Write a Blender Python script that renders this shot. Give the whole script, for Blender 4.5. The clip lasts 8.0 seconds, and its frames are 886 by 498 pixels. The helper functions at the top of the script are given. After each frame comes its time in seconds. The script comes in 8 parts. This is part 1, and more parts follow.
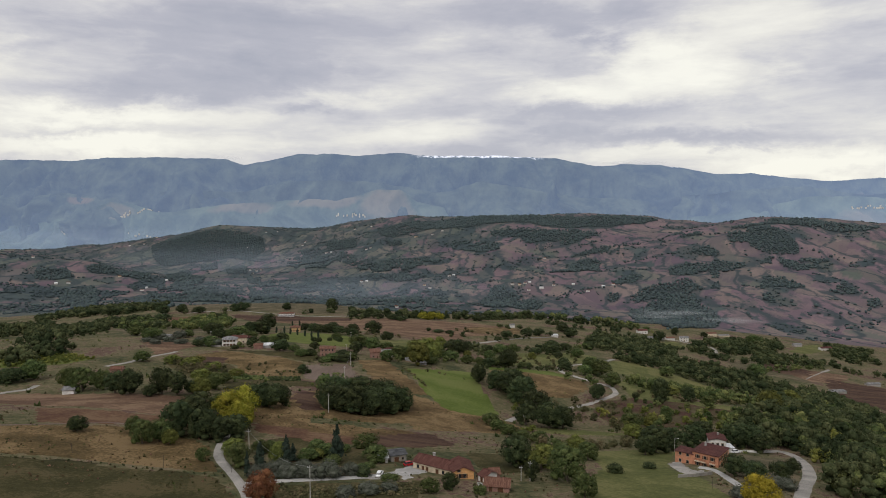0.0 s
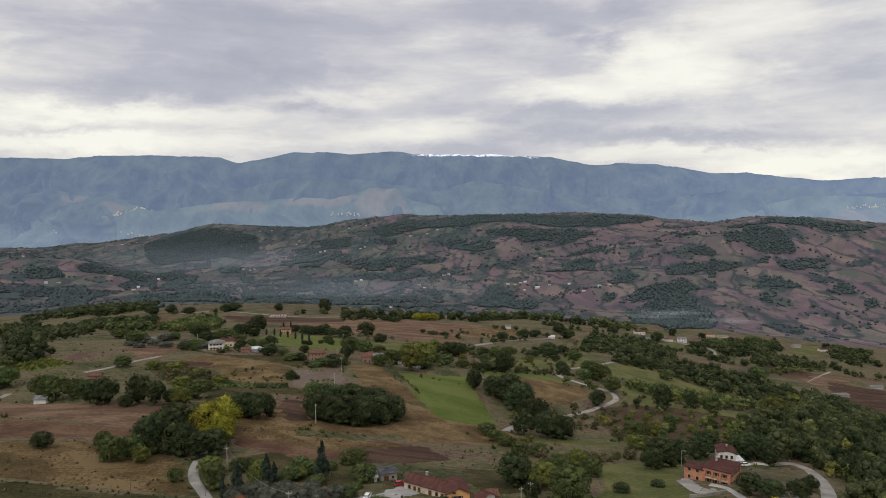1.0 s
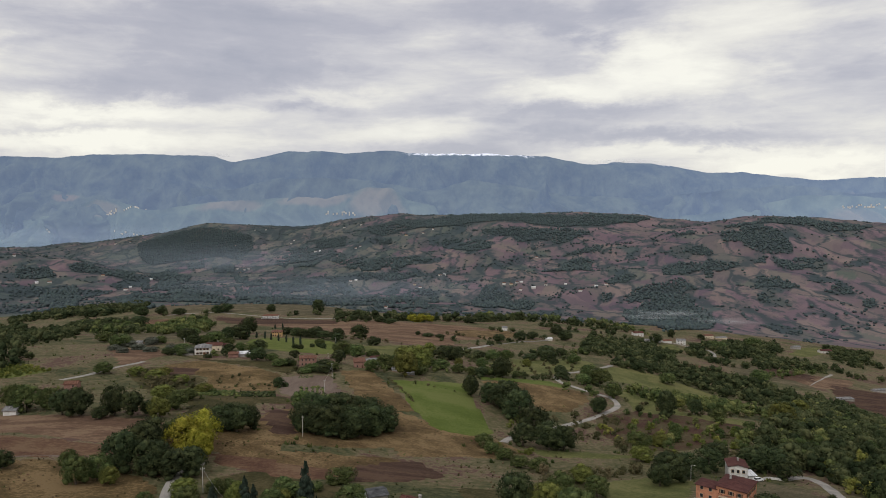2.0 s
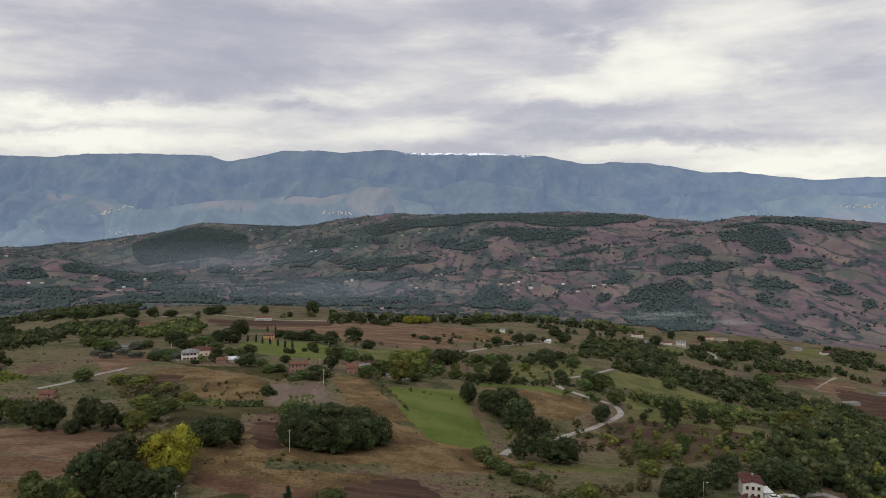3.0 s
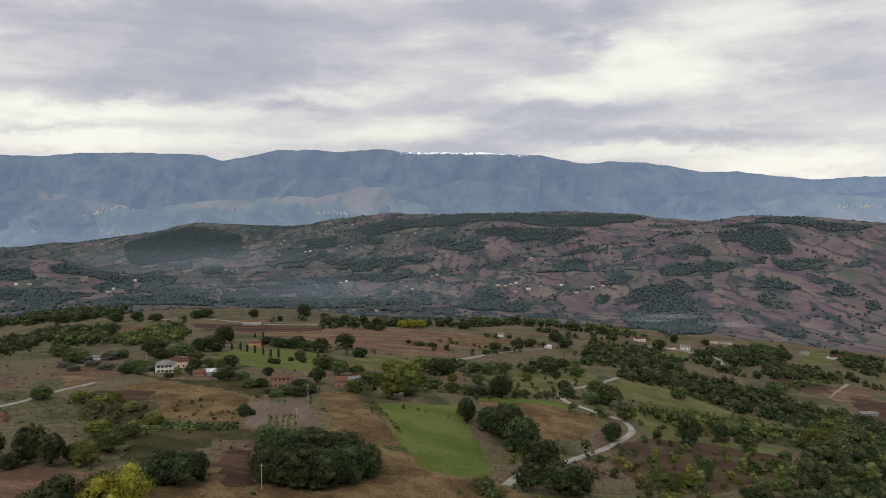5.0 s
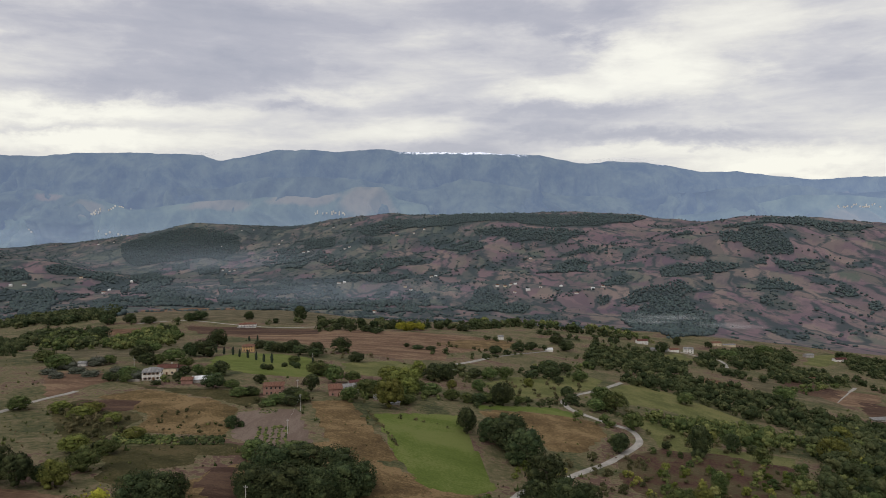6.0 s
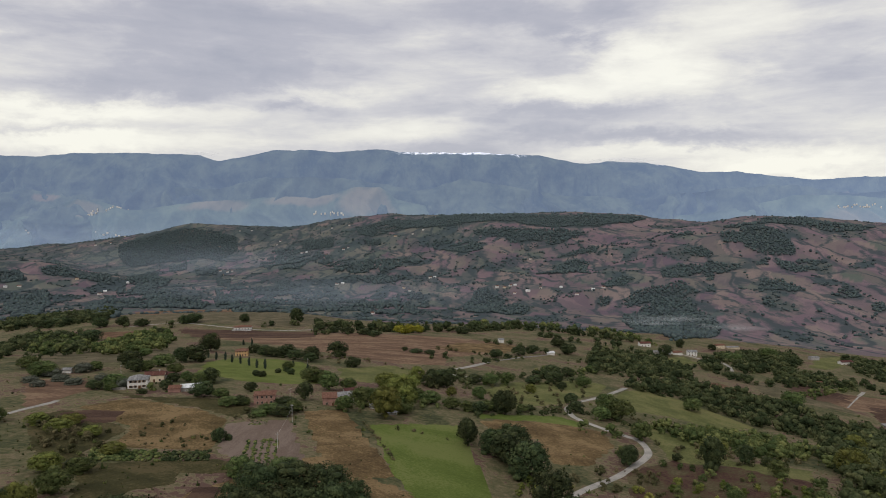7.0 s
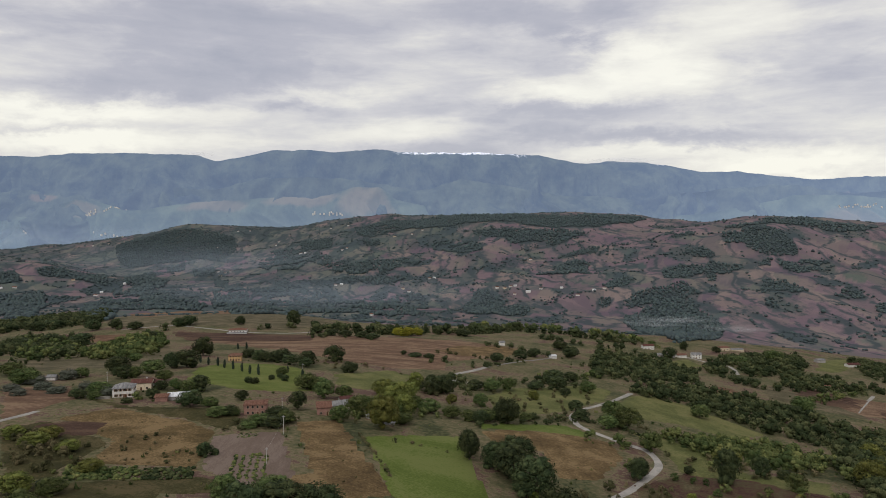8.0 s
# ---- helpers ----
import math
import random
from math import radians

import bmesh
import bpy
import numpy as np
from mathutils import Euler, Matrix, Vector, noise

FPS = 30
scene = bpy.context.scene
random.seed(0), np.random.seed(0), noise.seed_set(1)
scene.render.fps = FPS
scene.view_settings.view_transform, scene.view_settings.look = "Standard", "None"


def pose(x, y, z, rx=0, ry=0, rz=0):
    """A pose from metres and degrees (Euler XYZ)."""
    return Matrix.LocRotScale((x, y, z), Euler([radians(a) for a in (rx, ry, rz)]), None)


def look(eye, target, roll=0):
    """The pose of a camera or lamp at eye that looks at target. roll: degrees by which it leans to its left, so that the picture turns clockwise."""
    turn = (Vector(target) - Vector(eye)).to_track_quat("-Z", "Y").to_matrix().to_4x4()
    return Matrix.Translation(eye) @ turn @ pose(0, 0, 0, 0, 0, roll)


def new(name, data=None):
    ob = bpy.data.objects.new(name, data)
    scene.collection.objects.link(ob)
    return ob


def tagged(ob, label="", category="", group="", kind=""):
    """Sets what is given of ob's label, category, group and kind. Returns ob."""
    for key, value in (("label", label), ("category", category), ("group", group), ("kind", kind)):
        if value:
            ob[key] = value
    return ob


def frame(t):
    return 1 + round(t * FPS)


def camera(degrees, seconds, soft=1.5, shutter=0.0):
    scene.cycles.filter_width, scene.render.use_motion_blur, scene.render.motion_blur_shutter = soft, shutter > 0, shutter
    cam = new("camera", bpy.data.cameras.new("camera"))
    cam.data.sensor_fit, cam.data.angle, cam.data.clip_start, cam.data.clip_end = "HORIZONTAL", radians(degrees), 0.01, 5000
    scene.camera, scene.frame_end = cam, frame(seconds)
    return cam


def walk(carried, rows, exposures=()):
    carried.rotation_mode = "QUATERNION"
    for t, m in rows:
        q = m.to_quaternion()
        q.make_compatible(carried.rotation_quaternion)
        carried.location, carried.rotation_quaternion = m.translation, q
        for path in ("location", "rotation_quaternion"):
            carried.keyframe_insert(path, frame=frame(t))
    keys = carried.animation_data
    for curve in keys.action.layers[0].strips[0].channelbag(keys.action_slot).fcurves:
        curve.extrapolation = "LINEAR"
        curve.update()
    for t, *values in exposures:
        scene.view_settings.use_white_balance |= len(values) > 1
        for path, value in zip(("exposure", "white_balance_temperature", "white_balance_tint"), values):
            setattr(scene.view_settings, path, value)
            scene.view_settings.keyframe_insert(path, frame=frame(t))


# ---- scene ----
cam = camera(65, 8.0, soft=0.9)
# seconds, place in metres, turn in degrees
PATH = [
    (0, -0.000, 0.000, 90.000, 86.2403, 0.1102, 0.0030),
    (0.5, 0.228, 9.004, 90.018, 86.1826, 0.0654, -0.2016),
    (1, 0.451, 18.016, 90.025, 86.1425, 0.0281, -0.4014),
    (1.5, 0.668, 27.035, 90.022, 86.1139, -0.0017, -0.5878),
    (2, 0.881, 36.063, 90.008, 86.0925, -0.0240, -0.7558),
    (2.5, 1.088, 45.098, 89.983, 86.0757, -0.0396, -0.9028),
    (3, 1.290, 54.141, 89.948, 86.0620, -0.0492, -1.0281),
    (3.5, 1.487, 63.192, 89.902, 86.0510, -0.0535, -1.1331),
    (4, 1.679, 72.251, 89.846, 86.0431, -0.0535, -1.2200),
    (4.5, 1.866, 81.317, 89.779, 86.0388, -0.0502, -1.2920),
    (5, 2.047, 90.392, 89.701, 86.0389, -0.0442, -1.3524),
    (5.5, 2.224, 99.474, 89.612, 86.0438, -0.0363, -1.4044),
    (6, 2.395, 108.564, 89.513, 86.0534, -0.0267, -1.4504),
    (6.5, 2.561, 117.662, 89.404, 86.0667, -0.0155, -1.4916),
    (7, 2.722, 126.767, 89.283, 86.0818, -0.0023, -1.5279),
    (7.5, 2.877, 135.881, 89.152, 86.0949, 0.0138, -1.5567),
    (8, 3.028, 145.002, 89.011, 86.1008, 0.0341, -1.5731),
]
walk(cam, [(t, pose(x, y, z, rx, 0, rz) @ pose(0, 0, 0, 0, 0, -roll)) for t, x, y, z, rx, roll, rz in PATH])


# ---- world and light ----
def node(tree, kind, at=None, **values):
    n = tree.nodes.new(kind)
    for key, value in values.items():
        if key in n.inputs:
            n.inputs[key].default_value = value
    return n


def make_world():
    """An overcast sky: streaked cloud decks with thin places, over the sky's own blue."""
    w = bpy.data.worlds.new("overcast_sky")
    scene.world = w
    w.use_nodes = True
    t = w.node_tree
    t.nodes.clear()
    link = t.links.new

    def math_node(op, a, b=None, c=None):
        n = t.nodes.new("ShaderNodeMath")
        n.operation = op
        for k, v in enumerate((a, b, c)):
            if v is None:
                continue
            if isinstance(v, (int, float)):
                n.inputs[k].default_value = v
            else:
                link(v, n.inputs[k])
        return n.outputs[0]

    coord = t.nodes.new("ShaderNodeTexCoord")
    split = t.nodes.new("ShaderNodeSeparateXYZ")
    link(coord.outputs["Generated"], split.inputs[0])
    x, y, z = split.outputs
    # far decks look flat: stretch along the horizon
    ahead = math_node("MAXIMUM", y, 0.05)
    px, pz = math_node("DIVIDE", x, ahead), math_node("DIVIDE", z, ahead)

    def clouds(scale, tall, detail, rough, offset, distort=0.0):
        high = math_node("MULTIPLY", z, tall)
        joined = t.nodes.new("ShaderNodeCombineXYZ")
        link(x, joined.inputs[0])
        link(y, joined.inputs[1])
        link(high, joined.inputs[2])
        m = t.nodes.new("ShaderNodeMapping")
        m.inputs["Location"].default_value = offset
        link(joined.outputs[0], m.inputs[0])
        n = t.nodes.new("ShaderNodeTexNoise")
        n.inputs["Scale"].default_value, n.inputs["Detail"].default_value = scale, detail
        n.inputs["Roughness"].default_value, n.inputs["Distortion"].default_value = rough, distort
        link(m.outputs[0], n.inputs["Vector"])
        return n.outputs["Fac"]

    big = clouds(2.8, 3.7, 5, 0.5, (3.1, 0.4, 0.2), 0.5)
    streak = clouds(5.0, 5.0, 6, 0.52, (0.7, 5.2, 1.3), 0.3)
    fine = clouds(16.0, 4.5, 6, 0.62, (8.3, 2.2, 4.1), 0.5)
    drift = clouds(7.0, 2.6, 6, 0.62, (2.2, 7.9, 3.3), 0.2)
    lift = clouds(9.0, 2.2, 6, 0.66, (5.5, 1.9, 8.8), 0.2)
    # cloud banks and thin places ahead, ragged by drifting air: (x, height, half width, half height, amount)
    total = math_node("MULTIPLY_ADD", big, 0.42, math_node("MULTIPLY", streak, 0.50))
    total = math_node("MULTIPLY_ADD", fine, 0.20, total)
    px = math_node("MULTIPLY_ADD", math_node("SUBTRACT", drift, 0.5), 0.34, px)
    pz = math_node("MULTIPLY_ADD", math_node("SUBTRACT", lift, 0.5), 0.075, pz)
    for bx, bz, wx, wz, amount in CLOUD_BANKS:
        dx = math_node("DIVIDE", math_node("SUBTRACT", px, bx), wx)
        dz = math_node("DIVIDE", math_node("SUBTRACT", pz, bz), wz)
        r2 = math_node("MULTIPLY_ADD", dx, dx, math_node("MULTIPLY", dz, dz))
        total = math_node("MULTIPLY_ADD", math_node("EXPONENT", math_node("MULTIPLY", r2, -1.0)), amount, total)
    ramp = t.nodes.new("ShaderNodeValToRGB")
    stops = ((0.0, (0.42, 0.43, 0.50)), (0.28, (0.50, 0.50, 0.56)), (0.50, (0.64, 0.63, 0.655)), (0.72, (0.82, 0.80, 0.755)), (1.0, (0.98, 0.96, 0.87)))
    e = ramp.color_ramp.elements
    e[0].position, e[0].color = stops[0][0], (*stops[0][1], 1)
    e[1].position, e[1].color = stops[-1][0], (*stops[-1][1], 1)
    for p, c in stops[1:-1]:
        s = e.new(p)
        s.color = (*c, 1)
    span = t.nodes.new("ShaderNodeMapRange")
    span.inputs["From Min"].default_value, span.inputs["From Max"].default_value = 0.25, 0.85
    link(total, span.inputs["Value"])
    link(span.outputs[0], ramp.inputs[0])
    sky = t.nodes.new("ShaderNodeTexSky")
    sky.sky_type, sky.sun_disc = "NISHITA", False
    sky.sun_elevation, sky.sun_rotation = radians(SUN_HEIGHT), radians(SUN_TURN)
    blue = node(t, "ShaderNodeBackground", Strength=0.1)
    link(sky.outputs[0], blue.inputs[0])
    deck = node(t, "ShaderNodeBackground", Strength=SKY_LIGHT)
    link(ramp.outputs[0], deck.inputs[0])
    both = t.nodes.new("ShaderNodeMixShader")
    both.inputs[0].default_value = 0.93
    link(blue.outputs[0], both.inputs[1])
    link(deck.outputs[0], both.inputs[2])
    out = t.nodes.new("ShaderNodeOutputWorld")
    link(both.outputs[0], out.inputs[0])


SUN_HEIGHT, SUN_TURN, SKY_LIGHT = 48, 205, 1.0
CLOUD_BANKS = (
    (-0.320, 0.260, 0.241, 0.028, -0.20), (0.176, 0.260, 0.161, 0.033, -0.26), (0.200, 0.232, 0.051, 0.020, -0.16),
    (0.464, 0.264, 0.091, 0.037, 0.14), (0.639, 0.224, 0.051, 0.045, -0.08), (-0.633, 0.211, 0.048, 0.024, 0.14),
    (-0.276, 0.193, 0.143, 0.030, -0.30), (0.322, 0.195, 0.110, 0.049, 0.32), (0.192, 0.159, 0.073, 0.020, 0.20),
    (0.562, 0.183, 0.091, 0.033, -0.05), (-0.438, 0.157, 0.135, 0.018, -0.20), (-0.491, 0.126, 0.190, 0.014, 0.27),
    (-0.166, 0.148, 0.132, 0.010, 0.10), (-0.202, 0.138, 0.048, 0.008, -0.16), (0.192, 0.129, 0.176, 0.015, -0.17),
    (0.517, 0.121, 0.132, 0.017, -0.06), (-0.060, 0.099, 0.110, 0.019, 0.12), (-0.459, 0.083, 0.220, 0.018, 0.30),
    (0.330, 0.095, 0.241, 0.012, -0.22), (0.078, 0.072, 0.132, 0.011, -0.12), (0.525, 0.052, 0.154, 0.020, 0.34),
    (-0.491, 0.102, 0.088, 0.006, -0.12), (0.005, 0.187, 0.110, 0.016, 0.02), (0.411, 0.075, 0.154, 0.005, 0.10),
    (0.468, 0.187, 0.044, 0.016, 0.08),
)
make_world()
sun = new("sun", bpy.data.lights.new("sun", "SUN"))
sun.data.energy, sun.data.angle, sun.data.color = 1.45, radians(30), (1.0, 0.97, 0.94)
sun.matrix_world = look((900 * math.sin(radians(SUN_TURN)), 900 * math.cos(radians(SUN_TURN)), 900 * math.tan(radians(SUN_HEIGHT))), (0, 0, 0))


# ---- materials ----
def surface(name, colours, scale=1.0, grain=6.0, rough=0.9, bump=0.3, vary=0.0, patch=None, stretch=None, metal=0.0, spec=0.04):
    """Colours mixed by stains of about 1/scale metres and a grain; vary: how much each object differs in brightness."""
    m = bpy.data.materials.new(name)
    m.use_nodes = True
    t = m.node_tree
    link = t.links.new
    bsdf = t.nodes["Principled BSDF"]
    bsdf.inputs["Roughness"].default_value, bsdf.inputs["Metallic"].default_value = rough, metal
    bsdf.inputs["Specular IOR Level"].default_value = spec
    coord = t.nodes.new("ShaderNodeTexCoord")
    where = coord.outputs["Object"]
    if stretch:
        mp = t.nodes.new("ShaderNodeMapping")
        mp.inputs["Rotation"].default_value = (0, 0, radians(stretch[0]))
        mp.inputs["Scale"].default_value = stretch[1:]
        link(where, mp.inputs[0])
        where = mp.outputs[0]
    big = node(t, "ShaderNodeTexNoise", Scale=scale, Detail=6.0, Roughness=0.6, Distortion=0.4)
    small = node(t, "ShaderNodeTexNoise", Scale=grain, Detail=5.0, Roughness=0.7)
    for n in (big, small):
        link(where, n.inputs["Vector"])
    add = t.nodes.new("ShaderNodeMath")
    add.operation = "MULTIPLY_ADD"
    link(small.outputs["Fac"], add.inputs[0])
    add.inputs[1].default_value = 0.8
    link(big.outputs["Fac"], add.inputs[2])
    ramp = t.nodes.new("ShaderNodeValToRGB")
    e = ramp.color_ramp.elements
    n = len(colours)
    for k, c in enumerate(colours):
        p = 0.70 + 0.40 * k / max(n - 1, 1)
        s = e[k] if k < 2 else e.new(min(p, 1.0))
        s.position, s.color = min(p, 1.0), (*c, 1)
    link(add.outputs[0], ramp.inputs[0])
    shade = ramp.outputs[0]
    if vary:
        info = t.nodes.new("ShaderNodeObjectInfo")
        hsv = t.nodes.new("ShaderNodeHueSaturation")
        for key, low, high in (("Hue", 0.5 - 0.045 * vary, 0.5 + 0.03 * vary), ("Value", 1 - 0.4 * vary, 1 + 0.45 * vary)):
            r = t.nodes.new("ShaderNodeMapRange")
            r.inputs["To Min"].default_value, r.inputs["To Max"].default_value = low, high
            link(info.outputs["Random"], r.inputs["Value"])
            link(r.outputs[0], hsv.inputs[key])
        link(shade, hsv.inputs["Color"])
        shade = hsv.outputs[0]
    link(shade, bsdf.inputs["Base Color"])
    if bump:
        b = node(t, "ShaderNodeBump", Strength=bump, Distance=0.6 / grain)
        link(small.outputs["Fac"], b.inputs["Height"])
        link(b.outputs[0], bsdf.inputs["Normal"])
    return m


GRASSLAND = surface("rough_grassland", ((0.047, 0.053, 0.027), (0.082, 0.083, 0.041), (0.120, 0.106, 0.059), (0.182, 0.141, 0.091), (0.109, 0.068, 0.055)), 0.022, 0.33, bump=0.8)


def ridge_material():
    """Far slopes: the colour of each field lies on the mesh; stains, scrub and furrows over it. Field, hedge and scrub
    colours are blued by painted haze.
    """
    m = bpy.data.materials.new("hazed_ridge_fields")
    m.use_nodes = True
    t = m.node_tree
    link = t.links.new
    bsdf = t.nodes["Principled BSDF"]
    bsdf.inputs["Roughness"].default_value, bsdf.inputs["Specular IOR Level"].default_value = 0.95, 0.03
    coord = t.nodes.new("ShaderNodeTexCoord")
    own = t.nodes.new("ShaderNodeVertexColor")
    own.layer_name = "crop"
    flat = t.nodes.new("ShaderNodeMapping")
    flat.inputs["Scale"].default_value, flat.inputs["Rotation"].default_value = (1.0, 0.5, 0.0), (0, 0, 0.25)
    link(coord.outputs["Object"], flat.inputs[0])
    stain = node(t, "ShaderNodeTexNoise", Scale=0.022, Detail=8.0, Roughness=0.68)
    grain = node(t, "ShaderNodeTexNoise", Scale=0.12, Detail=5.0, Roughness=0.7)
    for n in (stain, grain):
        link(flat.outputs[0], n.inputs["Vector"])
    def blend(base, fac, colour):
        mix = t.nodes.new("ShaderNodeMix")
        mix.data_type = "RGBA"
        link(fac, mix.inputs[0])
        link(base, mix.inputs[6])
        if isinstance(colour, tuple):
            mix.inputs[7].default_value = colour
        else:
            link(colour, mix.inputs[7])
        return mix.outputs[2]

    def span(value, lo, hi, most=1.0):
        r = t.nodes.new("ShaderNodeMapRange")
        r.inputs["From Min"].default_value, r.inputs["From Max"].default_value, r.inputs["To Max"].default_value = lo, hi, most
        link(value, r.inputs["Value"])
        return r.outputs[0]

    def times(a, b):
        n = t.nodes.new("ShaderNodeMath")
        n.operation = "MULTIPLY"
        link(a, n.inputs[0])
        link(b, n.inputs[1])
        return n.outputs[0]

    # small holdings: strips of differing tone, hedged along some of their edges, in a bent plan
    bent = t.nodes.new("ShaderNodeVectorMath")
    bent.operation = "MULTIPLY_ADD"
    swirl = node(t, "ShaderNodeTexNoise", Scale=0.006, Detail=4.0, Roughness=0.55)
    link(coord.outputs["Object"], swirl.inputs["Vector"])
    link(swirl.outputs["Color"], bent.inputs[0])
    bent.inputs[1].default_value = (130, 130, 0)
    turned = t.nodes.new("ShaderNodeMapping")
    turned.inputs["Rotation"].default_value, turned.inputs["Scale"].default_value = (0, 0, -0.6), (1.0, 0.45, 0.0)
    link(coord.outputs["Object"], turned.inputs[0])
    link(turned.outputs[0], bent.inputs[2])
    cell = node(t, "ShaderNodeTexVoronoi", Scale=0.017)
    rim = node(t, "ShaderNodeTexVoronoi", Scale=0.011)
    rim.feature = "DISTANCE_TO_EDGE"
    for n in (cell, rim):
        link(bent.outputs[0], n.inputs["Vector"])
    tone = t.nodes.new("ShaderNodeSeparateColor")
    link(cell.outputs["Color"], tone.inputs[0])
    last = own.outputs[0]
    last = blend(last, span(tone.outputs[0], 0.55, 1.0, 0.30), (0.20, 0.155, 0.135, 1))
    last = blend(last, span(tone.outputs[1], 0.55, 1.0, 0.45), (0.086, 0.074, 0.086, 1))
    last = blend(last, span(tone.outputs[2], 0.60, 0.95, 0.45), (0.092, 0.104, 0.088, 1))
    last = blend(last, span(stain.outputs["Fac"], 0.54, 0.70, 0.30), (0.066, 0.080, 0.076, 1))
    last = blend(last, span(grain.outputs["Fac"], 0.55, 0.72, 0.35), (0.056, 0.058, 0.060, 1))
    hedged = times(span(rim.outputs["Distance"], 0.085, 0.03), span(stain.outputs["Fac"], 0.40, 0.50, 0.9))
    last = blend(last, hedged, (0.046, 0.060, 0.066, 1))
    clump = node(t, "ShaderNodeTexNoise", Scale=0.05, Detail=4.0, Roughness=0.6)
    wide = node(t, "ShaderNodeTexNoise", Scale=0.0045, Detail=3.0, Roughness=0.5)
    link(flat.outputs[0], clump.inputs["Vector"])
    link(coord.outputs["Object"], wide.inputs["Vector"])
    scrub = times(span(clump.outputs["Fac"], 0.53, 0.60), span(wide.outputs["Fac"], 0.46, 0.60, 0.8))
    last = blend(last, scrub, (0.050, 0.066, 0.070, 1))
    link(last, bsdf.inputs["Base Color"])
    return m


def mountain_material(name, air, foot, top, haze_tint):
    """Wooded far mountains with the haze of damp air painted in as a faint glow of the slopes; bare rock on spurs, snow
    on the tops.
    """
    m = bpy.data.materials.new(name + "_slopes")
    m.use_nodes = True
    t = m.node_tree
    link = t.links.new
    bsdf = t.nodes["Principled BSDF"]
    bsdf.inputs["Roughness"].default_value, bsdf.inputs["Specular IOR Level"].default_value = 1.0, 0.0
    coord = t.nodes.new("ShaderNodeTexCoord")
    noise_a = node(t, "ShaderNodeTexNoise", Scale=0.007, Detail=8.0, Roughness=0.62)
    noise_b = node(t, "ShaderNodeTexNoise", Scale=0.035, Detail=8.0, Roughness=0.75)
    for n in (noise_a, noise_b):
        link(coord.outputs["Object"], n.inputs["Vector"])
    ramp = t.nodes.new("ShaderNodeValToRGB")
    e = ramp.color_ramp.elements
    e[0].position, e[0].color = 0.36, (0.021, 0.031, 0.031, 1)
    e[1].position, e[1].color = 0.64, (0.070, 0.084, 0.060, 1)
    add = t.nodes.new("ShaderNodeMath")
    add.operation = "MULTIPLY_ADD"
    link(noise_b.outputs["Fac"], add.inputs[0])
    add.inputs[1].default_value = 0.4
    shifted = t.nodes.new("ShaderNodeMath")
    shifted.operation = "SUBTRACT"
    link(noise_a.outputs["Fac"], shifted.inputs[0])
    shifted.inputs[1].default_value = 0.2
    link(shifted.outputs[0], add.inputs[2])
    link(add.outputs[0], ramp.inputs[0])
    # rock and snow are marked on the mesh
    kind = t.nodes.new("ShaderNodeVertexColor")
    kind.layer_name = "cover"
    parts = t.nodes.new("ShaderNodeSeparateColor")
    link(kind.outputs[0], parts.inputs[0])
    last = ramp.outputs[0]
    for channel, colour, lo, hi, most in ((0, (0.155, 0.105, 0.070, 1), 1.0, 1.45, 0.6), (1, (0.85, 0.86, 0.90, 1), 1.40, 1.52, 1.0)):
        s = t.nodes.new("ShaderNodeMath")
        s.operation = "ADD"
        link(parts.outputs[channel], s.inputs[0])
        link((noise_b if channel else add).outputs[0], s.inputs[1])
        r = t.nodes.new("ShaderNodeMapRange")
        r.inputs["From Min"].default_value, r.inputs["From Max"].default_value = lo, hi
        r.inputs["To Max"].default_value = most
        link(s.outputs[0], r.inputs["Value"])
        mix = t.nodes.new("ShaderNodeMix")
        mix.data_type = "RGBA"
        link(r.outputs[0], mix.inputs[0])
        link(last, mix.inputs[6])
        mix.inputs[7].default_value = colour
        last = mix.outputs[2]
    link(last, bsdf.inputs["Base Color"])
    # painted haze: bluish emission of the slopes, stronger low down and eastwards
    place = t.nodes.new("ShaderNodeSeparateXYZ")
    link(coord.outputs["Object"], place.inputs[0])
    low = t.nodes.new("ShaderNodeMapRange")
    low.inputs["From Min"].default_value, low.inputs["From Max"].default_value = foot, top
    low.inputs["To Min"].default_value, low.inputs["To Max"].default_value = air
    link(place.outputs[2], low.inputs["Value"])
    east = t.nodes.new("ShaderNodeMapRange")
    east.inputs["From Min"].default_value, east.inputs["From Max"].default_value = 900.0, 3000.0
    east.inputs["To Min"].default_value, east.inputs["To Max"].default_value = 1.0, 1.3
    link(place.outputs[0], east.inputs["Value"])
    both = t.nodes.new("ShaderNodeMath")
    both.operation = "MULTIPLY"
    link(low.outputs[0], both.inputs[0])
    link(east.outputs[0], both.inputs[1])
    bsdf.inputs["Emission Color"].default_value = (*haze_tint, 1)
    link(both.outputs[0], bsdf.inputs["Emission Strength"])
    return m


RIDGE = ridge_material()

# ---- the lie of the land ----
ROWS_Y = (120, 250, 340, 430, 520, 640, 800, 970, 1130, 1300, 1550, 1850, 2150, 2500, 2900, 3400, 3950, 4500)
COLS_U = (-0.75, -0.5, -0.32, -0.17, -0.05, 0.08, 0.2, 0.32, 0.44, 0.57, 0.75)


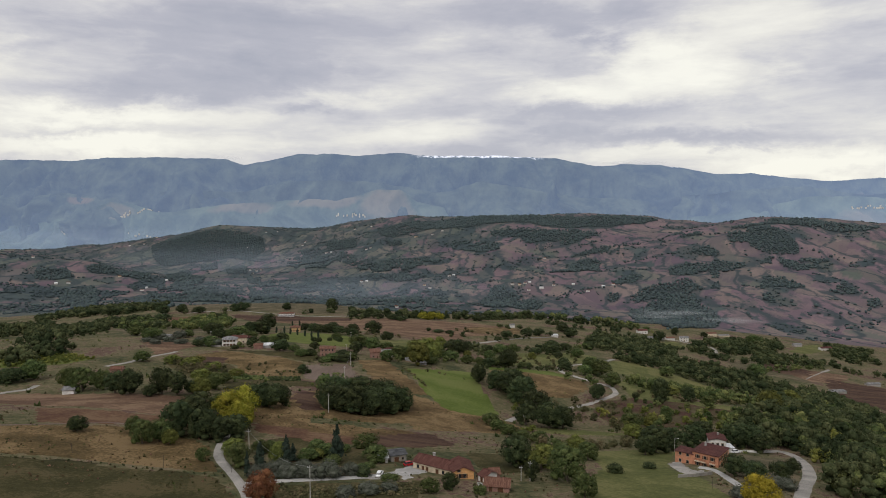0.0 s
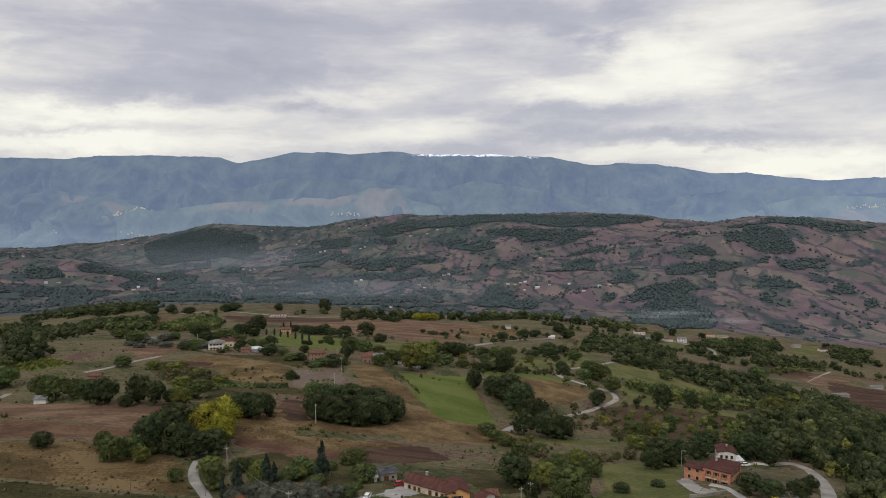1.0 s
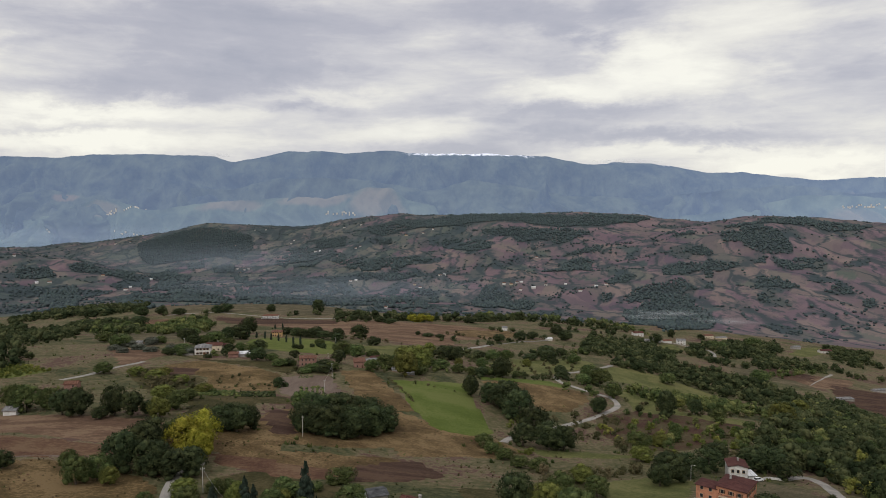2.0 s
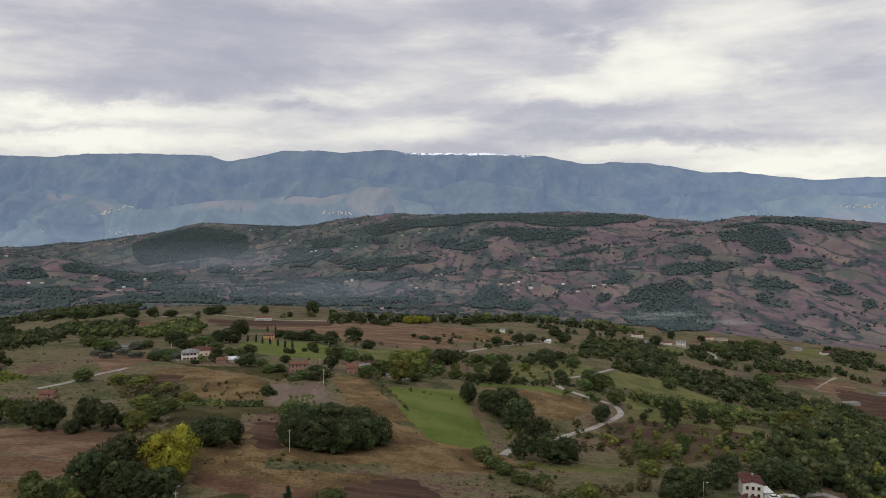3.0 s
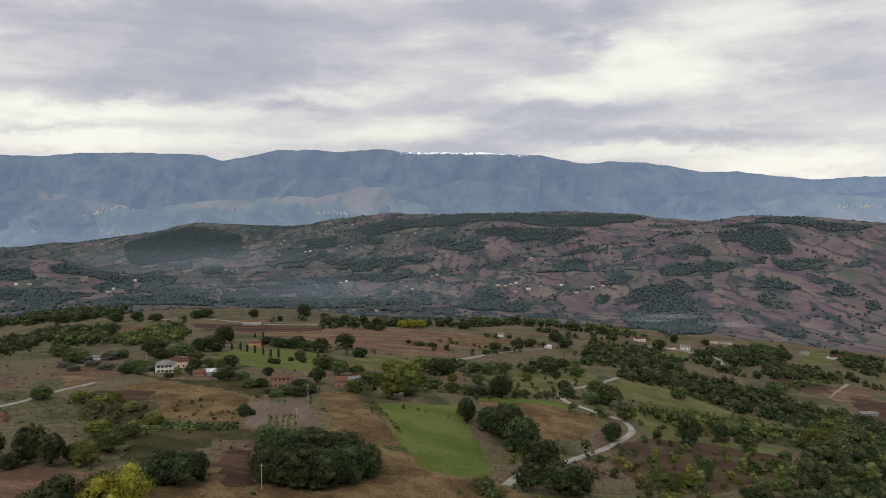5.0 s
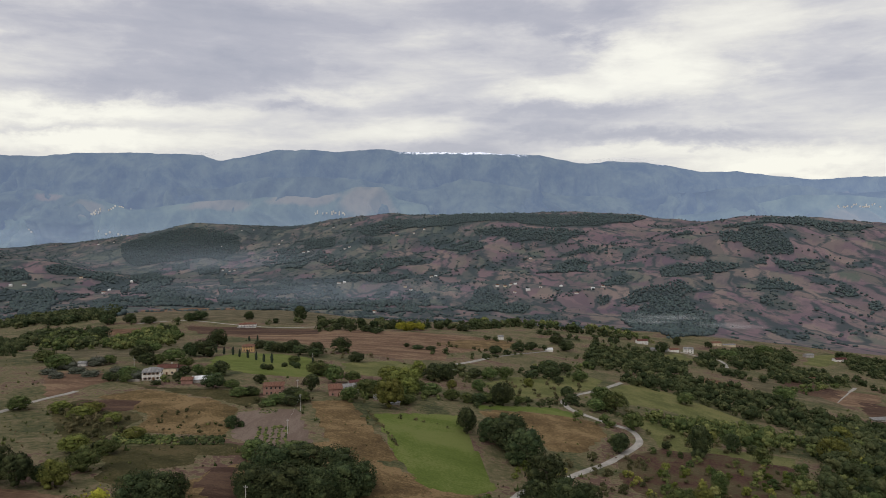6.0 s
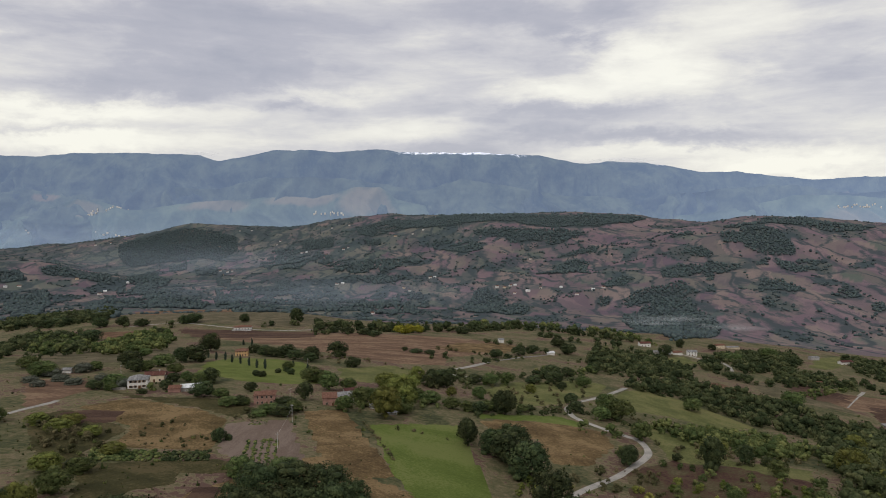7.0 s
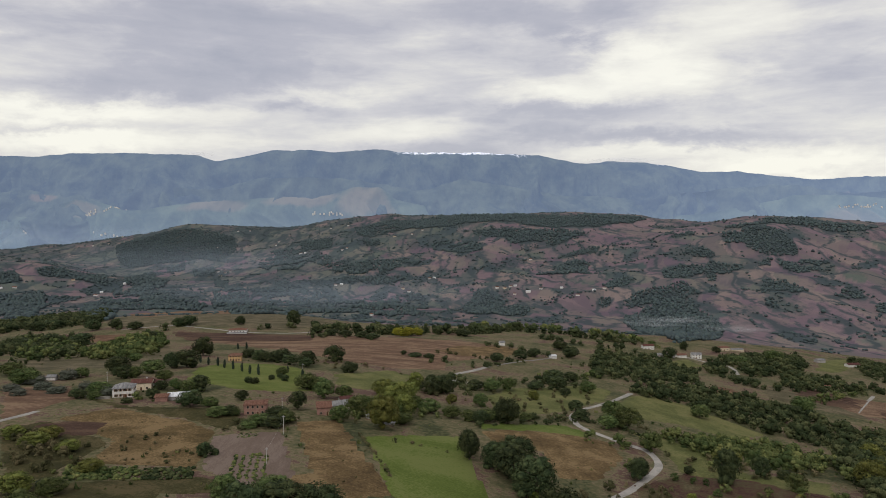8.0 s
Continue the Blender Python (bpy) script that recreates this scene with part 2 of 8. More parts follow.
def spline(knots, p):
    """Catmull-Rom weights of the knots at the places p."""
    k, p = np.array(knots, float), np.clip(np.asarray(p, float), knots[0], knots[-1])
    i = np.clip(np.searchsorted(k, p, side="right") - 1, 0, len(k) - 2)
    h = k[i + 1] - k[i]
    t = (p - k[i]) / h
    w = np.zeros(p.shape + (len(k),))
    a, b = 2 * t**3 - 3 * t**2 + 1, -2 * t**3 + 3 * t**2
    c, d = (t**3 - 2 * t**2 + t) * h, (t**3 - t**2) * h
    n = np.arange(p.size)
    w2, ii = w.reshape(-1, len(k)), i.ravel()
    lo, hi = np.maximum(ii - 1, 0), np.minimum(ii + 2, len(k) - 1)
    sc, sd = c.ravel() / (k[ii + 1] - k[lo]), d.ravel() / (k[hi] - k[ii])
    w2[n, ii] += a.ravel() - sd
    w2[n, ii + 1] += b.ravel() + sc
    w2[n, lo] -= sc
    w2[n, hi] += sd
    return w

NEAR = (
    (16, 18, 17, 17, 17, 17, 16, 15, 14, 12, 10),
    (11, 11, 5, 0, -3, -6, -8, -10, -12, -14, -16),
    (5, -5, -2, -7, -17, -25, -29, -31, -35, -39, -47),
    (-3, -8, -12, -16, -20, -35, -41, -43, -51, -61, -73),
    (-13, -15, -18, -21, -28, -37, -48, -59, -70, -81, -94),
    (-33, -30, -31, -35, -43, -54, -64, -84, -93, -104, -118),
    (-63, -55, -52, -54, -61, -72, -81, -96, -108, -123, -144),
    (-94, -81, -71, -72, -74, -87, -102, -118, -130, -142, -169),
    (-117, -96, -79, -82, -94, -103, -113, -132, -145, -160, -189),
)
FAR = (
    (-130, -113, -100, -99, -115, -122, -132, -143, -162, -185, -202),
    (-132, -142, -142, -145, -153, -165, -175, -183, -191, -201, -194),
    (-114, -160, -168, -173, -179, -187, -198, -193, -165, -163, -149),
    (-81, -166, -172, -182, -184, -175, -166, -141, -103, -97, -89),
    (-50, -118, -177, -186, -171, -150, -127, -69, -1, -7, -34),
    (-77, -179, -211, -180, -123, -71, -43, -27, 22, 10, -26),
    (-135, -186, -202, -126, -13, 28, 32, 11, -44, -57, -85),
    (-200, -150, -73, -55, 17, -19, -26, -64, -109, -128, -151),
    (-262, -193, -95, -83, -33, -69, -89, -115, -149, -181, -213),
)
LATTICE = np.array(NEAR + FAR, float)


def lumps(x, y, size, seed):
    """Smooth random swells of about that size, between -1 and 1."""
    gx, gy = x / size, y / size
    ix, iy = np.floor(gx), np.floor(gy)
    fx, fy = gx - ix, gy - iy
    fx, fy = fx * fx * (3 - 2 * fx), fy * fy * (3 - 2 * fy)

    def rnd(a, b):
        v = np.sin(a * 127.1 + b * 311.7 + seed * 74.7) * 43758.5453
        return (v - np.floor(v)) * 2 - 1

    top = rnd(ix, iy) * (1 - fx) + rnd(ix + 1, iy) * fx
    bottom = rnd(ix, iy + 1) * (1 - fx) + rnd(ix + 1, iy + 1) * fx
    return top * (1 - fy) + bottom * fy


def height(x, y):
    """The ground's height in metres."""
    x, y = np.asarray(x, float), np.asarray(y, float)
    z = ((spline(ROWS_Y, y) @ LATTICE) * spline(COLS_U, x / (np.maximum(y, 120) + 100))).sum(-1)
    z = z + 24 * np.exp(-((x + 1290) / 190) ** 2 - ((y - 3965) / 200) ** 2)
    far = np.clip((y - 1500) / 500, 0, 1)
    z = z + far * (11 * lumps(x, y, 330, 1) + 8 * lumps(x, y, 140, 2) + 3.5 * lumps(x, y, 60, 3))
    along = np.clip((y - 1650) / 250, 0, 1) * np.clip((3000 - y) / 500, 0, 1)
    z = z + along * (4.5 - 13 * np.abs(lumps(x + 0.55 * y, y - 0.35 * x, 250, 6)) + 2 - 6 * np.abs(lumps(x + 0.4 * y, y - 0.2 * x, 105, 7)))
    return z + np.clip((y - 150) / 300, 0, 1) * (0.5 * lumps(x, y, 45, 4) + 0.2 * lumps(x, y, 19, 5))


def lay(name, points, faces, materials, index=None, smooth=True):
    """One mesh object from arrays."""
    me = bpy.data.meshes.new(name)
    me.from_pydata([tuple(p) for p in points], [], faces)
    for mt in materials:
        me.materials.append(mt)
    if index is not None:
        me.polygons.foreach_set("material_index", index)
    me.polygons.foreach_set("use_smooth", [smooth] * len(me.polygons))
    me.update()
    return new(name, me)


def grid_faces(rows, cols):
    i = (np.arange(rows - 1)[:, None] * cols + np.arange(cols - 1)[None, :]).ravel()
    return np.stack([i, i + 1, i + cols + 1, i + cols], 1).tolist()


# far slopes are cut into small fields: nearest of many strewn centres, in a bent plan
FIELD_RNG = np.random.default_rng(31)
CENTRES = np.stack([FIELD_RNG.uniform(-3200, 3000, 4200), FIELD_RNG.uniform(1250, 4700, 4200)], 1)
# soil, wood floor and crop colours with distance haze painted in as mauve-blue
HAZED_SOILS = np.array([(0.142, 0.104, 0.121), (0.158, 0.114, 0.131), (0.176, 0.128, 0.140), (0.164, 0.126, 0.127), (0.118, 0.090, 0.110), (0.190, 0.150, 0.140)])
HAZED_WOOD_FLOOR = (0.050, 0.066, 0.072)
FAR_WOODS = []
HAZED_GREENS = np.array([(0.074, 0.092, 0.089), (0.094, 0.108, 0.094), (0.062, 0.080, 0.081), (0.126, 0.126, 0.112), (0.102, 0.100, 0.104)])
SOIL_PICK, GREEN_PICK, MOOD = FIELD_RNG.integers(0, 6, 4200), FIELD_RNG.integers(0, 5, 4200), FIELD_RNG.uniform(0, 1, 4200)

SIDE = CENTRES[:, 0] / CENTRES[:, 1]
WOODED = (MOOD * 997 % 1) < np.where(SIDE > 0.2, 0.07, np.where((SIDE < -0.3) & (CENTRES[:, 1] < 2700), 0.34, 0.22))


def inside(poly, x, y):
    """Whether places lie inside an outline."""
    hit = np.zeros(np.shape(x), bool)
    n = len(poly)
    for k in range(n):
        (ax, ay), (bx, by) = poly[k], poly[(k + 1) % n]
        cross = (ay > y) != (by > y)
        with np.errstate(divide="ignore", invalid="ignore"):
            at = (bx - ax) * (y - ay) / (by - ay) + ax
        hit ^= cross & (x < at)
    return hit


def far_wood_at(*outline):
    """A wood on the far slopes: its outline in plan."""
    FAR_WOODS.append(outline)


far_wood_at((-263, 3403), (-153, 3367), (30, 3434), (257, 3481), (468, 3403), (605, 3260), (643, 3194), (856, 3323), (975, 3275), (996, 3216), (880, 3124), (726, 3009), (581, 3007), (449, 3088), (366, 3224), (263, 3221), (108, 3181), (-96, 3262))
far_wood_at((201, 3059), (273, 3042), (343, 3020), (457, 2979), (572, 2958), (672, 2882), (594, 2836), (535, 2767), (498, 2750), (452, 2804), (331, 2820), (332, 2921), (221, 2996))
far_wood_at((78, 3007), (216, 2924), (226, 2761), (157, 2717), (52, 2884), (31, 2992))
far_wood_at((508, 2628), (651, 2699), (634, 2631), (520, 2586))
far_wood_at((464, 2503), (532, 2543), (573, 2546), (529, 2334), (450, 2329), (358, 2336), (373, 2375), (444, 2420))
far_wood_at((532, 2177), (569, 2218), (622, 2219), (608, 2157), (562, 2126), (528, 2124))
far_wood_at((529, 1971), (568, 2025), (643, 2061), (670, 2052), (739, 2077), (738, 2027), (744, 1981), (713, 1960), (636, 1951), (578, 1952), (543, 1938))
far_wood_at((509, 1873), (564, 1905), (608, 1948), (677, 1970), (700, 1924), (681, 1835), (682, 1746), (658, 1637), (496, 1311), (400, 1214), (443, 1549), (474, 1748))
far_wood_at((1112, 2524), (1175, 2486), (1190, 2397), (1178, 2297), (1149, 2241), (1052, 2228), (1034, 2247), (1023, 2303), (1032, 2387))
far_wood_at((1022, 2502), (1064, 2438), (1034, 2350), (984, 2365))
far_wood_at((862, 2419), (919, 2416), (923, 2305), (899, 2291), (863, 2342))
far_wood_at((696, 2132), (744, 2265), (804, 2282), (859, 2234), (891, 2271), (911, 2232), (952, 2163), (896, 2152), (847, 2160), (813, 2162), (733, 2130))
far_wood_at((835, 2154), (860, 2158), (840, 2108), (821, 2112))
far_wood_at((798, 2052), (822, 2064), (784, 1964), (767, 1973))
far_wood_at((1000, 2192), (1052, 2209), (1027, 2167), (994, 2161))
far_wood_at((1071, 2210), (1112, 2170), (1118, 2101), (1072, 2094), (1046, 2142))
far_wood_at((1132, 2209), (1227, 2219), (1248, 2162), (1152, 2115), (1105, 2123))
far_wood_at((916, 1992), (953, 2053), (983, 2030), (1005, 1978), (1008, 1924), (957, 1901), (924, 1960), (898, 1944))
far_wood_at((851, 1846), (878, 1879), (885, 1862), (857, 1782), (839, 1781))
far_wood_at((1050, 1888), (1112, 1943), (1139, 1936), (1136, 1892), (1073, 1863))
far_wood_at((1084, 1772), (1144, 1844), (1156, 1828), (1102, 1755))
far_wood_at((1086, 2655), (1157, 2625), (1243, 2651), (1355, 2681), (1437, 2713), (1472, 2657), (1589, 2672), (1587, 2534), (1516, 2486), (1384, 2501), (1390, 2549), (1310, 2554), (1204, 2547), (1102, 2546))
far_wood_at((901, 2673), (941, 2666), (998, 2620), (963, 2584), (909, 2636))
far_wood_at((106, 1972), (138, 2093), (161, 2185), (196, 2188), (193, 2102), (232, 2053), (207, 1963), (258, 1995), (286, 1923), (255, 1866), (145, 1783), (103, 1786))
far_wood_at((472, 1996), (490, 2037), (515, 2039), (500, 1982), (472, 1966))
far_wood_at((-323, 3470), (-183, 3432), (29, 3401), (28, 3260), (-148, 3248), (-245, 3173), (-311, 3346))
far_wood_at((-578, 3513), (-416, 3337), (-397, 3182), (-479, 3225), (-562, 3340))
far_wood_at((-253, 3125), (-193, 3155), (-188, 3069), (-235, 3047))
far_wood_at((-287, 2473), (-112, 2490), (-33, 2436), (-125, 2352), (-214, 2313))
far_wood_at((-1570, 3731), (-1515, 3813), (-1400, 3869), (-1266, 3877), (-1092, 3857), (-960, 3700), (-894, 3497), (-940, 3322), (-1049, 3418), (-1172, 3387), (-1307, 3260), (-1452, 3484))
far_wood_at((-1224, 2384), (-1191, 2465), (-1145, 2409), (-1009, 2375), (-953, 2266), (-1024, 2305), (-1119, 2354), (-1189, 2315))
far_wood_at((-1330, 2254), (-1262, 2319), (-1193, 2241), (-1206, 2157), (-1273, 2158))
far_wood_at((-948, 1708), (-1075, 1968), (-1082, 2141), (-932, 1882), (-779, 1538), (-806, 1503))
far_wood_at((-718, 1607), (-855, 1934), (-748, 1857), (-465, 1182), (-537, 1262))
far_wood_at((-943, 2349), (-1190, 3154), (-891, 2588), (-810, 2259), (-892, 2288))
far_wood_at((-1149, 3283), (-1100, 3368), (-1008, 3090), (-1056, 3055))
far_wood_at((-970, 3086), (-919, 3203), (-810, 2867), (-896, 2890))
far_wood_at((-752, 2016), (-676, 2024), (-552, 1924), (-539, 1743), (-628, 1729))


def patchwork(x, y):
    """Colour of the field at each place, the field's number, its neighbour's and how far the boundary is."""
    wx = x + 40 * lumps(x, y, 190, 61) + 14 * lumps(x, y, 60, 62)
    wy = y + 60 * lumps(x, y, 230, 63) + 20 * lumps(x, y, 70, 64)
    a, b = np.zeros(len(x), int), np.zeros(len(x), int)
    edge = np.zeros(len(x))
    c = CENTRES * (1, 0.62)
    for k in range(0, len(x), 4000):
        p = np.stack([wx[k:k + 4000], wy[k:k + 4000] * 0.62], 1)
        d = ((p[:, None, :] - c[None]) ** 2).sum(2)
        two = np.argpartition(d, 1, axis=1)[:, :2]
        d2 = np.sqrt(np.take_along_axis(d, two, 1))
        swap = d2[:, 0] > d2[:, 1]
        two[swap] = two[swap][:, ::-1]
        a[k:k + 4000], b[k:k + 4000], edge[k:k + 4000] = two[:, 0], two[:, 1], np.abs(d2[:, 1] - d2[:, 0])
    east = np.where((SIDE[a] < -0.2) & (CENTRES[a, 1] < 2650), 0.62, np.clip((SIDE[a] + 0.25) / 0.45, 0.22, 0.9))
    tilled = MOOD[a] < east
    deep = np.where(SIDE[a] > 0.25, 0.98, 0.94)
    colour = np.where(tilled[:, None], HAZED_SOILS[SOIL_PICK[a]] * deep[:, None], HAZED_GREENS[GREEN_PICK[a]])
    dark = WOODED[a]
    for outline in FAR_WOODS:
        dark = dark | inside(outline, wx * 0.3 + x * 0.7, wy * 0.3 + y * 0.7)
    colour = np.where(dark[:, None], HAZED_WOOD_FLOOR, colour)
    return colour, a, b, edge


def make_ground():
    ys = [-3000, -2000, -1200, -700, -350, -150, 0, 80]
    while ys[-1] < 4985:
        ys.append(ys[-1] + max(3.0, 0.011 * ys[-1]) if ys[-1] > 100 else ys[-1] + 20)
    us = np.linspace(-0.75, 0.75, 521)
    outer = np.array([40, 120, 300, 700, 1500, 3000, 5000.0])
    y = np.array(ys)[:, None]
    w = 100 + np.maximum(y, 150)
    x = np.hstack([-0.75 * w - outer[::-1], us * w, 0.75 * w + outer])
    y = np.broadcast_to(y, x.shape)
    z = height(x, y)
    faces = grid_faces(*x.shape)
    pts = np.stack([x.ravel(), y.ravel(), z.ravel()], 1)
    far = [1 if pts[f[0], 1] > 1290 + 0.05 * pts[f[0], 0] else 0 for f in faces]
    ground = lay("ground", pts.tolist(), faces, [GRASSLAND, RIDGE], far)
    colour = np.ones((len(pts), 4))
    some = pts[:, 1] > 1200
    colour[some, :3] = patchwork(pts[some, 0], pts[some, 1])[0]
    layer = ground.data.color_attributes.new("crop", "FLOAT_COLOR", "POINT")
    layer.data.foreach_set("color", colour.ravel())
    return tagged(ground, "rolling autumn farmland with rough grass and ploughed slopes", "ground", kind="structure")


make_ground()

# far mountains: place along each range and height of its crest
SKYLINE = ((-3430, 386), (-2967, 407), (-2658, 396), (-2386, 412), (-1998, 420), (-1764, 417), (-1531, 402), (-1414, 364), (-1257, 391), (-1022, 438), (-786, 446), (-629, 423), (-275, 447), (-176, 428), (160, 421), (358, 430), (795, 403), (1074, 349), (1274, 365), (1514, 358), (1755, 327), (1916, 296), (2198, 301), (2401, 273), (2725, 243), (2968, 255), (3244, 267), (3783, 236))
SPURS = ((-3440, 165), (-2880, 139), (-2542, 166), (-2129, 129), (-1750, 193), (-1371, 171), (-1105, 231), (-762, 251), (-419, 225), (1, 165), (269, 233), (539, 188), (926, 132), (1313, 114), (1702, 133), (2090, 183), (2481, 199), (2875, 142), (3142, 161), (3662, 173))
FOOTHILLS = ((-3372, -73), (-2822, -55), (-2600, -18), (-2377, 44), (-2209, 109), (-2062, 88), (-1898, 29), (-1750, 44), (-1564, 77), (-1155, 103), (-895, 122), (-709, 111), (-578, 141), (-447, 185), (-279, 181), (-178, 104), (38, 64), (151, 8), (528, -16), (1475, -16), (1856, 9), (2160, 69), (2425, 129), (2693, 137), (3071, 107), (3580, 115))


RANGES = {}


def make_range(name, crest, y0, y1, foot, air, rough, seed, label, rock=(), snow=0.0, haze_tint=(0.68, 0.93, 1.36)):
    """One wooded range: gullied slopes up to its crest, which glow bluish in place of haze."""
    n, rows = 720, 50
    xs = np.linspace(-4200, 4200, n)
    top = np.interp(xs, [p for p, _ in crest], [q for _, q in crest])
    top = top + rough * (lumps(xs, xs * 0, 130, seed) + 0.6 * lumps(xs, xs * 0, 47, seed + 1) + 0.35 * lumps(xs, xs * 0, 19, seed + 2))
    s = np.linspace(0, 1, rows)[:, None]
    bend = xs[None, :] + 90 * lumps(xs[None, :] + 0 * s, 900 * s, 260, seed + 9)
    spur = 0
    for size, share, slant, k in ((420, 0.9, 300, 3), (190, 0.55, -220, 4), (80, 0.28, 160, 5), (34, 0.13, -60, 6)):
        spur = spur + share * (0.6 - 1.6 * np.abs(lumps(bend + slant * s, 240 * s, size, seed + k)))
    swell = np.sin(np.pi * np.clip(s, 0, 1) ** 1.1) ** 0.6
    y = y0 + (y1 - y0) * s - 130 * swell * spur
    rise = foot + (top[None, :] - foot) * (0.8 * s + 0.2 * s**2) + 0.10 * (top[None, :] - foot) * swell * spur
    x = np.broadcast_to(xs[None, :], y.shape)
    ob = lay(name, np.stack([x.ravel(), y.ravel(), rise.ravel()], 1).tolist(), grid_faces(rows, n), [mountain_material(name, air, foot, float(top.max()), haze_tint)])
    RANGES[name] = np.stack([x, y, rise], 2).reshape(-1, 3)
    bare = 0 * rise
    for rx, rw, rs, rh in rock:
        bare = np.maximum(bare, np.clip(1.25 - np.abs((x - rx) / rw) ** 2 - np.abs((s - rs) / rh) ** 2, 0, 1))
    white = snow * np.clip((s - 0.90) / 0.08, 0, 1) * (np.exp(-(((x - 250) / 760) ** 4)) + 0.9 * np.exp(-(((x - 1640) / 160) ** 2)))
    cover = ob.data.color_attributes.new("cover", "FLOAT_COLOR", "POINT")
    cover.data.foreach_set("color", np.stack([bare.ravel(), white.ravel(), 0 * white.ravel(), 1 + 0 * white.ravel()], 1).ravel())
    return tagged(ob, label, "mountains", kind="structure")


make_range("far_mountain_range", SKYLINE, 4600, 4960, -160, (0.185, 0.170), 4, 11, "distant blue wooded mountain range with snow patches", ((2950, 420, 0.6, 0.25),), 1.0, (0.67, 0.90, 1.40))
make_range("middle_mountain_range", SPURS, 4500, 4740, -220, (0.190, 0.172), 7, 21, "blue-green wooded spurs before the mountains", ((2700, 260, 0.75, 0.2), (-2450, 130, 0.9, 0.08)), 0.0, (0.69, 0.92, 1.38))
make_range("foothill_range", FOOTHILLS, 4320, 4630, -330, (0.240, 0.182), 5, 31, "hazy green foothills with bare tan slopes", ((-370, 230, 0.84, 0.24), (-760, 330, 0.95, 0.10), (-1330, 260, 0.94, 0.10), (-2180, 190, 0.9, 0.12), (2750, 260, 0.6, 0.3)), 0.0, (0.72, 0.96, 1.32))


# ---- fields and roads ----
CLEAR = []


def drape(name, outline, material, lift=0.08, label="", category="", ragged=1.0, kind="structure"):
    """A field on the ground: its outline in plan, cut into small faces that follow the land."""
    pts = []
    n = len(outline)
    mid_y = sum(p[1] for p in outline) / n
    step = max(4.0, 0.011 * mid_y)
    for k in range(n):
        (ax, ay), (bx, by) = outline[k], outline[(k + 1) % n]
        m = max(1, int(math.hypot(bx - ax, by - ay) / step))
        for i in range(m):
            x, y = ax + (bx - ax) * i / m, ay + (by - ay) * i / m
            j = ragged * step * 0.22
            pts.append((x + j * float(lumps(x, y, step * 2.3, 21)), y + j * float(lumps(x, y, step * 2.1, 22))))
    if name in ("meadow", "ploughed_field", "tilled_plot", "yard"):
        CLEAR.append(outline)
    bm = bmesh.new()
    bm.faces.new([bm.verts.new((x, y, 0)) for x, y in pts])
    bmesh.ops.triangulate(bm, faces=bm.faces[:])
    for axis in (0, 1):
        lo, hi = min(p[axis] for p in pts), max(p[axis] for p in pts)
        c = math.ceil(lo / step) * step
        while c < hi:
            co, no = [0, 0, 0], [0, 0, 0]
            co[axis], no[axis] = c, 1
            bmesh.ops.bisect_plane(bm, geom=bm.verts[:] + bm.edges[:] + bm.faces[:], dist=0.02, plane_co=co, plane_no=no)
            c += step
    v = np.array([w.co[:] for w in bm.verts])
    z = height(v[:, 0], v[:, 1]) + lift + 0.0002 * mid_y
    rim = np.array([w.is_boundary for w in bm.verts])
    z = np.where(rim, z - 2 * lift - 0.0004 * mid_y, z)
    for w, h in zip(bm.verts, z):
        w.co.z = h
    bm.normal_update()
    for f in bm.faces:
        f.smooth = True
        if f.normal.z < 0:
            f.normal_flip()
    me = bpy.data.meshes.new(name)
    bm.to_mesh(me)
    bm.free()
    me.materials.append(material)
    return tagged(new(name, me), label, category, kind=kind)


def curve_points(points, step=4.0):
    """A smooth line through the points."""
    p = [Vector(q) for q in points]
    p = [p[0] * 2 - p[1]] + p + [p[-1] * 2 - p[-2]]
    out = []
    for a, b, c, d in zip(p, p[1:], p[2:], p[3:]):
        m = max(2, int((c - b).length / step))
        for i in range(m):
            t = i / m
            out.append(0.5 * ((2 * b) + (c - a) * t + (2 * a - 5 * b + 4 * c - d) * t * t + (3 * b - a - 3 * c + d) * t**3))
    return out + [p[-2]]


LANES = []


def off_lanes(xs, ys, reach):
    """Which places keep clear of every lane, and leave it open to the south."""
    ok = np.ones(len(xs), bool)
    for line, half in LANES:
        for back in (0.0, 4.5):
            d = np.hypot(xs[:, None] - line[None, :, 0], ys[:, None] + back - line[None, :, 1]).min(1)
            ok &= d > half + reach + 0.3
    return ok


def road(name, points, width, material, label, category="road", lift=0.1):
    """A lane that follows the land, with worn edges and low banks."""
    line = curve_points(points)
    LANES.append((np.array([(q.x, q.y) for q in line]), width / 2))
    verts, faces = [], []
    for k, q in enumerate(line):
        d = (line[min(k + 1, len(line) - 1)] - line[max(k - 1, 0)]).normalized()
        side = Vector((-d.y, d.x))
        w = width * (0.5 + 0.06 * float(lumps(q.x, q.y, 9, 31)))
        row = [q + side * (w * s) for s in (-1.25, -1, -0.35, 0.35, 1, 1.25)]
        h = height([r.x for r in row], [r.y for r in row])
        top = max(float(v) for v in h[1:5]) * 0.5 + float(h[2]) * 0.5 + lift + 0.00012 * q.y
        for r, g, s in zip(row, h, (0, 1, 1.12, 1.12, 1, 0)):
            verts.append((r.x, r.y, top + 0.1 * (s - 1) if s else float(g) - 0.15))
    for k in range(len(line) - 1):
        for j in range(5):
            a = k * 6 + j
            faces.append((a, a + 1, a + 7, a + 6))
    CLEAR.append([v[:2] for v in verts[0::6]] + [v[:2] for v in verts[5::6]][::-1])
    ob = lay(name, verts, faces, [material])
    return tagged(ob, label, category, kind="structure")


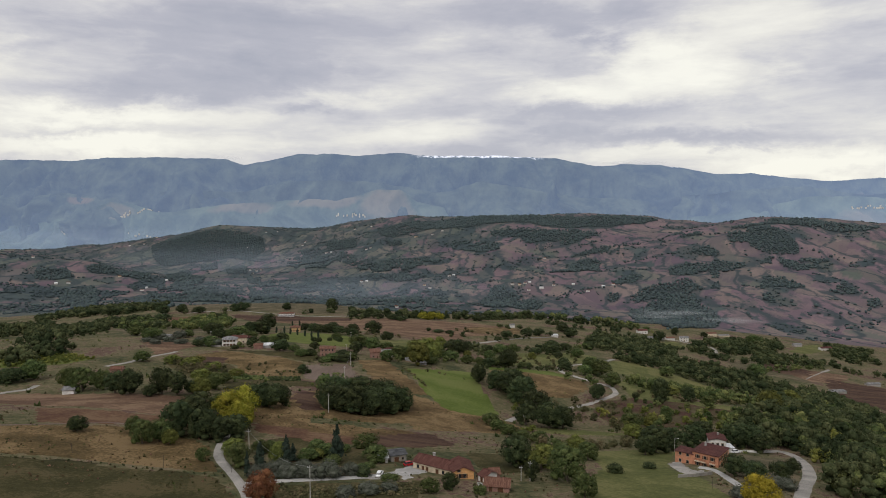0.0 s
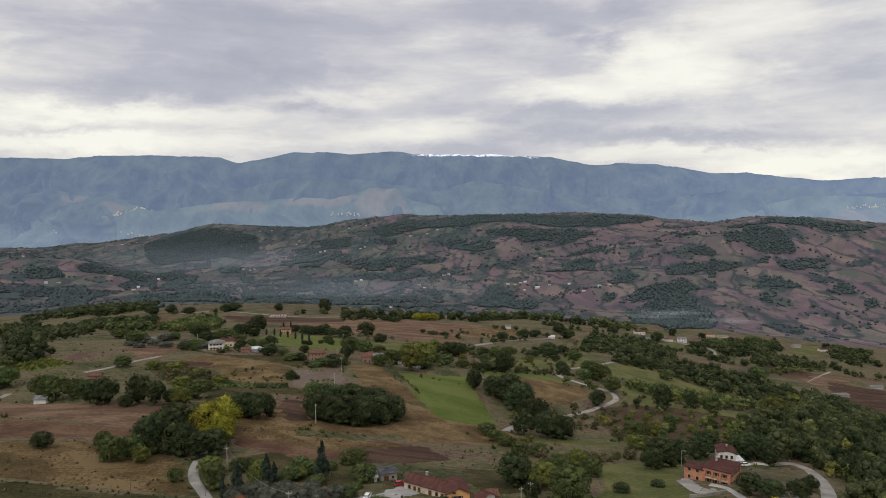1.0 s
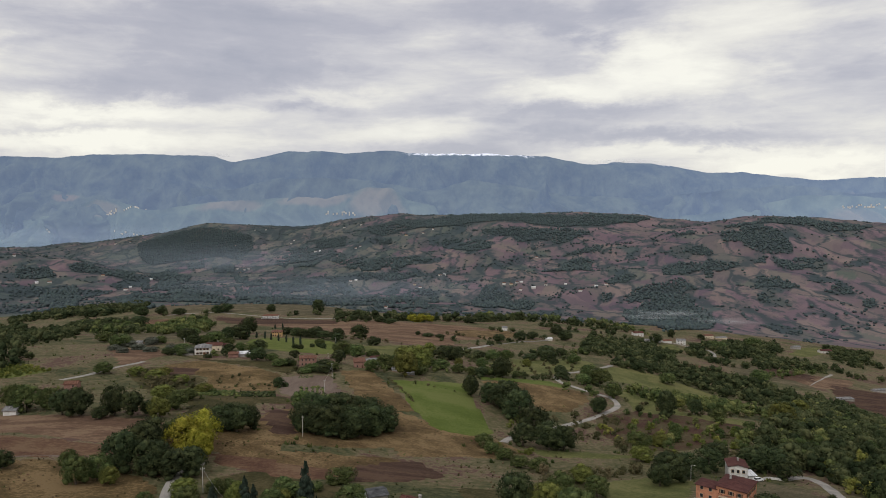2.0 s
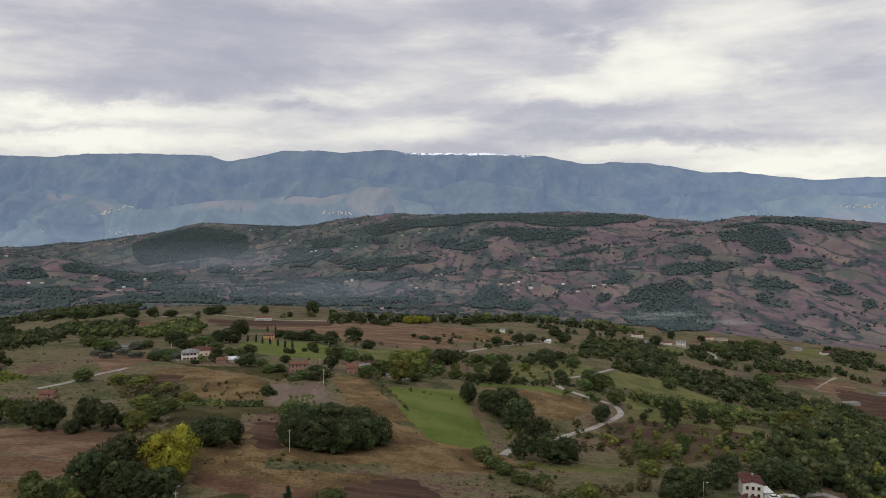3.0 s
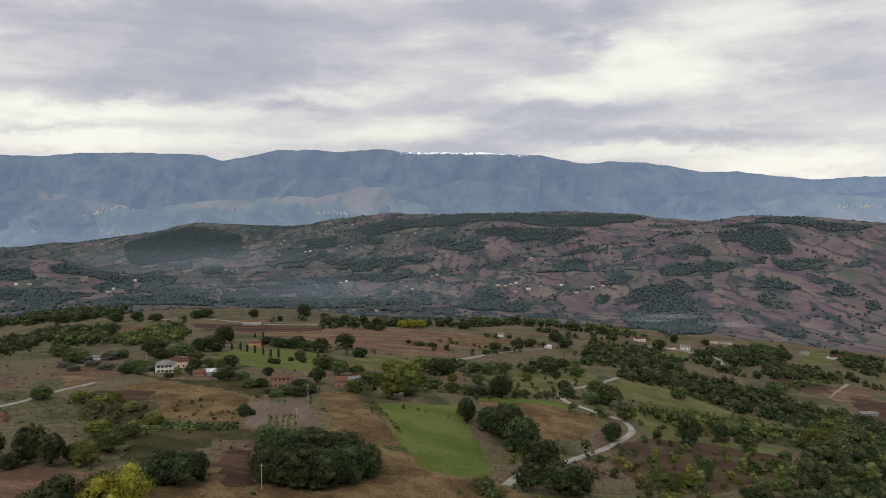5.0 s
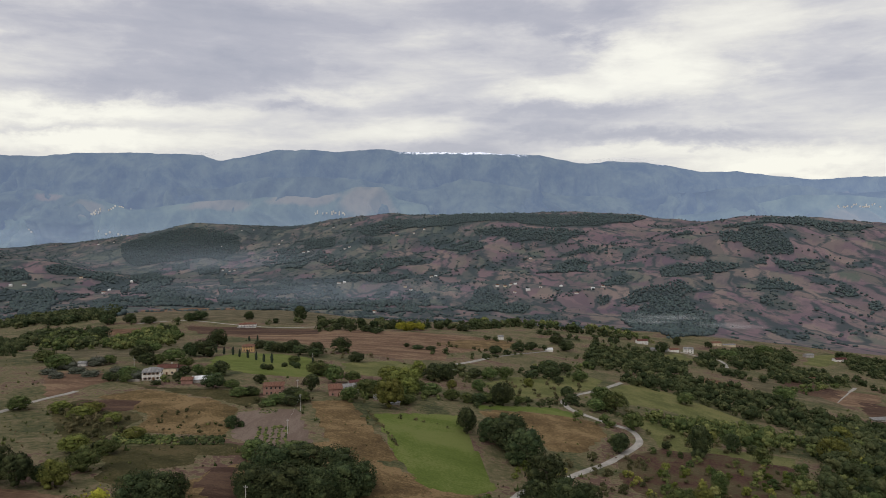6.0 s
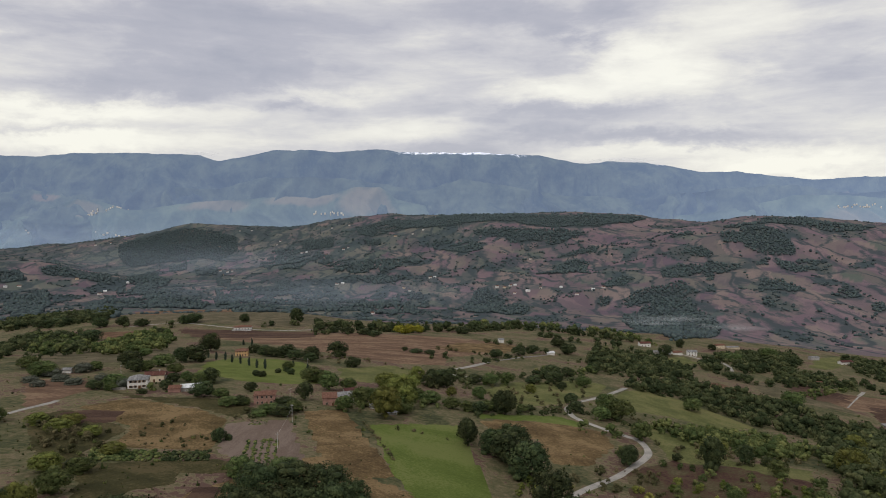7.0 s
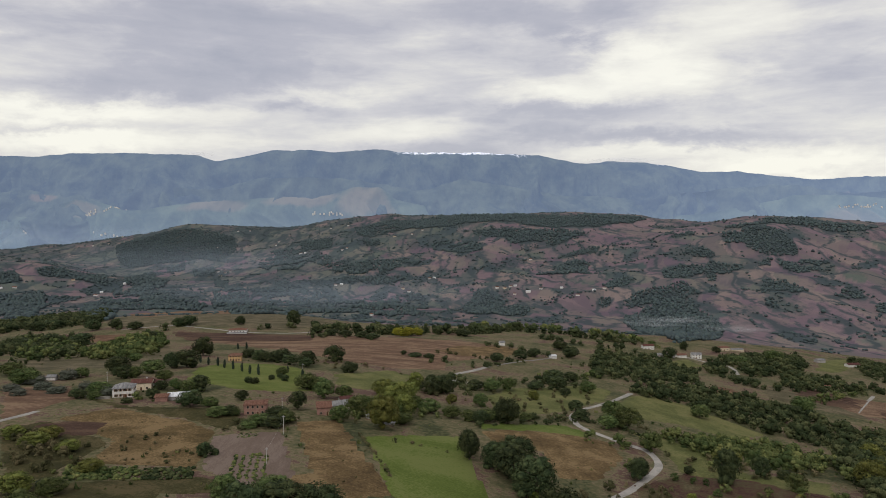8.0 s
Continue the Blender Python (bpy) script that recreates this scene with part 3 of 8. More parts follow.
PLOUGHED = surface("ploughed_soil", ((0.088, 0.054, 0.038), (0.138, 0.087, 0.058), (0.202, 0.138, 0.090)), 0.04, 0.55, bump=0.7, stretch=(12, 0.6, 1.8, 1))
RED_SOIL = surface("reddish_soil", ((0.080, 0.044, 0.030), (0.122, 0.070, 0.045), (0.160, 0.104, 0.064)), 0.06, 0.6, bump=0.8)
DARK_SOIL = surface("dark_soil", ((0.043, 0.024, 0.019), (0.069, 0.043, 0.032), (0.101, 0.064, 0.044)), 0.05, 1.2, bump=0.8, stretch=(-15, 0.5, 2.5, 1))
PALE_PLOT = surface("pale_tilled_plot", ((0.112, 0.082, 0.065), (0.138, 0.103, 0.083), (0.164, 0.126, 0.103)), 0.08, 1.2, bump=0.4, stretch=(-12, 1.6, 0.35, 1))
DRY_GRASS = surface("dry_grass", ((0.063, 0.047, 0.022), (0.111, 0.077, 0.036), (0.184, 0.128, 0.066)), 0.06, 0.9, bump=0.7)
STUBBLE = surface("brown_stubble", ((0.068, 0.047, 0.024), (0.120, 0.082, 0.040), (0.186, 0.130, 0.068)), 0.07, 0.9, bump=0.7)
GREEN_FIELD = surface("green_meadow", ((0.066, 0.089, 0.020), (0.092, 0.120, 0.029), (0.124, 0.139, 0.045)), 0.03, 0.9, bump=0.5)
SLOPE_GREEN = surface("olive_green_meadow", ((0.068, 0.077, 0.028), (0.102, 0.108, 0.040), (0.144, 0.137, 0.058)), 0.04, 0.6, bump=0.6)
BRIGHT_FIELD = surface("bright_young_crop", ((0.075, 0.092, 0.022), (0.099, 0.121, 0.032), (0.129, 0.139, 0.045)), 0.05, 1.0, bump=0.4)
OLIVE_FIELD = surface("olive_pasture", ((0.057, 0.050, 0.030), (0.092, 0.082, 0.049), (0.142, 0.113, 0.073)), 0.05, 0.8, bump=0.6)
DARK_GRASS = surface("dark_grass", ((0.032, 0.032, 0.014), (0.055, 0.050, 0.022), (0.085, 0.069, 0.035)), 0.06, 0.9, bump=0.7)
RUST_SCRUB = surface("rusty_bracken", ((0.046, 0.025, 0.022), (0.074, 0.040, 0.032), (0.084, 0.060, 0.036), (0.074, 0.071, 0.037), (0.108, 0.089, 0.052)), 0.045, 0.6, bump=0.9)
GRAVEL = surface("pale_gravel", ((0.203, 0.189, 0.174), (0.271, 0.257, 0.234), (0.332, 0.309, 0.279)), 0.12, 2.5, bump=0.4)
CONCRETE = surface("worn_concrete", ((0.259, 0.250, 0.235), (0.336, 0.328, 0.313), (0.391, 0.375, 0.352)), 0.15, 2.0, bump=0.2)

# ---- plants ----
BARK = surface("grey_brown_bark", ((0.06, 0.047, 0.036), (0.11, 0.09, 0.07), (0.15, 0.13, 0.105)), 1.5, 8.0, bump=0.6)
LEAF = {
    "oak": surface("oak_leaves", ((0.016, 0.025, 0.012), (0.033, 0.045, 0.020), (0.064, 0.076, 0.032)), 5.0, 34.0, rough=0.7, bump=0.5, vary=0.5),
    "green": surface("green_leaves", ((0.030, 0.046, 0.016), (0.058, 0.078, 0.027), (0.100, 0.118, 0.043)), 5.0, 34.0, rough=0.7, bump=0.5, vary=0.5),
    "yellowing": surface("yellowing_leaves", ((0.054, 0.066, 0.018), (0.092, 0.104, 0.028), (0.145, 0.15, 0.04)), 5.0, 34.0, rough=0.7, bump=0.5, vary=0.5),
    "lemon": surface("lemon_yellow_leaves", ((0.10, 0.105, 0.014), (0.185, 0.180, 0.022), (0.285, 0.260, 0.04)), 5.0, 34.0, rough=0.7, bump=0.5, vary=0.25),
    "golden": surface("golden_leaves", ((0.12, 0.10, 0.012), (0.21, 0.165, 0.018), (0.30, 0.23, 0.03)), 5.0, 34.0, rough=0.7, bump=0.5, vary=0.3),
    "russet": surface("russet_leaves", ((0.07, 0.028, 0.016), (0.13, 0.052, 0.028), (0.18, 0.085, 0.04)), 5.0, 34.0, rough=0.7, bump=0.5, vary=0.3),
    "olive": surface("olive_leaves", ((0.044, 0.052, 0.036), (0.07, 0.077, 0.056), (0.104, 0.108, 0.087)), 5.0, 34.0, rough=0.6, bump=0.5, vary=0.3),
    "conifer": surface("dark_needles", ((0.016, 0.025, 0.017), (0.028, 0.041, 0.029), (0.046, 0.060, 0.044)), 5.0, 34.0, rough=0.7, bump=0.5, vary=0.3),
}
rng = np.random.default_rng(7)


def ball(level):
    bm = bmesh.new()
    bmesh.ops.create_icosphere(bm, subdivisions=level, radius=1.0)
    v = np.array([w.co[:] for w in bm.verts])
    f = np.array([[w.index for w in g.verts] for g in bm.faces])
    bm.free()
    return v, f


BALLS = {1: ball(1)}


def tri_mesh(name, v, f, material, smooth=True):
    me = bpy.data.meshes.new(name)
    v, f = np.asarray(v, np.float32), np.asarray(f, np.int32)
    me.vertices.add(len(v))
    me.vertices.foreach_set("co", v.ravel())
    me.loops.add(f.size)
    me.loops.foreach_set("vertex_index", f.ravel())
    me.polygons.add(len(f))
    me.polygons.foreach_set("loop_start", np.arange(0, f.size, 3, dtype=np.int32))
    me.polygons.foreach_set("loop_total", np.full(len(f), 3, np.int32))
    me.polygons.foreach_set("use_smooth", np.full(len(f), smooth))
    me.materials.append(material)
    me.update(calc_edges=True)
    me.validate()
    return me


def crown_arrays(seed, lobes=14, level=2, leaves=420, leaf=0.055, shape="round", core=1.0):
    """A crown one metre high and wide over the origin: overlapping leafy lobes, ragged, with loose sprays of leaves."""
    r = np.random.default_rng(seed)
    vs, fs, n = [], [], 0
    bv, bf = BALLS[level]
    centres = []
    for k in range(lobes):
        a, q = r.uniform(0, 6.28), r.uniform(0, 1) ** 0.5
        if shape == "spire":
            h = (k + 0.5) / lobes
            rad = 0.40 * (1 - h) ** 0.8 + 0.03
            c = np.array([math.cos(a) * rad * 0.5, math.sin(a) * rad * 0.5, 0.06 + 0.9 * h])
            size = np.array([rad * 0.75, rad * 0.75, 0.10])
        elif shape == "column":
            h = (k + 0.5) / lobes
            rad = 0.42 * math.sin(math.pi * min(0.97, 0.18 + 0.80 * h)) ** 0.6
            c = np.array([math.cos(a) * 0.08, math.sin(a) * 0.08, 0.05 + 0.9 * h])
            size = np.array([rad, rad, 0.12])
        elif shape == "bush":
            h = r.uniform(0.12, 0.62)
            rad = 0.34 * math.sqrt(max(0.05, 1 - (h / 0.95) ** 2))
            c = np.array([math.cos(a) * rad * q, math.sin(a) * rad * q, h])
            size = r.uniform(0.17, 0.27) * np.array([1, 1, 0.95])
        else:
            h = r.uniform(0.12, 0.86)
            rad = 0.38 * math.sqrt(max(0.06, 1 - ((h - 0.40) / 0.52) ** 2))
            c = np.array([math.cos(a) * rad * q, math.sin(a) * rad * q, h])
            size = r.uniform(0.08, 0.17) * np.array([1.05, 1.05, 0.95])
        bump = 1 + 0.12 * r.standard_normal((len(bv), 1)).clip(-1.2, 1.2)
        vs.append(c + bv * bump * size * core)
        fs.append(bf + n)
        n += len(bv)
        centres.append((c, size))
    if leaves:
        pick = r.integers(0, len(centres), leaves)
        c = np.array([centres[i][0] for i in pick])
        s = np.array([centres[i][1] for i in pick])
        d = r.standard_normal((leaves, 3))
        d[:, 2] = np.abs(d[:, 2]) * 0.9 - 0.25
        d /= np.linalg.norm(d, axis=1)[:, None]
        at = c + d * s * core * r.uniform(0.85, 1.42, (leaves, 1))
        if shape in ("round", "bush"):
            # the outer canopy: leaves all over a swelling envelope close the gaps between the lobes
            half = leaves // 2
            turn, lean = np.arctan2(d[:half, 1], d[:half, 0]), d[:half, 2]
            swell = 1 + 0.10 * np.sin(3 * turn + seed) * np.cos(4 * lean + seed) + 0.07 * np.sin(5 * turn + 2 * seed)
            reach = np.array([0.46, 0.46, 0.47]) if shape == "round" else np.array([0.46, 0.46, 0.62])
            at[:half] = np.array([0, 0, 0.46 if shape == "round" else 0.28]) + d[:half] * reach * (swell * r.uniform(0.84, 1.06, half))[:, None]
        face = d + 0.75 * r.standard_normal((leaves, 3))
        face /= np.linalg.norm(face, axis=1)[:, None]
        u = np.cross(face, r.standard_normal((leaves, 3)))
        u /= np.linalg.norm(u, axis=1)[:, None]
        w = np.cross(face, u)
        k = leaf * r.uniform(0.6, 1.4, (leaves, 1))
        vs.append(np.stack([at - u * k - w * k * 0.6, at + u * k - w * k * 0.5, at + u * k * 0.1 + w * k * 1.2], 1).reshape(-1, 3))
        fs.append(n + 3 * np.arange(leaves)[:, None] + np.array([[0, 1, 2]]))
    return np.concatenate(vs), np.concatenate(fs)


def trunk_mesh(name, seed, top=0.5, thick=0.035):
    """A tapered, slightly bent trunk with limbs that fork into the crown."""
    r = np.random.default_rng(seed)
    bm = bmesh.new()

    def limb(a, b, ra, rb, bend):
        rows = []
        d = (b - a).normalized()
        side = d.orthogonal().normalized()
        other = d.cross(side)
        for k in range(4):
            t = k / 3
            c = a.lerp(b, t) + side * bend * math.sin(math.pi * t)
            rad = ra + (rb - ra) * t
            rows.append([bm.verts.new(c + (side * math.cos(q) + other * math.sin(q)) * rad) for q in (0, 1.05, 2.09, 3.14, 4.19, 5.24)])
        for p, q in zip(rows, rows[1:]):
            for i in range(6):
                bm.faces.new((p[i], p[(i + 1) % 6], q[(i + 1) % 6], q[i]))
        bm.faces.new(rows[-1])

    limb(Vector((0, 0, -0.06)), Vector((0.01, 0, top)), thick * 1.3, thick * 0.6, 0.02)
    for k in range(5):
        a = k * 1.256 + r.uniform(-0.3, 0.3)
        z = top * r.uniform(0.55, 0.95)
        limb(Vector((0, 0, z)), Vector((0.24 * math.cos(a), 0.24 * math.sin(a), z + r.uniform(0.15, 0.28))), thick * 0.5, thick * 0.15, 0.02)
    me = bpy.data.meshes.new(name)
    bm.to_mesh(me)
    bm.free()
    me.materials.append(BARK)
    return me


SHAPES = {"oak": "round", "green": "round", "yellowing": "round", "lemon": "round", "golden": "round", "russet": "round", "olive": "bush", "conifer": "spire", "cypress": "column"}
TREE_NAMES = {
    "oak": ("tree", "dark green broadleaf tree with a dense crown", "tree"),
    "green": ("tree", "fresh green broadleaf tree at a field edge", "tree"),
    "yellowing": ("tree", "broadleaf tree turning yellow-green in autumn", "tree"),
    "lemon": ("tree", "broadleaf tree with lemon-yellow autumn leaves", "tree"),
    "golden": ("tree", "broadleaf tree with bright golden autumn leaves", "tree"),
    "russet": ("tree", "russet-leaved autumn tree beside the lane", "tree"),
    "olive": ("olive_tree", "low grey-green olive tree in rough grass", "olive tree"),
    "conifer": ("conifer", "tall dark conifer with drooping branches", "conifer"),
    "cypress": ("cypress", "slim dark columnar cypress in a meadow", "cypress"),
}
BUSH_LABELS = {"oak": "dark green rounded bush in rough grass", "green": "leafy green bush on the field edge", "yellowing": "yellow-green bush in dry grass", "golden": "golden autumn bush", "russet": "russet bush", "olive": "grey-green bush in rough grass"}
MESHES = {}


def tree_mesh(kind, shape, k):
    key = (kind, shape, k)
    if key not in MESHES:
        leaf = LEAF["conifer" if kind == "cypress" else kind]
        if shape == "spire":
            v, f = crown_arrays(100 + k, 16, 1, 700, 0.04, shape)
        elif shape == "column":
            v, f = crown_arrays(150 + k, 10, 1, 300, 0.045, shape)
        elif shape == "bush":
            v, f = crown_arrays(200 + k * 7, 14, 1, 1500, 0.028, shape, 0.9)
        else:
            v, f = crown_arrays(300 + k * 11, 42, 1, 3300, 0.020, shape, 0.80)
        MESHES[key] = (tri_mesh("crown", v, f, leaf), trunk_mesh("trunk", 400 + k))
    return MESHES[key]


def tree(kind, x, y, wide, tall, group=""):
    """One tree on the ground: trunk and crown. Low wide ones are bushes."""
    bush = kind not in ("conifer", "cypress", "olive") and tall < 4.2
    shape = "bush" if bush else SHAPES[kind]
    crown_me, trunk_me = tree_mesh(kind, shape, int(rng.integers(0, 5)))
    name, label, category = TREE_NAMES[kind]
    if bush:
        name, label, category = "bush", BUSH_LABELS[kind], "bush"
    base = new(name)
    base.location = (x, y, float(height(x, y)) - 0.1)
    base.rotation_euler = (0, 0, float(rng.uniform(0, 6.28)))
    base.scale = (wide, wide * float(rng.uniform(0.9, 1.1)), tall)
    tagged(base, label, category, group or "scattered " + category + "s")
    for part_name, me in (("trunk", trunk_me), ("crown", crown_me)):
        o = new(part_name, me)
        o.parent = base
    return base


STUFF = {}


def tuft_arrays(seed):
    """A ragged tussock: a few bent blades round a low heap."""
    r = np.random.default_rng(seed)
    vs, fs = [], []
    for k in range(6):
        a = k * 1.05 + r.uniform(-0.4, 0.4)
        w, h, lean = r.uniform(0.16, 0.3), r.uniform(0.5, 1.1), r.uniform(0.1, 0.5)
        d, p = np.array([math.cos(a), math.sin(a), 0]), np.array([-math.sin(a), math.cos(a), 0])
        n = len(vs)
        vs += [d * 0.12 - p * w, d * 0.12 + p * w, d * lean + np.array([0, 0, h])]
        fs.append((n, n + 1, n + 2))
    return np.array(vs), np.array(fs)


def stuff_template(kind, detail, k):
    key = (kind, detail, k)
    if key not in STUFF:
        if detail == "near":
            STUFF[key] = crown_arrays(500 + k, 12, 1, 340, 0.036, "round", 1.16)
        elif detail == "mid":
            STUFF[key] = crown_arrays(600 + k, 8, 1, 110, 0.052, "round", 1.42)
        elif detail == "weed":
            STUFF[key] = tuft_arrays(800 + k)
        else:
            STUFF[key] = crown_arrays(700 + k, 1, 1, 0, 0.10, "bush", 1.55)
    return STUFF[key]


def stand(name, kind, xs, ys, wide, tall, detail, label, category="woodland"):
    """Many crowns joined into one object, each at its place in plan."""
    xs, ys = np.asarray(xs, float), np.asarray(ys, float)
    zs = height(xs, ys)
    vs, fs, tones, n = [], [], [], 0
    for x, y, z, w, h in zip(xs, ys, zs, wide, tall):
        v, f = stuff_template(kind, "mid" if detail == "near" and y > 480 else detail, int(rng.integers(0, 6)))
        a = rng.uniform(0, 6.28)
        c, s = math.cos(a), math.sin(a)
        low = 0.12 if detail == "near" else 0.2
        p = np.stack([(v[:, 0] * c - v[:, 1] * s) * w + x, (v[:, 0] * s + v[:, 1] * c) * w + y, (v[:, 2] - low) * h + z], 1)
        vs.append(p)
        fs.append(f + n)
        tones.append(np.full(len(v), rng.uniform(0, 1), np.float32))
        n += len(v)
    ob = new(name, tri_mesh(name, np.concatenate(vs), np.concatenate(fs), LEAF_STUFF[kind]))
    tone = ob.data.attributes.new("tone", "FLOAT", "POINT")
    tone.data.foreach_set("value", np.concatenate(tones))
    return tagged(ob, label, category, kind="stuff")


def island_leaves(name, dark, mid, light, spread=(0.65, 1.6)):
    """Leaves of joined crowns, each tree of its own tone."""
    m = surface(name, (dark, mid, light), 0.25, 1.6, rough=0.85, bump=0.9)
    t = m.node_tree
    own = t.nodes.new("ShaderNodeAttribute")
    own.attribute_name = "tone"
    hsv = t.nodes.new("ShaderNodeHueSaturation")
    for key, low, high in (("Value", *spread), ("Hue", 0.515, 0.455)):
        r = t.nodes.new("ShaderNodeMapRange")
        r.inputs["To Min"].default_value, r.inputs["To Max"].default_value = low, high
        t.links.new(own.outputs["Fac"], r.inputs["Value"])
        t.links.new(r.outputs[0], hsv.inputs[key])
    bsdf = t.nodes["Principled BSDF"]
    source = bsdf.inputs["Base Color"].links[0].from_socket
    t.links.new(source, hsv.inputs["Color"])
    t.links.new(hsv.outputs[0], bsdf.inputs["Base Color"])
    return m


LEAF_STUFF = {
    "oak": island_leaves("woodland_leaves", (0.020, 0.031, 0.014), (0.039, 0.053, 0.023), (0.062, 0.075, 0.034), (0.55, 1.5)),
    "green": island_leaves("green_woodland_leaves", (0.031, 0.049, 0.018), (0.058, 0.080, 0.028), (0.098, 0.118, 0.043)),
    "scrub": island_leaves("scrub_leaves", (0.042, 0.044, 0.021), (0.070, 0.071, 0.033), (0.105, 0.097, 0.046)),
    # bluer and paler: distance haze is mixed into these leaf colours
    "ridge": island_leaves("hazed_slope_leaves", (0.046, 0.062, 0.072), (0.060, 0.078, 0.084), (0.078, 0.098, 0.092), (0.85, 1.15)),
    "dry": island_leaves("dry_weed_leaves", (0.075, 0.056, 0.031), (0.115, 0.085, 0.048), (0.17, 0.127, 0.072)),
    "lime": island_leaves("young_green_leaves", (0.056, 0.072, 0.018), (0.088, 0.108, 0.026), (0.125, 0.145, 0.038)),
}


def wood(name, kind, outline, spacing, size, detail, label, category="woodland", thin=0.0):
    """A wood inside an outline in plan."""
    xs = [p[0] for p in outline]
    ys = [p[1] for p in outline]
    gx, gy = np.meshgrid(np.arange(min(xs), max(xs), spacing), np.arange(min(ys), max(ys), spacing))
    gx, gy = gx.ravel() + rng.uniform(-0.45, 0.45, gx.size) * spacing, gy.ravel() + rng.uniform(-0.45, 0.45, gx.size) * spacing
    keep = inside(outline, gx, gy) & (lumps(gx, gy, spacing * 3.5, 41) > -1 + 2 * thin)
    gx, gy = gx[keep], gy[keep]
    if len(gx) == 0:
        return None
    s = rng.uniform(0.65, 1.3, len(gx)) * size
    if detail != "far":
        ok = off_lanes(gx, gy, s * 0.4)
        if not ok.any():
            return None
        gx, gy, s = gx[ok], gy[ok], s[ok]
    return stand(name, kind, gx, gy, s, s * rng.uniform(*((0.75, 1.1) if detail == "far" else (0.88, 1.2)), len(gx)), detail, label, category)


def hedge(name, kind, points, spacing, size, detail, label, category="hedgerow", spread=1.0):
    """A hedgerow or line of trees along a line in plan."""
    line = curve_points(points, spacing)
    xs = np.array([p.x for p in line]) + rng.uniform(-1, 1, len(line)) * spread * spacing * 0.5
    ys = np.array([p.y for p in line]) + rng.uniform(-1, 1, len(line)) * spread * spacing * 0.7
    s = rng.uniform(0.5, 1.35, len(line)) * size
    keep = rng.uniform(0, 1, len(line)) > 0.12
    return stand(name, kind, xs[keep], ys[keep], s[keep], (s * rng.uniform(0.8, 1.2, len(line)))[keep], detail, label, category)


def tufts(name, kind, near, far, count, size, seed, label):
    """Weeds and low shrubs strewn over rough ground between two distances."""
    r = np.random.default_rng(seed)
    y = near * (far / near) ** r.uniform(0, 1, count)
    x = r.uniform(-0.68, 0.68, count) * (y + 60)
    keep = lumps(x, y, 38, seed) + 0.6 * lumps(x, y, 13, seed + 1) > 0.05
    for outline in CLEAR:
        keep &= ~inside(outline, x, y)
    x, y = x[keep], y[keep]
    s = size * r.uniform(0.35, 1.35, len(x)) ** 2
    return stand(name, kind, x, y, s * 1.5, s, "weed", label, "weeds")



def crop_rows(name, kind, a, b, c, rows, size, label):
    """Rows of low plants: from a to b is one row's length, from a to c the way across."""
    a, b, c = Vector(a), Vector(b), Vector(c)
    xs, ys = [], []
    for k in range(rows):
        p = a + (c - a) * (k / max(rows - 1, 1))
        n = max(2, int((b - a).length / (size * 0.8)))
        for i in range(n):
            if rng.uniform(0, 1) < 0.85:
                q = p + (b - a) * (i / n) + Vector(rng.uniform(-0.2, 0.2, 2)) * size
                xs.append(q.x)
                ys.append(q.y)
    w = rng.uniform(0.7, 1.4, len(xs)) * size
    return stand(name, kind, xs, ys, w * 1.5, w, "far", label, "crop")


# ---- fields and lanes in plan ----
drape("pasture", [(-618, 1515), (-558, 1681), (-424, 1733), (-250, 1621), (-124, 1179), (-165, 1039), (-256, 1054), (-328, 1071), (-378, 1048), (-430, 1098)], OLIVE_FIELD, 0.08, "olive-brown pasture on the hilltop", "field", 1.0)
drape("ploughed_field", [(-618, 1617), (-535, 1722), (-438, 1738), (-406, 1669), (-393, 1307), (-435, 1204)], PLOUGHED, 0.12, "reddish ploughed strip on the hilltop", "field", 1.0)
drape("ploughed_field", [(-304, 1014), (-219, 996), (-126, 975), (-39, 992), (38, 1014), (98, 1002), (106, 958), (69, 877), (25, 828), (23, 773), (-22, 750), (-64, 770), (-111, 807), (-179, 864), (-266, 931)], PLOUGHED, 0.08, "wide brown ploughed field with darker streaks", "field", 1.0)
drape("ploughed_field", [(-314, 1010), (-229, 1007), (-128, 989), (-119, 925), (-204, 912), (-263, 923)], DARK_SOIL, 0.12, "dark freshly ploughed field below the farm", "field", 1.0)
drape("stubble_field", [(36, 957), (93, 994), (127, 984), (96, 903), (51, 875), (15, 891)], STUBBLE, 0.13, "pale stubble strip in ploughed land", "field", 1.0)
drape("ploughed_field", [(-418, 1011), (-321, 993), (-286, 918), (-374, 932)], RED_SOIL, 0.08, "reddish ploughed field beside woodland", "field", 1.0)
drape("pasture", [(-339, 709), (-338, 782), (-255, 848), (-203, 732), (-226, 656), (-259, 641), (-272, 598)], OLIVE_FIELD, 0.08, "olive pasture below a wood", "field", 1.0)
drape("ploughed_field", [(-242, 548), (-231, 563), (-211, 568), (-187, 528), (-192, 502), (-197, 472)], PLOUGHED, 0.08, "brown ploughed field beside a lane", "field", 1.0)
drape("meadow", [(-154, 602), (-170, 668), (-161, 717), (-124, 717), (-98, 701), (-76, 658), (-67, 591), (-85, 572), (-111, 567)], BRIGHT_FIELD, 0.08, "bright green meadow dotted with cypresses", "field", 0.5)
drape("meadow", [(-68, 685), (-27, 739), (-4, 720), (-17, 629), (-40, 615), (-61, 628)], SLOPE_GREEN, 0.08, "green meadow beside ploughed land", "field", 1.0)
drape("pasture", [(-192, 536), (-152, 510), (-95, 507), (-84, 486), (-90, 469), (-113, 482), (-158, 504)], DARK_GRASS, 0.08, "dark green pasture below the farmhouses", "field", 1.0)
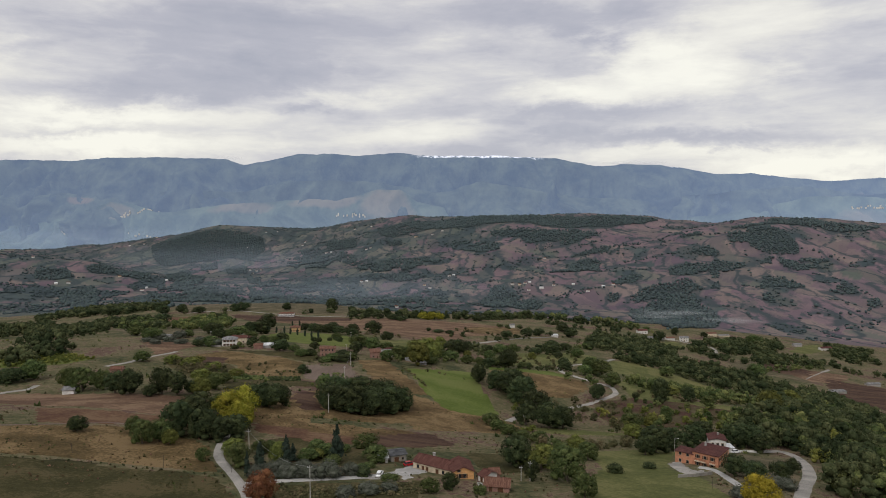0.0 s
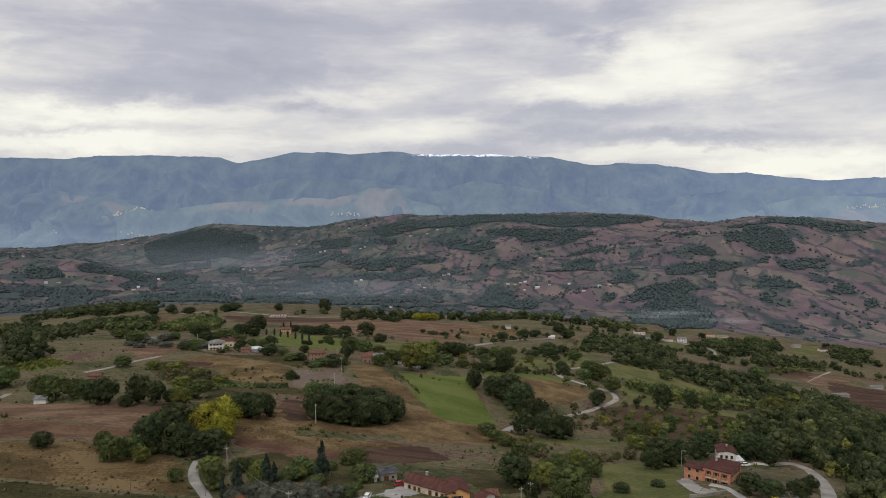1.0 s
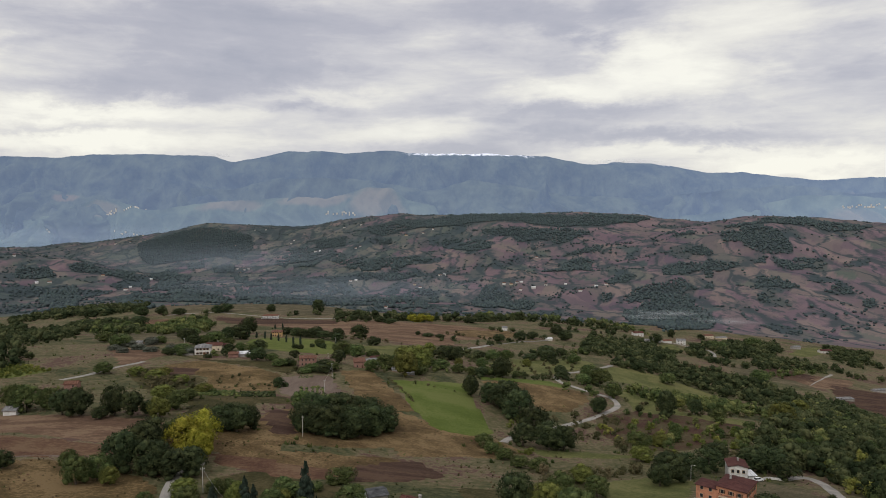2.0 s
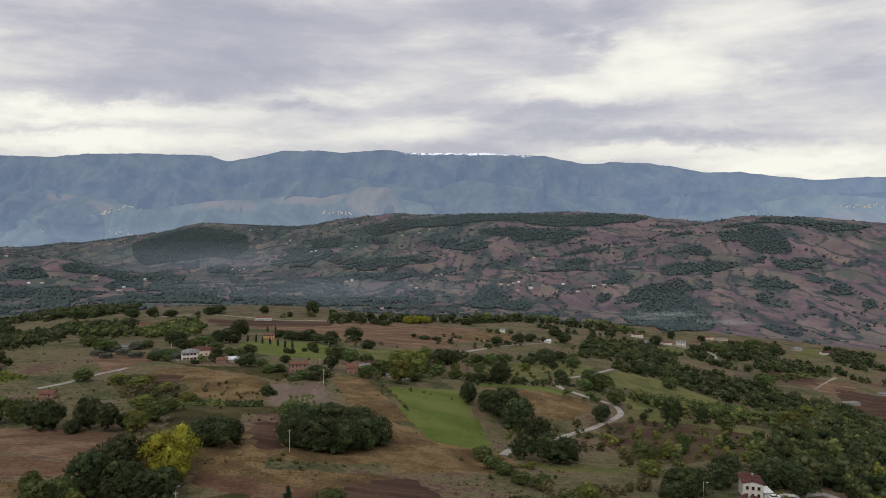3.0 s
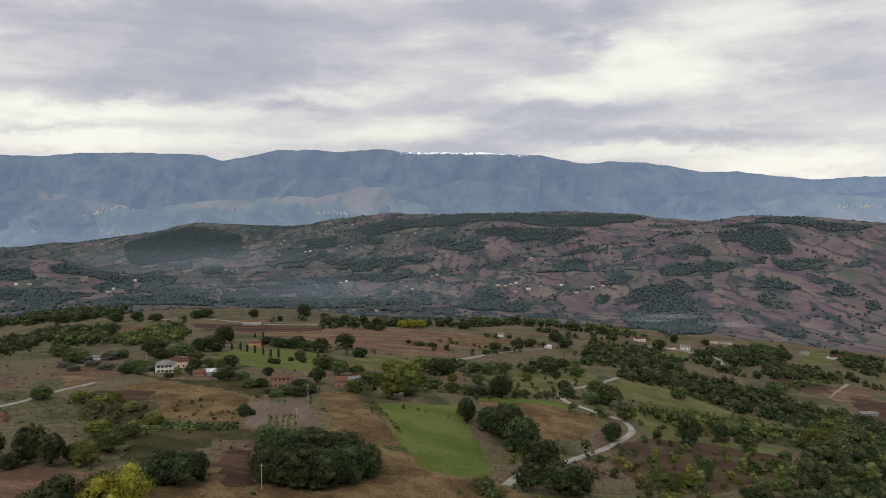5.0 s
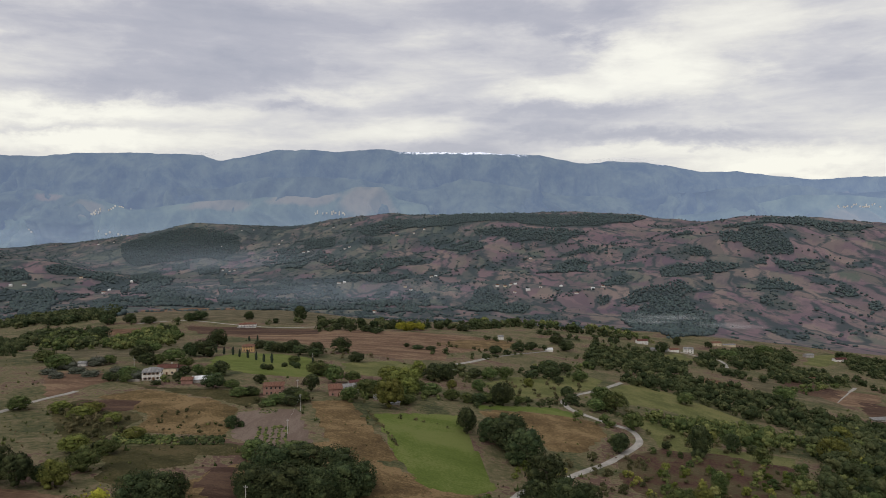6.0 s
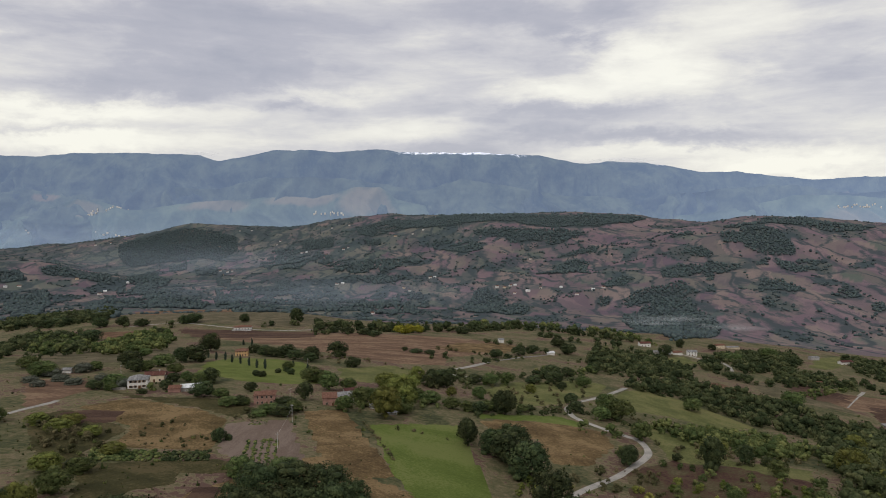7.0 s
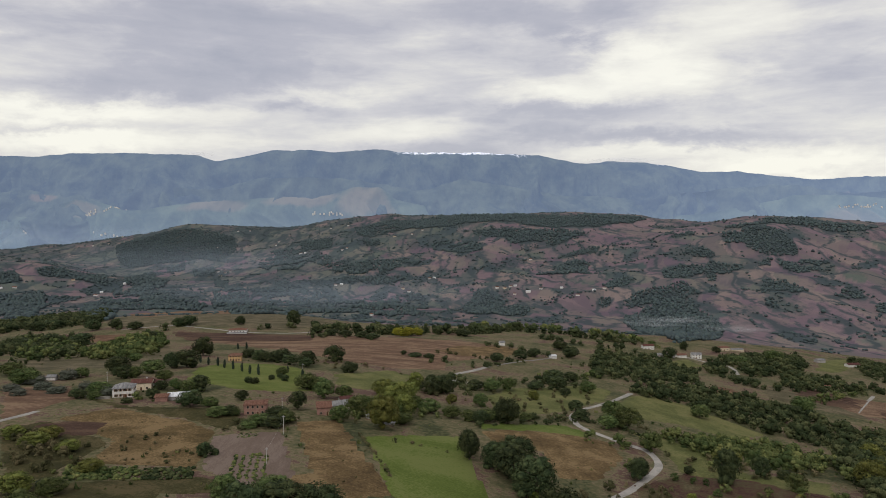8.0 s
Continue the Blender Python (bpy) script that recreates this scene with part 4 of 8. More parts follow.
drape("dry_field", [(-175, 481), (-158, 504), (-113, 482), (-94, 466), (-84, 407), (-98, 410), (-126, 410), (-136, 448), (-162, 470)], DRY_GRASS, 0.08, "dry tan grass field with dark shrubs", "field", 1.0)
drape("ploughed_field", [(-180, 468), (-165, 477), (-146, 476), (-145, 456), (-167, 446)], DARK_SOIL, 0.11, "dark bare strip in dry grass", "field", 1.0)
drape("scrub_field", [(-186, 454), (-170, 452), (-144, 454), (-134, 444), (-130, 398), (-127, 387), (-144, 384)], DARK_GRASS, 0.08, "overgrown green orchard grass", "field", 1.0)
drape("tilled_plot", [(-95, 460), (-79, 467), (-64, 471), (-45, 404), (-65, 392), (-84, 411)], PALE_PLOT, 0.08, "pale tilled garden plot with furrows", "field", 0.25)
drape("stubble_field", [(-63, 491), (-41, 502), (-26, 456), (-8, 400), (-32, 390), (-42, 411)], STUBBLE, 0.08, "brown stubble strip beside a green meadow", "field", 0.4)
drape("meadow", [(-27, 474), (-2, 489), (24, 497), (25, 477), (33, 390), (20, 375), (5, 376), (-1, 379), (-13, 411)], GREEN_FIELD, 0.2, "smooth green meadow with a mown edge", "field", 0.14)
drape("stubble_field", [(30, 514), (50, 520), (83, 531), (107, 523), (108, 493), (84, 460), (68, 455), (60, 489), (40, 486)], STUBBLE, 0.08, "rusty brown fallow field beside a road", "field", 2.6)
drape("meadow", [(33, 528), (62, 544), (88, 556), (101, 541), (98, 528), (69, 526), (34, 516)], GREEN_FIELD, 0.12, "thin green meadow strip", "field", 1.0)
drape("meadow", [(49, 649), (73, 696), (146, 742), (165, 728), (142, 670), (99, 607), (66, 570), (46, 585)], SLOPE_GREEN, 0.08, "green meadow behind a hedge", "field", 1.0)
drape("meadow", [(173, 711), (199, 736), (228, 720), (257, 677), (264, 656), (223, 623), (187, 636), (137, 605), (133, 634)], SLOPE_GREEN, 0.08, "sloping green meadow below a wood", "field", 1.0)
drape("meadow", [(130, 563), (149, 561), (173, 520), (176, 500), (150, 475), (132, 479), (134, 519)], SLOPE_GREEN, 0.08, "green meadow beside the road bend", "field", 1.0)
drape("pasture", [(356, 873), (415, 902), (431, 843), (411, 767), (404, 740), (361, 763), (336, 798)], OLIVE_FIELD, 0.08, "pale olive field on the far slope", "field", 1.0)
drape("ploughed_field", [(398, 879), (438, 892), (456, 844), (432, 794), (391, 784), (372, 813)], DARK_SOIL, 0.13, "dark ploughed strip below the hamlet", "field", 1.0)
drape("ploughed_field", [(440, 799), (462, 782), (500, 774), (499, 741), (413, 612), (406, 634), (399, 666), (402, 712)], DARK_SOIL, 0.14, "dark ploughed slope beside a track", "field", 1.0)
drape("ploughed_field", [(376, 842), (427, 848), (510, 854), (444, 760), (406, 759), (395, 793)], PLOUGHED, 0.11, "brown ploughed field on the far slope", "field", 1.0)
drape("ploughed_field", [(235, 794), (312, 845), (322, 792), (332, 749), (302, 751), (267, 779)], RED_SOIL, 0.11, "reddish strip between woods", "field", 1.0)
drape("meadow", [(310, 1025), (360, 1069), (366, 1018), (335, 994), (301, 979)], SLOPE_GREEN, 0.08, "green meadow beside the hamlet", "field", 1.0)
drape("meadow", [(603, 1171), (709, 1271), (656, 1145), (555, 1048), (536, 1070)], SLOPE_GREEN, 0.08, "small green meadow on the far slope", "field", 1.0)
drape("ploughed_field", [(100, 456), (133, 480), (160, 476), (193, 480), (191, 440), (160, 398), (128, 380), (105, 378), (92, 406)], RUST_SCRUB, 0.09, "dark reddish fallow ground below woods", "field", 2.6)
drape("ploughed_field", [(-240, 344), (-207, 347), (-177, 338), (-120, 324), (-96, 320), (-94, 294), (-114, 283), (-141, 292), (-201, 310), (-209, 299)], PLOUGHED, 0.09, "brown ploughed field with straight furrows", "field", 1.0)
drape("ploughed_field", [(-176, 294), (-140, 290), (-114, 283), (-108, 275), (-124, 265), (-153, 255)], RED_SOIL, 0.11, "reddish bare field above dry grass", "field", 1.0)
drape("dry_field", [(-168, 240), (-140, 258), (-109, 267), (-84, 245), (-71, 213), (-86, 213), (-114, 213), (-149, 212)], DRY_GRASS, 0.09, "dry straw-coloured grass slope", "field", 1.0)
drape("pasture", [(-150, 210), (-114, 212), (-85, 212), (-70, 210), (-55, 185), (-46, 155), (-111, 150)], DARK_GRASS, 0.09, "dark green grass field with a faint boundary", "field", 1.0)
drape("stubble_field", [(-93, 318), (-68, 338), (-56, 299), (-17, 314), (-1, 300), (-32, 269), (-61, 276), (-83, 288)], STUBBLE, 0.09, "brown stubble slope with pale streaks", "field", 1.0)
drape("ploughed_field", [(-81, 284), (-58, 284), (-34, 281), (-32, 264), (-54, 264), (-75, 272)], RED_SOIL, 0.12, "reddish ploughed band", "field", 1.0)
drape("ploughed_field", [(-36, 280), (-21, 302), (-6, 314), (7, 287), (-10, 272), (-32, 264)], DARK_SOIL, 0.13, "dark freshly ploughed strip", "field", 1.0)
drape("stubble_field", [(-18, 342), (-11, 399), (5, 368), (26, 362), (34, 337), (15, 333), (-14, 316)], STUBBLE, 0.11, "brown rough slope below the meadow", "field", 1.0)
drape("meadow", [(-72, 255), (-60, 271), (-31, 259), (-18, 259), (-26, 229), (-60, 236)], DARK_GRASS, 0.11, "green garden grass behind the farmhouse", "field", 1.0)
drape("meadow", [(8, 271), (26, 272), (53, 311), (68, 299), (46, 247), (22, 232), (12, 238)], DARK_GRASS, 0.11, "green garden meadow", "field", 1.0)
drape("meadow", [(62, 296), (92, 320), (108, 314), (86, 256), (92, 236), (92, 205), (76, 166), (29, 160), (43, 219), (57, 249)], SLOPE_GREEN, 0.09, "green meadow sloping below the orange house", "field", 1.0)
drape("meadow", [(-52, 204), (-29, 211), (-4, 218), (-7, 191), (-7, 157), (-45, 155)], DARK_GRASS, 0.09, "overgrown grass below the lane", "field", 1.0)
drape("orchard_grass", [(138, 322), (151, 300), (129, 244), (112, 216), (100, 221), (105, 254)], OLIVE_FIELD, 0.09, "olive grove grass beside the road", "field", 1.0)
drape("stubble_field", [(-89, 314), (-80, 349), (-69, 377), (-51, 408), (-31, 419), (-15, 395), (10, 386), (32, 377), (46, 353), (-10, 335), (-47, 312), (-76, 301)], STUBBLE, 0.085, "brown dry slope round a dense copse", "field", 1.6)
drape("ploughed_field", [(-71, 321), (-80, 353), (-77, 365), (-67, 369), (-56, 324), (-62, 317)], DARK_SOIL, 0.14, "bare brown patch beside a copse", "field", 2.4)
drape("pasture", [(-92, 326), (-108, 338), (-119, 366), (-114, 390), (-89, 385), (-84, 365), (-94, 353)], DARK_GRASS, 0.1, "green grass below garden rows", "field", 1.4)
drape("pasture", [(38, 373), (50, 365), (75, 368), (102, 363), (138, 362), (106, 359), (52, 349)], SLOPE_GREEN, 0.12, "green grass strip below fallow ground", "field", 1.2)
drape("pasture", [(133, 514), (152, 485), (175, 461), (198, 456), (211, 488), (170, 489), (158, 545)], SLOPE_GREEN, 0.1, "green grass between a belt of trees and fallow ground", "field", 1.2)
drape("pasture", [(-142, 383), (-126, 383), (-108, 390), (-83, 401), (-64, 396), (-63, 384), (-101, 374), (-132, 367)], DARK_GRASS, 0.095, "dark rough grass below garden rows", "field", 1.4)
drape("pasture", [(-189, 460), (-178, 476), (-151, 459), (-142, 431), (-130, 395), (-132, 387), (-145, 387)], DARK_GRASS, 0.075, "dark green grass under a scattered orchard", "field", 1.4)
road("track", [(-44, 155), (-53, 185), (-60, 201), (-68, 216), (-75, 228), (-79, 239), (-82, 256), (-80, 273)], 3.4, GRAVEL, "pale gravel track curving past a copse", "track")
road("lane", [(-59, 203), (-51, 208), (-40, 212), (-24, 218), (-16, 225), (-10, 233)], 2.6, CONCRETE, "narrow pale concrete lane to a farmhouse", "lane")
road("road", [(88, 167), (112, 212), (125, 234), (137, 254), (153, 288), (165, 320), (163, 332), (149, 323)], 4.0, GRAVEL, "pale country road winding into woods", "road")
road("driveway", [(98, 261), (102, 256), (101, 240), (99, 222), (98, 211)], 2.6, CONCRETE, "pale concrete driveway of the orange house", "driveway")
road("road", [(35, 373), (44, 393), (59, 408), (74, 426), (94, 447), (112, 471), (123, 490), (126, 507), (124, 518), (117, 524), (99, 551), (98, 577), (101, 595), (112, 620), (132, 649), (156, 687), (180, 727)], 3.6, GRAVEL, "pale country road with a hairpin bend", "road")
road("road", [(67, 821), (47, 780), (29, 748), (24, 729), (28, 711), (40, 702), (58, 704)], 4.6, GRAVEL, "pale farm road bending through fields", "road")
road("road", [(387, 973), (402, 1017), (405, 1047), (386, 1058), (374, 1078), (357, 1092)], 4.0, GRAVEL, "pale road to the hamlet", "road")
road("track", [(407, 771), (451, 827), (479, 862), (498, 886)], 3.4, GRAVEL, "pale gravel track on the far slope", "track")
road("track", [(-207, 420), (-202, 440), (-199, 468), (-193, 487), (-192, 494)], 3.0, GRAVEL, "pale straight track between fields", "track")
road("track", [(-387, 1042), (-353, 1058), (-326, 1066), (-274, 1040), (-232, 1020), (-188, 1009), (-133, 1020)], 2.4, GRAVEL, "pale track along the hilltop", "track")
road("track", [(-169, 241), (-154, 249), (-132, 265), (-120, 266)], 1.0, PALE_PLOT, "faint pale footpath across a slope", "track")
road("track", [(-224, 329), (-224, 350), (-217, 357), (-218, 367)], 3.0, GRAVEL, "pale gravel track beside a tree row", "track")


drape("meadow", [(-266, 406), (-279, 427), (-270, 446), (-265, 470), (-239, 458), (-225, 446), (-233, 426), (-247, 414)], BRIGHT_FIELD, 0.09, "bright green grass between young trees", "field", 1.0)


# ---- trees, bushes and woods in plan ----
tree("oak", -100, 257, 13.3, 13.6)
tree("oak", -99, 269, 14.4, 13.8)
tree("oak", -90, 257, 13.2, 12.0)
tree("oak", -83, 255, 11.5, 9.6)
tree("oak", -78.5, 259, 11.5, 9.8)
tree("oak", -102, 284, 13.9, 12.1)
tree("oak", -86, 318, 13.6, 11.4)
tree("oak", -80, 316, 14.7, 12.9)
tree("oak", -76, 323, 8.7, 10.5)
tree("oak", -52.9, 333, 15.6, 12.9)
tree("oak", -45.5, 335, 17.7, 14.8)
tree("oak", -37.0, 339, 17.3, 14.9)
tree("oak", -27.4, 351, 17.4, 14.5)
tree("oak", -22.1, 362, 13.0, 12.5)
tree("oak", -44.1, 370, 19.6, 12.4)
tree("oak", -55.7, 365, 17.1, 11.7)
tree("oak", -33.6, 373, 19.2, 12.5)
tree("oak", -58.1, 342, 11.6, 10.9)
tree("green", -193, 353, 12.0, 12.6)
tree("green", -182, 346, 13.9, 12.4)
tree("green", -172, 346, 10.8, 10.3)
tree("oak", -159, 332, 11.9, 11.9)
tree("oak", -150, 328, 13.2, 12.9)
tree("oak", -138, 322, 7.5, 6.0)
tree("oak", -135, 329, 11.8, 14.0)
tree("oak", -127, 326, 11.1, 11.7)
tree("oak", -121, 330, 8.3, 7.3)
tree("oak", -235, 373, 15.0, 8.9)
tree("oak", -133, 248, 7.1, 6.3)
tree("oak", 43, 448, 20.0, 16.1)
tree("oak", 50, 431, 20.0, 18.4)
tree("oak", 36, 457, 14.7, 14.0)
tree("oak", 54, 398, 18.5, 17.0)
tree("oak", 57, 367, 16.4, 15.0)
tree("oak", 65, 370, 13.9, 12.6)
tree("oak", 45, 370, 13.2, 12.0)
tree("oak", 47, 470, 19.3, 13.6)
tree("oak", 26, 244, 11.8, 12.9)
tree("oak", 29, 224, 5.6, 7.7)
tree("oak", 24, 463, 10.8, 14.2)
tree("oak", 51, 535, 15.3, 16.4)
tree("oak", 96, 307, 15.4, 13.1)
tree("oak", 108, 322, 11.5, 11.0)
tree("oak", 88, 296, 9.5, 9.6)
tree("oak", 122, 334, 14.4, 12.0)
tree("oak", 142, 336, 13.5, 12.0)
tree("oak", 152, 340, 18.2, 13.3)
tree("oak", 152, 324, 11.6, 9.4)
tree("oak", 135, 358, 12.8, 9.2)
tree("oak", 106, 247, 9.3, 8.4)
tree("oak", 110, 240, 9.7, 7.4)
tree("oak", 120, 242, 8.7, 7.4)
tree("oak", 132, 257, 6.9, 6.1)
tree("oak", 61, 242, 5.6, 4.1)
tree("oak", 2, 207, 5.6, 5.7)
tree("oak", -26, 219, 5.9, 4.1)
tree("oak", -17, 247, 4.4, 3.0)
tree("oak", 77, 254, 5.4, 3.0)
tree("oak", 106, 468, 10.0, 10.4)
tree("green", 41, 225, 12.9, 12.7)
tree("green", 42, 202, 8.1, 8.6)
tree("green", 45, 271, 9.7, 7.9)
tree("green", -67, 222, 8.3, 8.3)
tree("green", -46, 247, 7.5, 5.5)
tree("green", -30, 263, 10.8, 5.8)
tree("green", -24, 240, 9.6, 6.5)
tree("green", -106, 240, 8.6, 9.4)
tree("green", -102, 245, 7.9, 9.2)
tree("green", -80, 226, 5.2, 4.6)
tree("green", -115, 253, 6.8, 7.3)
tree("green", -4, 202, 6.1, 4.8)
tree("green", 11, 203, 4.7, 3.5)
tree("green", -17, 215, 5.8, 2.6)
tree("green", 57, 268, 8.6, 7.8)
tree("green", 105, 378, 13.5, 9.7)
tree("green", 25, 359, 9.6, 6.7)
tree("green", 32, 336, 8.4, 5.7)
tree("green", 37, 321, 8.6, 5.5)
tree("green", 44, 314, 9.5, 6.4)
tree("green", 27, 345, 7.7, 5.9)
tree("green", 133, 406, 8.0, 9.0)
tree("green", 179, 461, 10.7, 8.7)
tree("green", -228, 381, 13.6, 11.7)
tree("green", -196, 447, 12.0, 7.6)
tree("green", -96, 296, 13.0, 10.0)
tree("lemon", -84.5, 287, 14.4, 15.6)
tree("lemon", -80.5, 272, 10.5, 12.6)
tree("lemon", -87.5, 281, 15.5, 14.8)
tree("yellowing", 35, 242, 11.3, 9.9)
tree("yellowing", 30, 251, 7.2, 5.6)
tree("yellowing", -56, 228, 5.7, 7.0)
tree("yellowing", -97, 242, 5.6, 6.2)
tree("green", -115, 345, 11.1, 9.0)
tree("yellowing", -116, 328, 10.6, 9.5)
tree("yellowing", 57, 294, 10.5, 7.5)
tree("yellowing", -18, 493, 17.6, 18.5)
tree("yellowing", -8, 527, 14.1, 13.5)
tree("yellowing", 118, 388, 10.4, 7.9)
tree("yellowing", 98, 353, 11.4, 7.8)
tree("golden", 95, 203, 11.6, 9.7)
tree("russet", -50, 186, 9.3, 9.5)
tree("conifer", -61, 211, 2.8, 8.3)
tree("conifer", -60, 223, 4.8, 8.8)
tree("conifer", -53, 229, 5.3, 9.8)
tree("conifer", -37, 236, 6.8, 13.3)
tree("conifer", -52, 235, 3.8, 6.0)
tree("olive", -58, 211, 6.4, 5.0)
tree("olive", -54, 214, 6.9, 5.5)
tree("olive", -49, 213, 7.2, 5.4)
tree("olive", -44, 214, 6.9, 5.5)
tree("olive", -40, 214, 6.9, 5.5)
tree("olive", -35, 215, 6.5, 5.1)
tree("olive", -30, 219, 6.6, 4.9)
tree("olive", -53, 222, 6.0, 4.2)
tree("olive", -46, 223, 6.0, 4.2)
tree("olive", -38, 225, 6.0, 4.2)
tree("olive", -22, 198, 6.4, 4.4)
tree("olive", -16, 202, 5.4, 3.8)
tree("olive", -28, 194, 5.9, 4.3)
tree("olive", 115, 254, 7.7, 5.2)
tree("olive", 111, 229, 7.4, 5.1)
tree("olive", 114, 225, 6.8, 5.0)
tree("olive", 104, 220, 6.7, 4.9)
tree("olive", 93, 212, 6.5, 4.4)
tree("oak", -125, 377, 6.2, 4.0)
tree("oak", 24, 475, 9.4, 12.4)
tree("oak", 104, 464, 10.3, 10.9)
tree("oak", 148, 467, 13.2, 18.1)
tree("oak", 49, 544, 12.8, 12.2)
tree("oak", 35, 532, 10.4, 7.3)
tree("oak", 15, 638, 17.6, 13.5)
tree("oak", 19, 634, 12.2, 10.8)
tree("oak", 9, 646, 13.4, 12.0)
tree("oak", -178, 673, 20.8, 14.4)
tree("oak", -186, 664, 13.9, 12.4)
tree("oak", -194, 764, 19.9, 18.0)
tree("oak", -210, 628, 17.3, 12.4)
tree("oak", -246, 1086, 15.1, 12.8)
tree("oak", -88, 429, 6.6, 6.3)
tree("oak", -85, 432, 4.6, 3.4)
tree("oak", -66, 519, 11.4, 10.8)
tree("oak", -121, 510, 14.4, 9.3)
tree("oak", -154, 558, 8.9, 6.3)
tree("oak", -189, 527, 7.5, 5.9)
tree("oak", -179, 1111, 20.7, 21.4)
tree("oak", -400, 1057, 17.9, 14.0)
tree("oak", -429, 1055, 21.2, 15.5)
tree("oak", -310, 1071, 24.8, 14.2)
tree("oak", -320, 1060, 16.3, 12.5)
tree("oak", -367, 1039, 20.8, 10.7)
tree("oak", 115, 736, 19.0, 13.1)
tree("oak", 134, 756, 13.1, 9.4)
tree("oak", 108, 616, 10.9, 8.0)
tree("oak", 104, 581, 11.7, 8.2)
tree("oak", -43, 1068, 16.5, 11.0)
tree("oak", 332, 1058, 19.6, 17.1)
tree("oak", 391, 1162, 12.7, 13.9)
tree("oak", 441, 1164, 14.6, 10.4)
tree("oak", 57, 1096, 25.5, 9.7)
tree("oak", 173, 484, 10.3, 11.6)
tree("oak", 185, 483, 7.8, 5.2)
tree("oak", 135, 480, 6.0, 4.6)
tree("green", -58, 564, 13.5, 12.2)
tree("green", -34, 520, 13.4, 10.9)
tree("green", -26, 525, 11.5, 11.0)
tree("green", 11, 648, 13.5, 10.3)
tree("green", 19, 538, 10.5, 7.4)
tree("green", 40, 592, 11.2, 9.2)
tree("green", 6, 549, 15.9, 8.3)
tree("green", -2, 554, 11.0, 9.1)
tree("green", -7, 525, 10.2, 8.4)
tree("green", -51, 386, 17.2, 7.0)
tree("green", -66, 381, 10.6, 8.1)
tree("green", 128, 594, 16.1, 13.8)
tree("green", 131, 571, 19.1, 14.5)
tree("green", 127, 515, 13.2, 12.6)
tree("green", 222, 681, 17.2, 11.0)
tree("green", 430, 1069, 33.0, 12.6)
tree("green", 508, 1122, 26.2, 16.7)
tree("green", 342, 748, 21.6, 15.4)
tree("green", -188, 633, 17.4, 10.0)
tree("green", -231, 708, 12.1, 7.7)
tree("green", -271, 608, 16.6, 9.5)
tree("green", -242, 572, 19.1, 10.9)
tree("green", -101, 651, 9.9, 6.9)
tree("green", -73, 592, 16.0, 11.4)
tree("green", -41, 500, 11.4, 8.5)
tree("yellowing", -14, 549, 21.6, 17.2)
tree("yellowing", -3, 637, 12.3, 13.4)
tree("yellowing", -24, 600, 16.3, 11.7)
tree("yellowing", -8, 598, 16.2, 11.6)
tree("yellowing", 21, 592, 8.0, 6.9)
tree("yellowing", 84, 650, 9.0, 7.8)
tree("green", -119, 370, 10.1, 6.0)
tree("yellowing", -130, 368, 12.0, 7.6)
tree("yellowing", 231, 484, 18.2, 17.3)
tree("yellowing", 294, 580, 15.6, 13.4)
tree("yellowing", -143, 428, 10.1, 5.3)
tree("yellowing", -160, 434, 12.9, 6.4)
tree("yellowing", -161, 448, 11.9, 5.7)
tree("yellowing", -176, 446, 10.8, 5.6)
tree("yellowing", -121, 400, 10.0, 5.2)
tree("yellowing", 169, 512, 16.4, 6.9)
tree("lemon", -30, 1023, 17.3, 12.0)
tree("lemon", -18, 1027, 18.9, 13.5)
tree("lemon", -6, 1059, 16.3, 10.9)
tree("cypress", -158, 685, 2.4, 7.4)
tree("cypress", -149, 672, 2.4, 6.7)
tree("cypress", -141, 666, 2.3, 7.1)
tree("cypress", -132, 657, 2.3, 7.0)
tree("cypress", -124, 648, 2.2, 6.9)
tree("cypress", -117, 645, 2.7, 7.7)
tree("cypress", -101, 671, 2.3, 5.4)
tree("cypress", -86, 650, 2.7, 6.0)
tree("cypress", -168, 694, 2.5, 6.6)
tree("cypress", -180, 712, 2.5, 6.8)
tree("cypress", -175, 839, 2.5, 7.1)
tree("cypress", -183, 837, 2.5, 5.9)
tree("oak", -113, 600, 5.7, 4.7)
tree("oak", -108, 597, 6.5, 4.6)
tree("oak", -103, 624, 5.1, 4.1)
tree("oak", -99, 633, 5.2, 4.2)
tree("oak", -93, 621, 6.0, 4.9)
tree("oak", -78, 764, 22.1, 15.8)
tree("oak", -96, 731, 15.7, 12.0)
tree("oak", -119, 740, 16.0, 12.2)
tree("oak", -133, 736, 12.7, 9.1)
tree("olive", -234, 544, 10.7, 4.8)
tree("olive", -237, 573, 13.8, 7.3)
tree("olive", -219, 550, 10.8, 5.5)
tree("olive", -228, 596, 12.1, 7.7)
tree("olive", -196, 554, 9.5, 6.3)
tree("olive", -176, 538, 10.5, 6.0)
tree("olive", -222, 530, 10.3, 4.6)
tree("olive", -206, 540, 10.6, 4.7)
tree("green", -224, 606, 9.9, 7.1)
tree("green", -184, 544, 14.3, 6.8)
tree("green", -178, 525, 8.1, 4.5)
tree("green", -189, 606, 9.9, 7.9)
tree("green", -165, 593, 12.0, 7.6)
tree("green", -146, 560, 8.9, 7.1)
tree("green", -136, 553, 10.9, 7.7)
tree("green", -111, 511, 9.8, 5.6)
tree("green", -101, 492, 12.4, 5.3)
tree("green", -77, 480, 12.0, 5.7)
tree("green", -81, 474, 8.8, 3.9)
tree("green", -66, 487, 11.0, 6.4)
tree("green", -94, 495, 7.5, 4.2)
tree("green", -68, 596, 16.1, 8.5)
tree("green", -47, 573, 11.5, 8.8)
